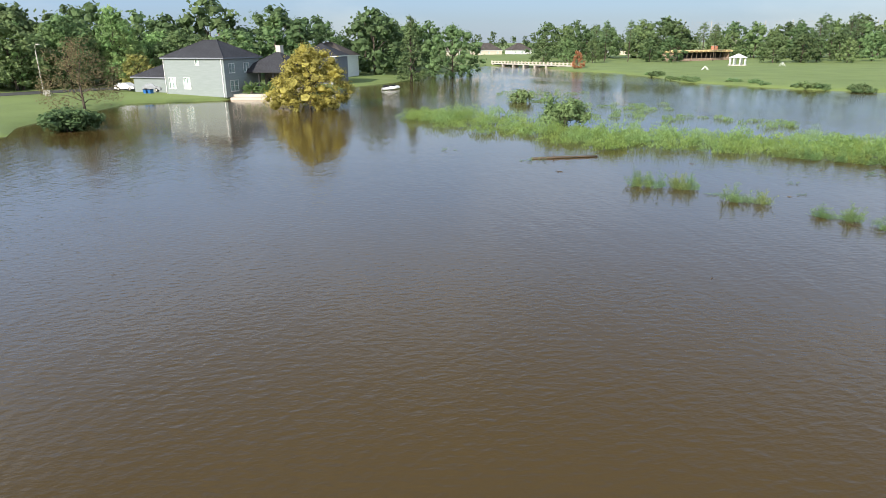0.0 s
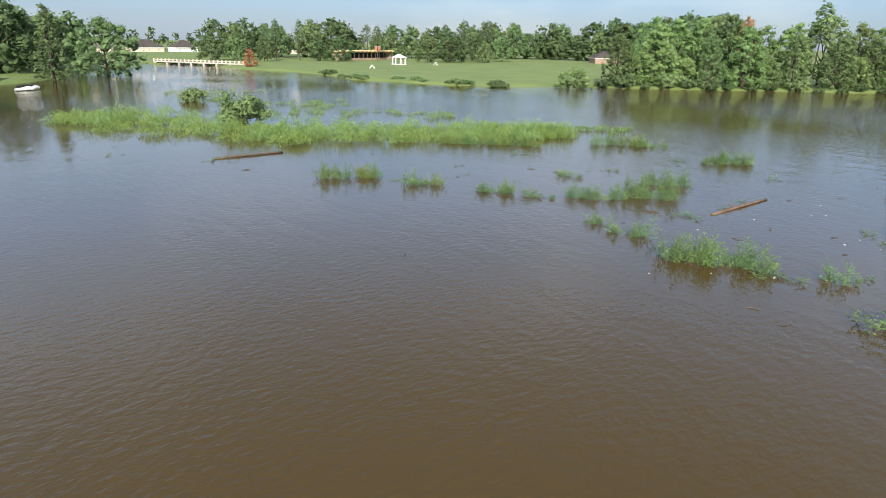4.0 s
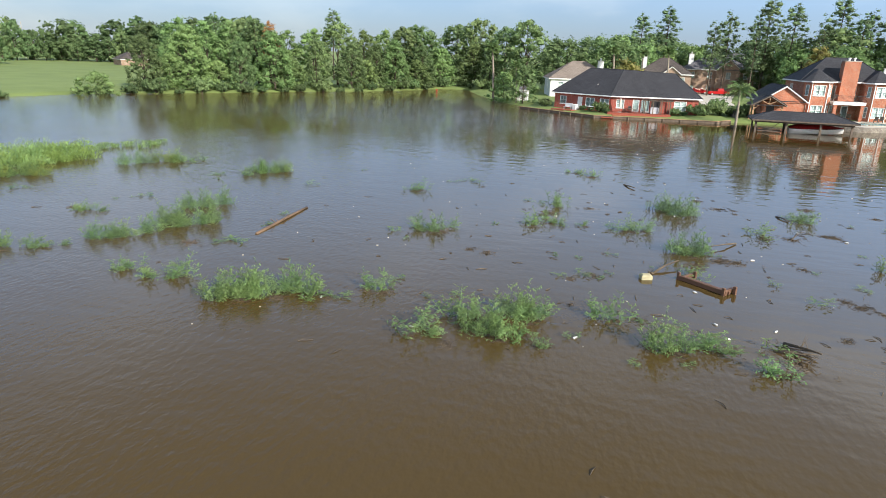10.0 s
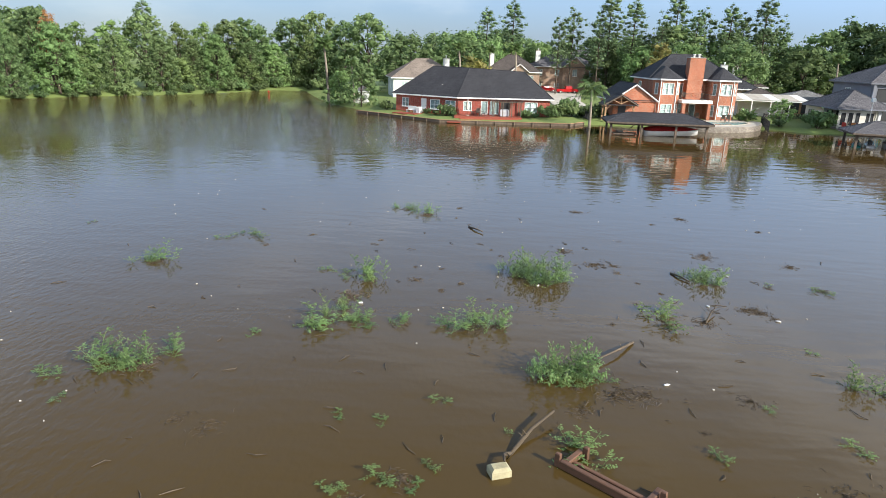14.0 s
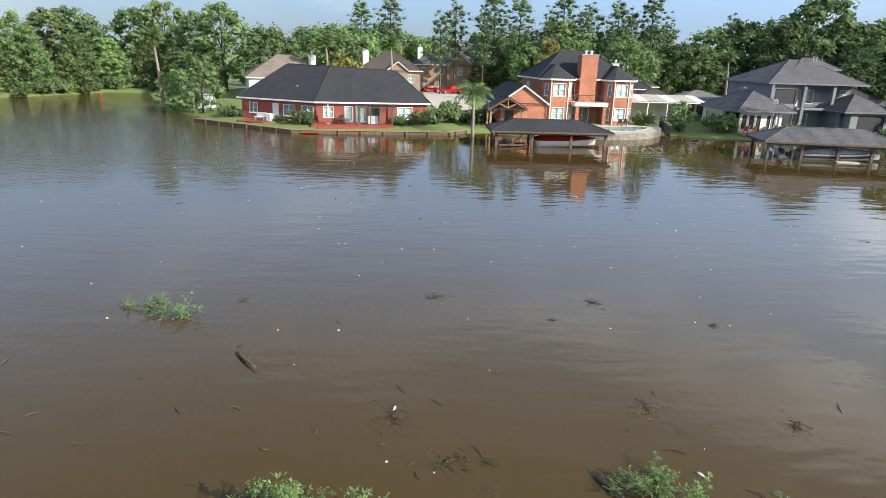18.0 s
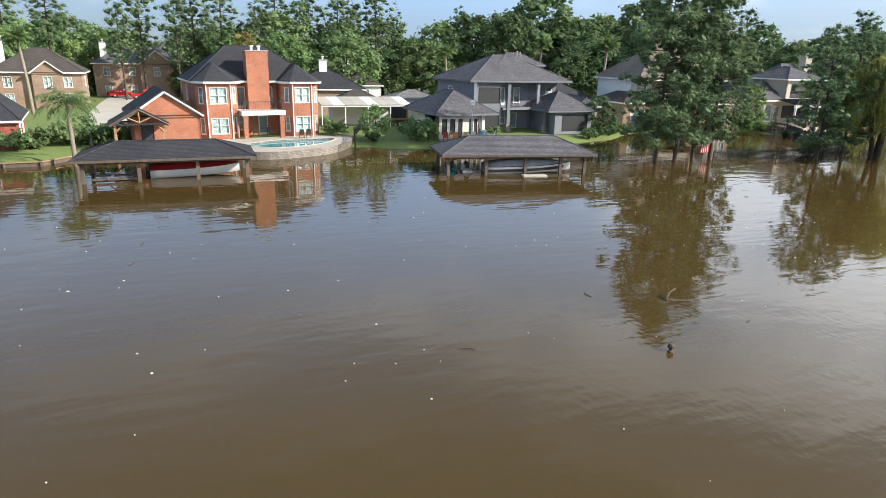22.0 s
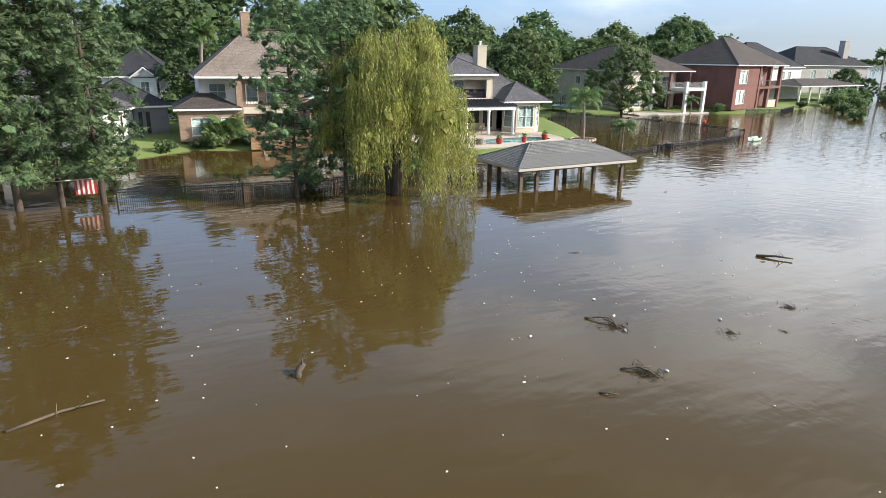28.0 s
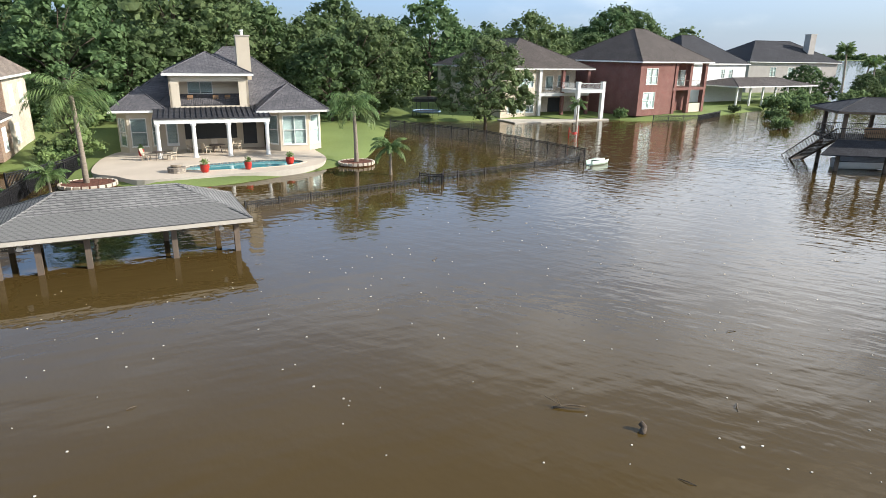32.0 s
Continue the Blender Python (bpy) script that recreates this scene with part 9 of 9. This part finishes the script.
table((118.2, 94.5, 0.5), 0.75, METAL, "round bronze dining table under the porch")
for x, y in ((116.6, 97.8), (118.9, 97.5), (120.0, 97.4)):
    chair((x, y, 4.62), 180, WOOD_TAN, "wicker chair on the upper balcony", "wicker chairs on the balcony")
for x, y in ((93.0, 94.0), (94.6, 93.6), (91.6, 94.0)):
    chair((x, y, z_at(x, y)), 200, SLING, "stranded folding chair at the water's edge", "stranded chairs")
for x, y in ((30.6, 98.6), (31.6, 98.4), (33.2, 98.6), (37.0, 95.6), (36.2, 95.4)):
    chair((x, y, 0.78), 170, METAL, "metal patio chair under the balcony", "patio chairs under the balcony")
for x, y in ((30.8, 99.0), (33.6, 99.3)):
    chair((x, y, 3.8), 180, METAL, "metal chair on the balcony", "balcony chairs")
for x, y, s in ((115.4, 82.5, 1.0), (118.8, 82.4, 0.8), (122.6, 83.4, 1.0), (111.6, 92.8, 0.7)):
    p = thing("flower_pot", "red glazed pot with green plant at the pool", "flower pot", (x, y + 2.1, 0.5), 0, "red pots by the pool")
    part("pot", Geo().tube([(0, 0, 0), (0, 0, 0.12), (0, 0, 0.45), (0, 0, 0.58), (0, 0, 0.62)], [0.24 * s, 0.3 * s, 0.38 * s, 0.34 * s, 0.4 * s], 14), POT_RED, p, smooth=True)
    part("plant", Geo().quads(leaf_quads(blob_points(120, (0, 0, 0.8), (0.35 * s, 0.35 * s, 0.3), 0.2), 0.1, 0.5)), LEAF, p)
f = thing("fountain", "low stone fountain bowl at the pool edge", "fountain", (113.4, 85.5, 0.5))
part("base", Geo().tube([(0, 0, 0), (0, 0, 0.4)], 0.7, 14), STONE, f)
part("bowl", Geo().tube([(0, 0, 0.4), (0, 0, 0.5), (0, 0, 0.65)], [0.25, 0.4, 0.5], 14), CONC_PALE, f)


def closed_umbrella(at, material, label):
    u = thing("umbrella", label, "umbrella", at)
    part("pole", Geo().tube([(0, 0, 0), (0, 0, 2.5)], 0.025, 6), METAL, u)
    part("canopy", Geo().tube([(0, 0, 0.95), (0, 0, 1.3), (0, 0, 1.9), (0, 0, 2.45)], [0.26, 0.24, 0.15, 0.04], 9), material, u)
    part("foot", Geo().tube([(0, 0, 0), (0, 0, 0.08)], 0.3, 12), CONC, u)


closed_umbrella((126.2, 94.4, 0.8), POT_RED, "closed red garden umbrella")
closed_umbrella((-3.2, 92.0, 0.74), plastic("cream_canvas", (0.62, 0.52, 0.42)), "closed cream garden umbrella on the deck")
bench = thing("bench_set", "white garden bench and chairs on a red deck", "bench", (-13.2, 96.6, 0.55), -30)
part("seat", Geo().slab((0, 0, 0.35), (1.6, 0.6, 0.45)), PALE, bench)
part("backrest", Geo().slab((0, 0.55, 0.45), (1.6, 0.65, 1.0)), PALE, bench)
part("side_chair", Geo().slab((2.0, -0.1, 0.0), (2.7, 0.6, 0.95), 0.1), PALE, bench)
for x in (0.05, 1.45):
    part("leg", Geo().box((x, 0.05, 0), (x + 0.1, 0.55, 0.35)), PALE, bench)
pad = thing("deck_pad", "small red-stained deck at the lawn edge", "deck", (-14.2, 96.0, 0.3), -30)
part("platform", Geo().slab((-0.8, -0.8, 0), (3.6, 1.4, 0.25)), WOOD_RED, pad)
table((-1.6, 91.6, 0.74), 0.6, METAL, "dark metal patio table on the deck")
for x, y, a in ((-2.4, 91.9, 90), (-0.8, 91.7, -90), (-1.6, 92.4, 0)):
    chair((x, y, 0.74), a, METAL, "dark metal patio chair on the deck", "deck chairs")
grill = thing("covered_grill", "grill under a pale grey cover", "grill", (1.8, 91.8, 0.74), 5)
part("cover", Geo().slab((0, 0, 0.05), (1.3, 0.7, 1.05), 0.12), GREY_COVER, grill)
flag = thing("flag", "striped red and white flag hung from a line", "flag", (73.8, 73.7, 0), 2)
for i in range(9):
    part("stripe", Geo().box((0.05 + i * 0.14, -0.015 + 0.03 * (i % 2), 0.75), (0.05 + (i + 1) * 0.14, 0.0 + 0.03 * (i % 2), 1.72)), POT_RED if i % 2 == 0 else TRIM, flag)
part("pole", Geo().tube([(-1.6, 0, 1.75), (1.8, 0, 1.78)], 0.03, 6), TRIM, flag)
bird = thing("bird_house", "white birdhouse on a tall white pole", "birdhouse", (54.4, 89.2, 0.3))
part("pole", Geo().tube([(0, 0, 0), (0, 0, 4.4)], 0.06, 8), TRIM, bird)
part("house_box", Geo().slab((-0.25, -0.25, 4.4), (0.25, 0.25, 5.0), 0.15), TRIM, bird)
dg = thing("dinghy", "pale green plastic dinghy adrift by the fence", "dinghy", (148.6, 76.4, 0), 12)
k = 10
rings = []
for i in range(k + 1):
    s = i / k
    w = 0.62 * math.sin(math.pi * (0.12 + 0.8 * s)) ** 0.6
    rings.append([(s * 2.9, -w, 0.42), (s * 2.9, -w * 0.7, -0.05), (s * 2.9, w * 0.7, -0.05), (s * 2.9, w, 0.42), (s * 2.9, w * 0.85, 0.4), (s * 2.9, w * 0.6, 0.1), (s * 2.9, -w * 0.6, 0.1), (s * 2.9, -w * 0.85, 0.4)])
part("hull", Geo().add([p for r in rings for p in r], [(i * 8 + j, i * 8 + (j + 1) % 8, (i + 1) * 8 + (j + 1) % 8, (i + 1) * 8 + j) for i in range(k) for j in range(8)] + [tuple(range(8))[::-1], tuple(range(k * 8, k * 8 + 8))]),
     mat("pale_green_plastic", (0.5, 0.62, 0.5), rough=0.4, bump=0.02), dg, smooth=True)
part("seat", Geo().slab((1.1, -0.5, 0.3), (1.4, 0.5, 0.36), 0.02), BLACK, dg)
tr = thing("trampoline", "round trampoline with a safety net in the garden", "trampoline", (153.2, 118, z_at(153.2, 118)))
ring = [(math.cos(2 * math.pi * i / 20) * 2.1, math.sin(2 * math.pi * i / 20) * 2.1, 0.8) for i in range(21)]
part("rim", Geo().tube(ring, 0.12, 6, False), plastic("blue_pad", (0.2, 0.3, 0.4)), tr)
part("bed", Geo().prism([(x, y) for x, y, z in ring[:-1]], 0.74, 0.78), BLACK, tr)
for i in range(6):
    x, y, z = ring[i * 3]
    part("leg", Geo().tube([(x, y, 0), (x, y, 2.6)], 0.04, 6), BLACK, tr)
sw = thing("play_frame", "red tubular play frame standing in the flood", "play frame", (160.0, 92.8, 0), 20)
for x in (0, 2.4):
    part("upright", Geo().tube([(x, 0, -0.5), (x, 0, 1.3)], 0.06, 6), POT_RED, sw)
part("crossbar", Geo().tube([(0, 0, 0.9), (1.1, 0, 0.4)], 0.05, 6), POT_RED, sw)
part("swing_seat", Geo().slab((1.2, -0.15, 0.3), (1.8, 0.15, 0.6), 0.04), POT_RED, sw)


def side_house():
    """White single-storey house with slit windows between the grey and the tan houses."""
    h = thing("house", "white house with slit windows and a dark hip roof", "house", (76.5, 95.1, 0), 70.76)
    m = pose(76.5, 95.1, 0, 0, 0, 70.76).inverted()

    def q(x, y):
        p = m @ Vector((x, y, 0))
        return (p.x, p.y)
    box_walls(h, 0, 0, 11.2, 2.4, 0.3, 3.85, PALE, front=[(1.4, 1.9, 0.9, 3.3, "dark"), (6.6, 7.1, 0.9, 3.3, "dark")])
    hip_roof(h, 0, 0, 11.2, 2.4, 3.85, 1.0, ROOF_GREY, over=0.45)
    # These wing walls stand in shade, painted in here as slate grey.
    wall(h, q(80.3, 106.0), q(84.0, 106.4), 0.3, 3.85, SLATE, [(0.5, 0.9, 0.9, 3.3, "dark"), (1.3, 1.7, 0.9, 3.3, "dark")])
    wall(h, q(84.0, 106.6), q(84.0, 116), 0.3, 3.85, SLATE)
    wall(h, q(84.0, 116.2), q(75.0, 116.2), 0.3, 3.85, PALE)
    wall(h, q(75.0, 116), q(75.0, 106.2), 0.3, 3.85, PALE)
    hip_roof(h, 75.0, 106.0, 84.0, 116, 3.86, 2.9, ROOF_DARK, over=0.4, m=m)


side_house()


def covered_walk():
    """Long patio cover with pale and dark roof panels on slim posts."""
    t = thing("patio_cover", "long patio cover with pale and grey roof panels", "patio cover", (40.6, 104.0, 0.5), -3)
    for i in range(8):
        part("roof_panel", Geo().add([(i * 1.5, 0, 3.3), (i * 1.5 + 1.47, 0, 3.3), (i * 1.5 + 1.47, 5.0, 4.0), (i * 1.5, 5.0, 4.0), (i * 1.5, 0, 3.22), (i * 1.5 + 1.47, 0, 3.22), (i * 1.5 + 1.47, 5.0, 3.92), (i * 1.5, 5.0, 3.92)],
                                     [(0, 1, 2, 3), (7, 6, 5, 4), (0, 4, 5, 1), (1, 5, 6, 2), (2, 6, 7, 3), (3, 7, 4, 0)]), PALE if i % 3 == 1 else CONC, t)
        if i % 2 == 0:
            part("post", Geo().box((i * 1.5 + 0.05, 0.1, -0.3), (i * 1.5 + 0.17, 0.22, 3.22)), TRIM, t)
    part("beam", Geo().box((0, 0.08, 3.02), (12, 0.24, 3.2)), TRIM, t)


covered_walk()
for x, y in ((104.5, 91.6), (105.0, 93.9), (105.5, 96.2), (106.0, 98.5), (106.5, 100.8)):
    put(make_bush("hedge", "clipped green hedge along the garden boundary", 2.8, 2.0, 0.09, 900, LEAF), x, y, 0.9, z=0.3)
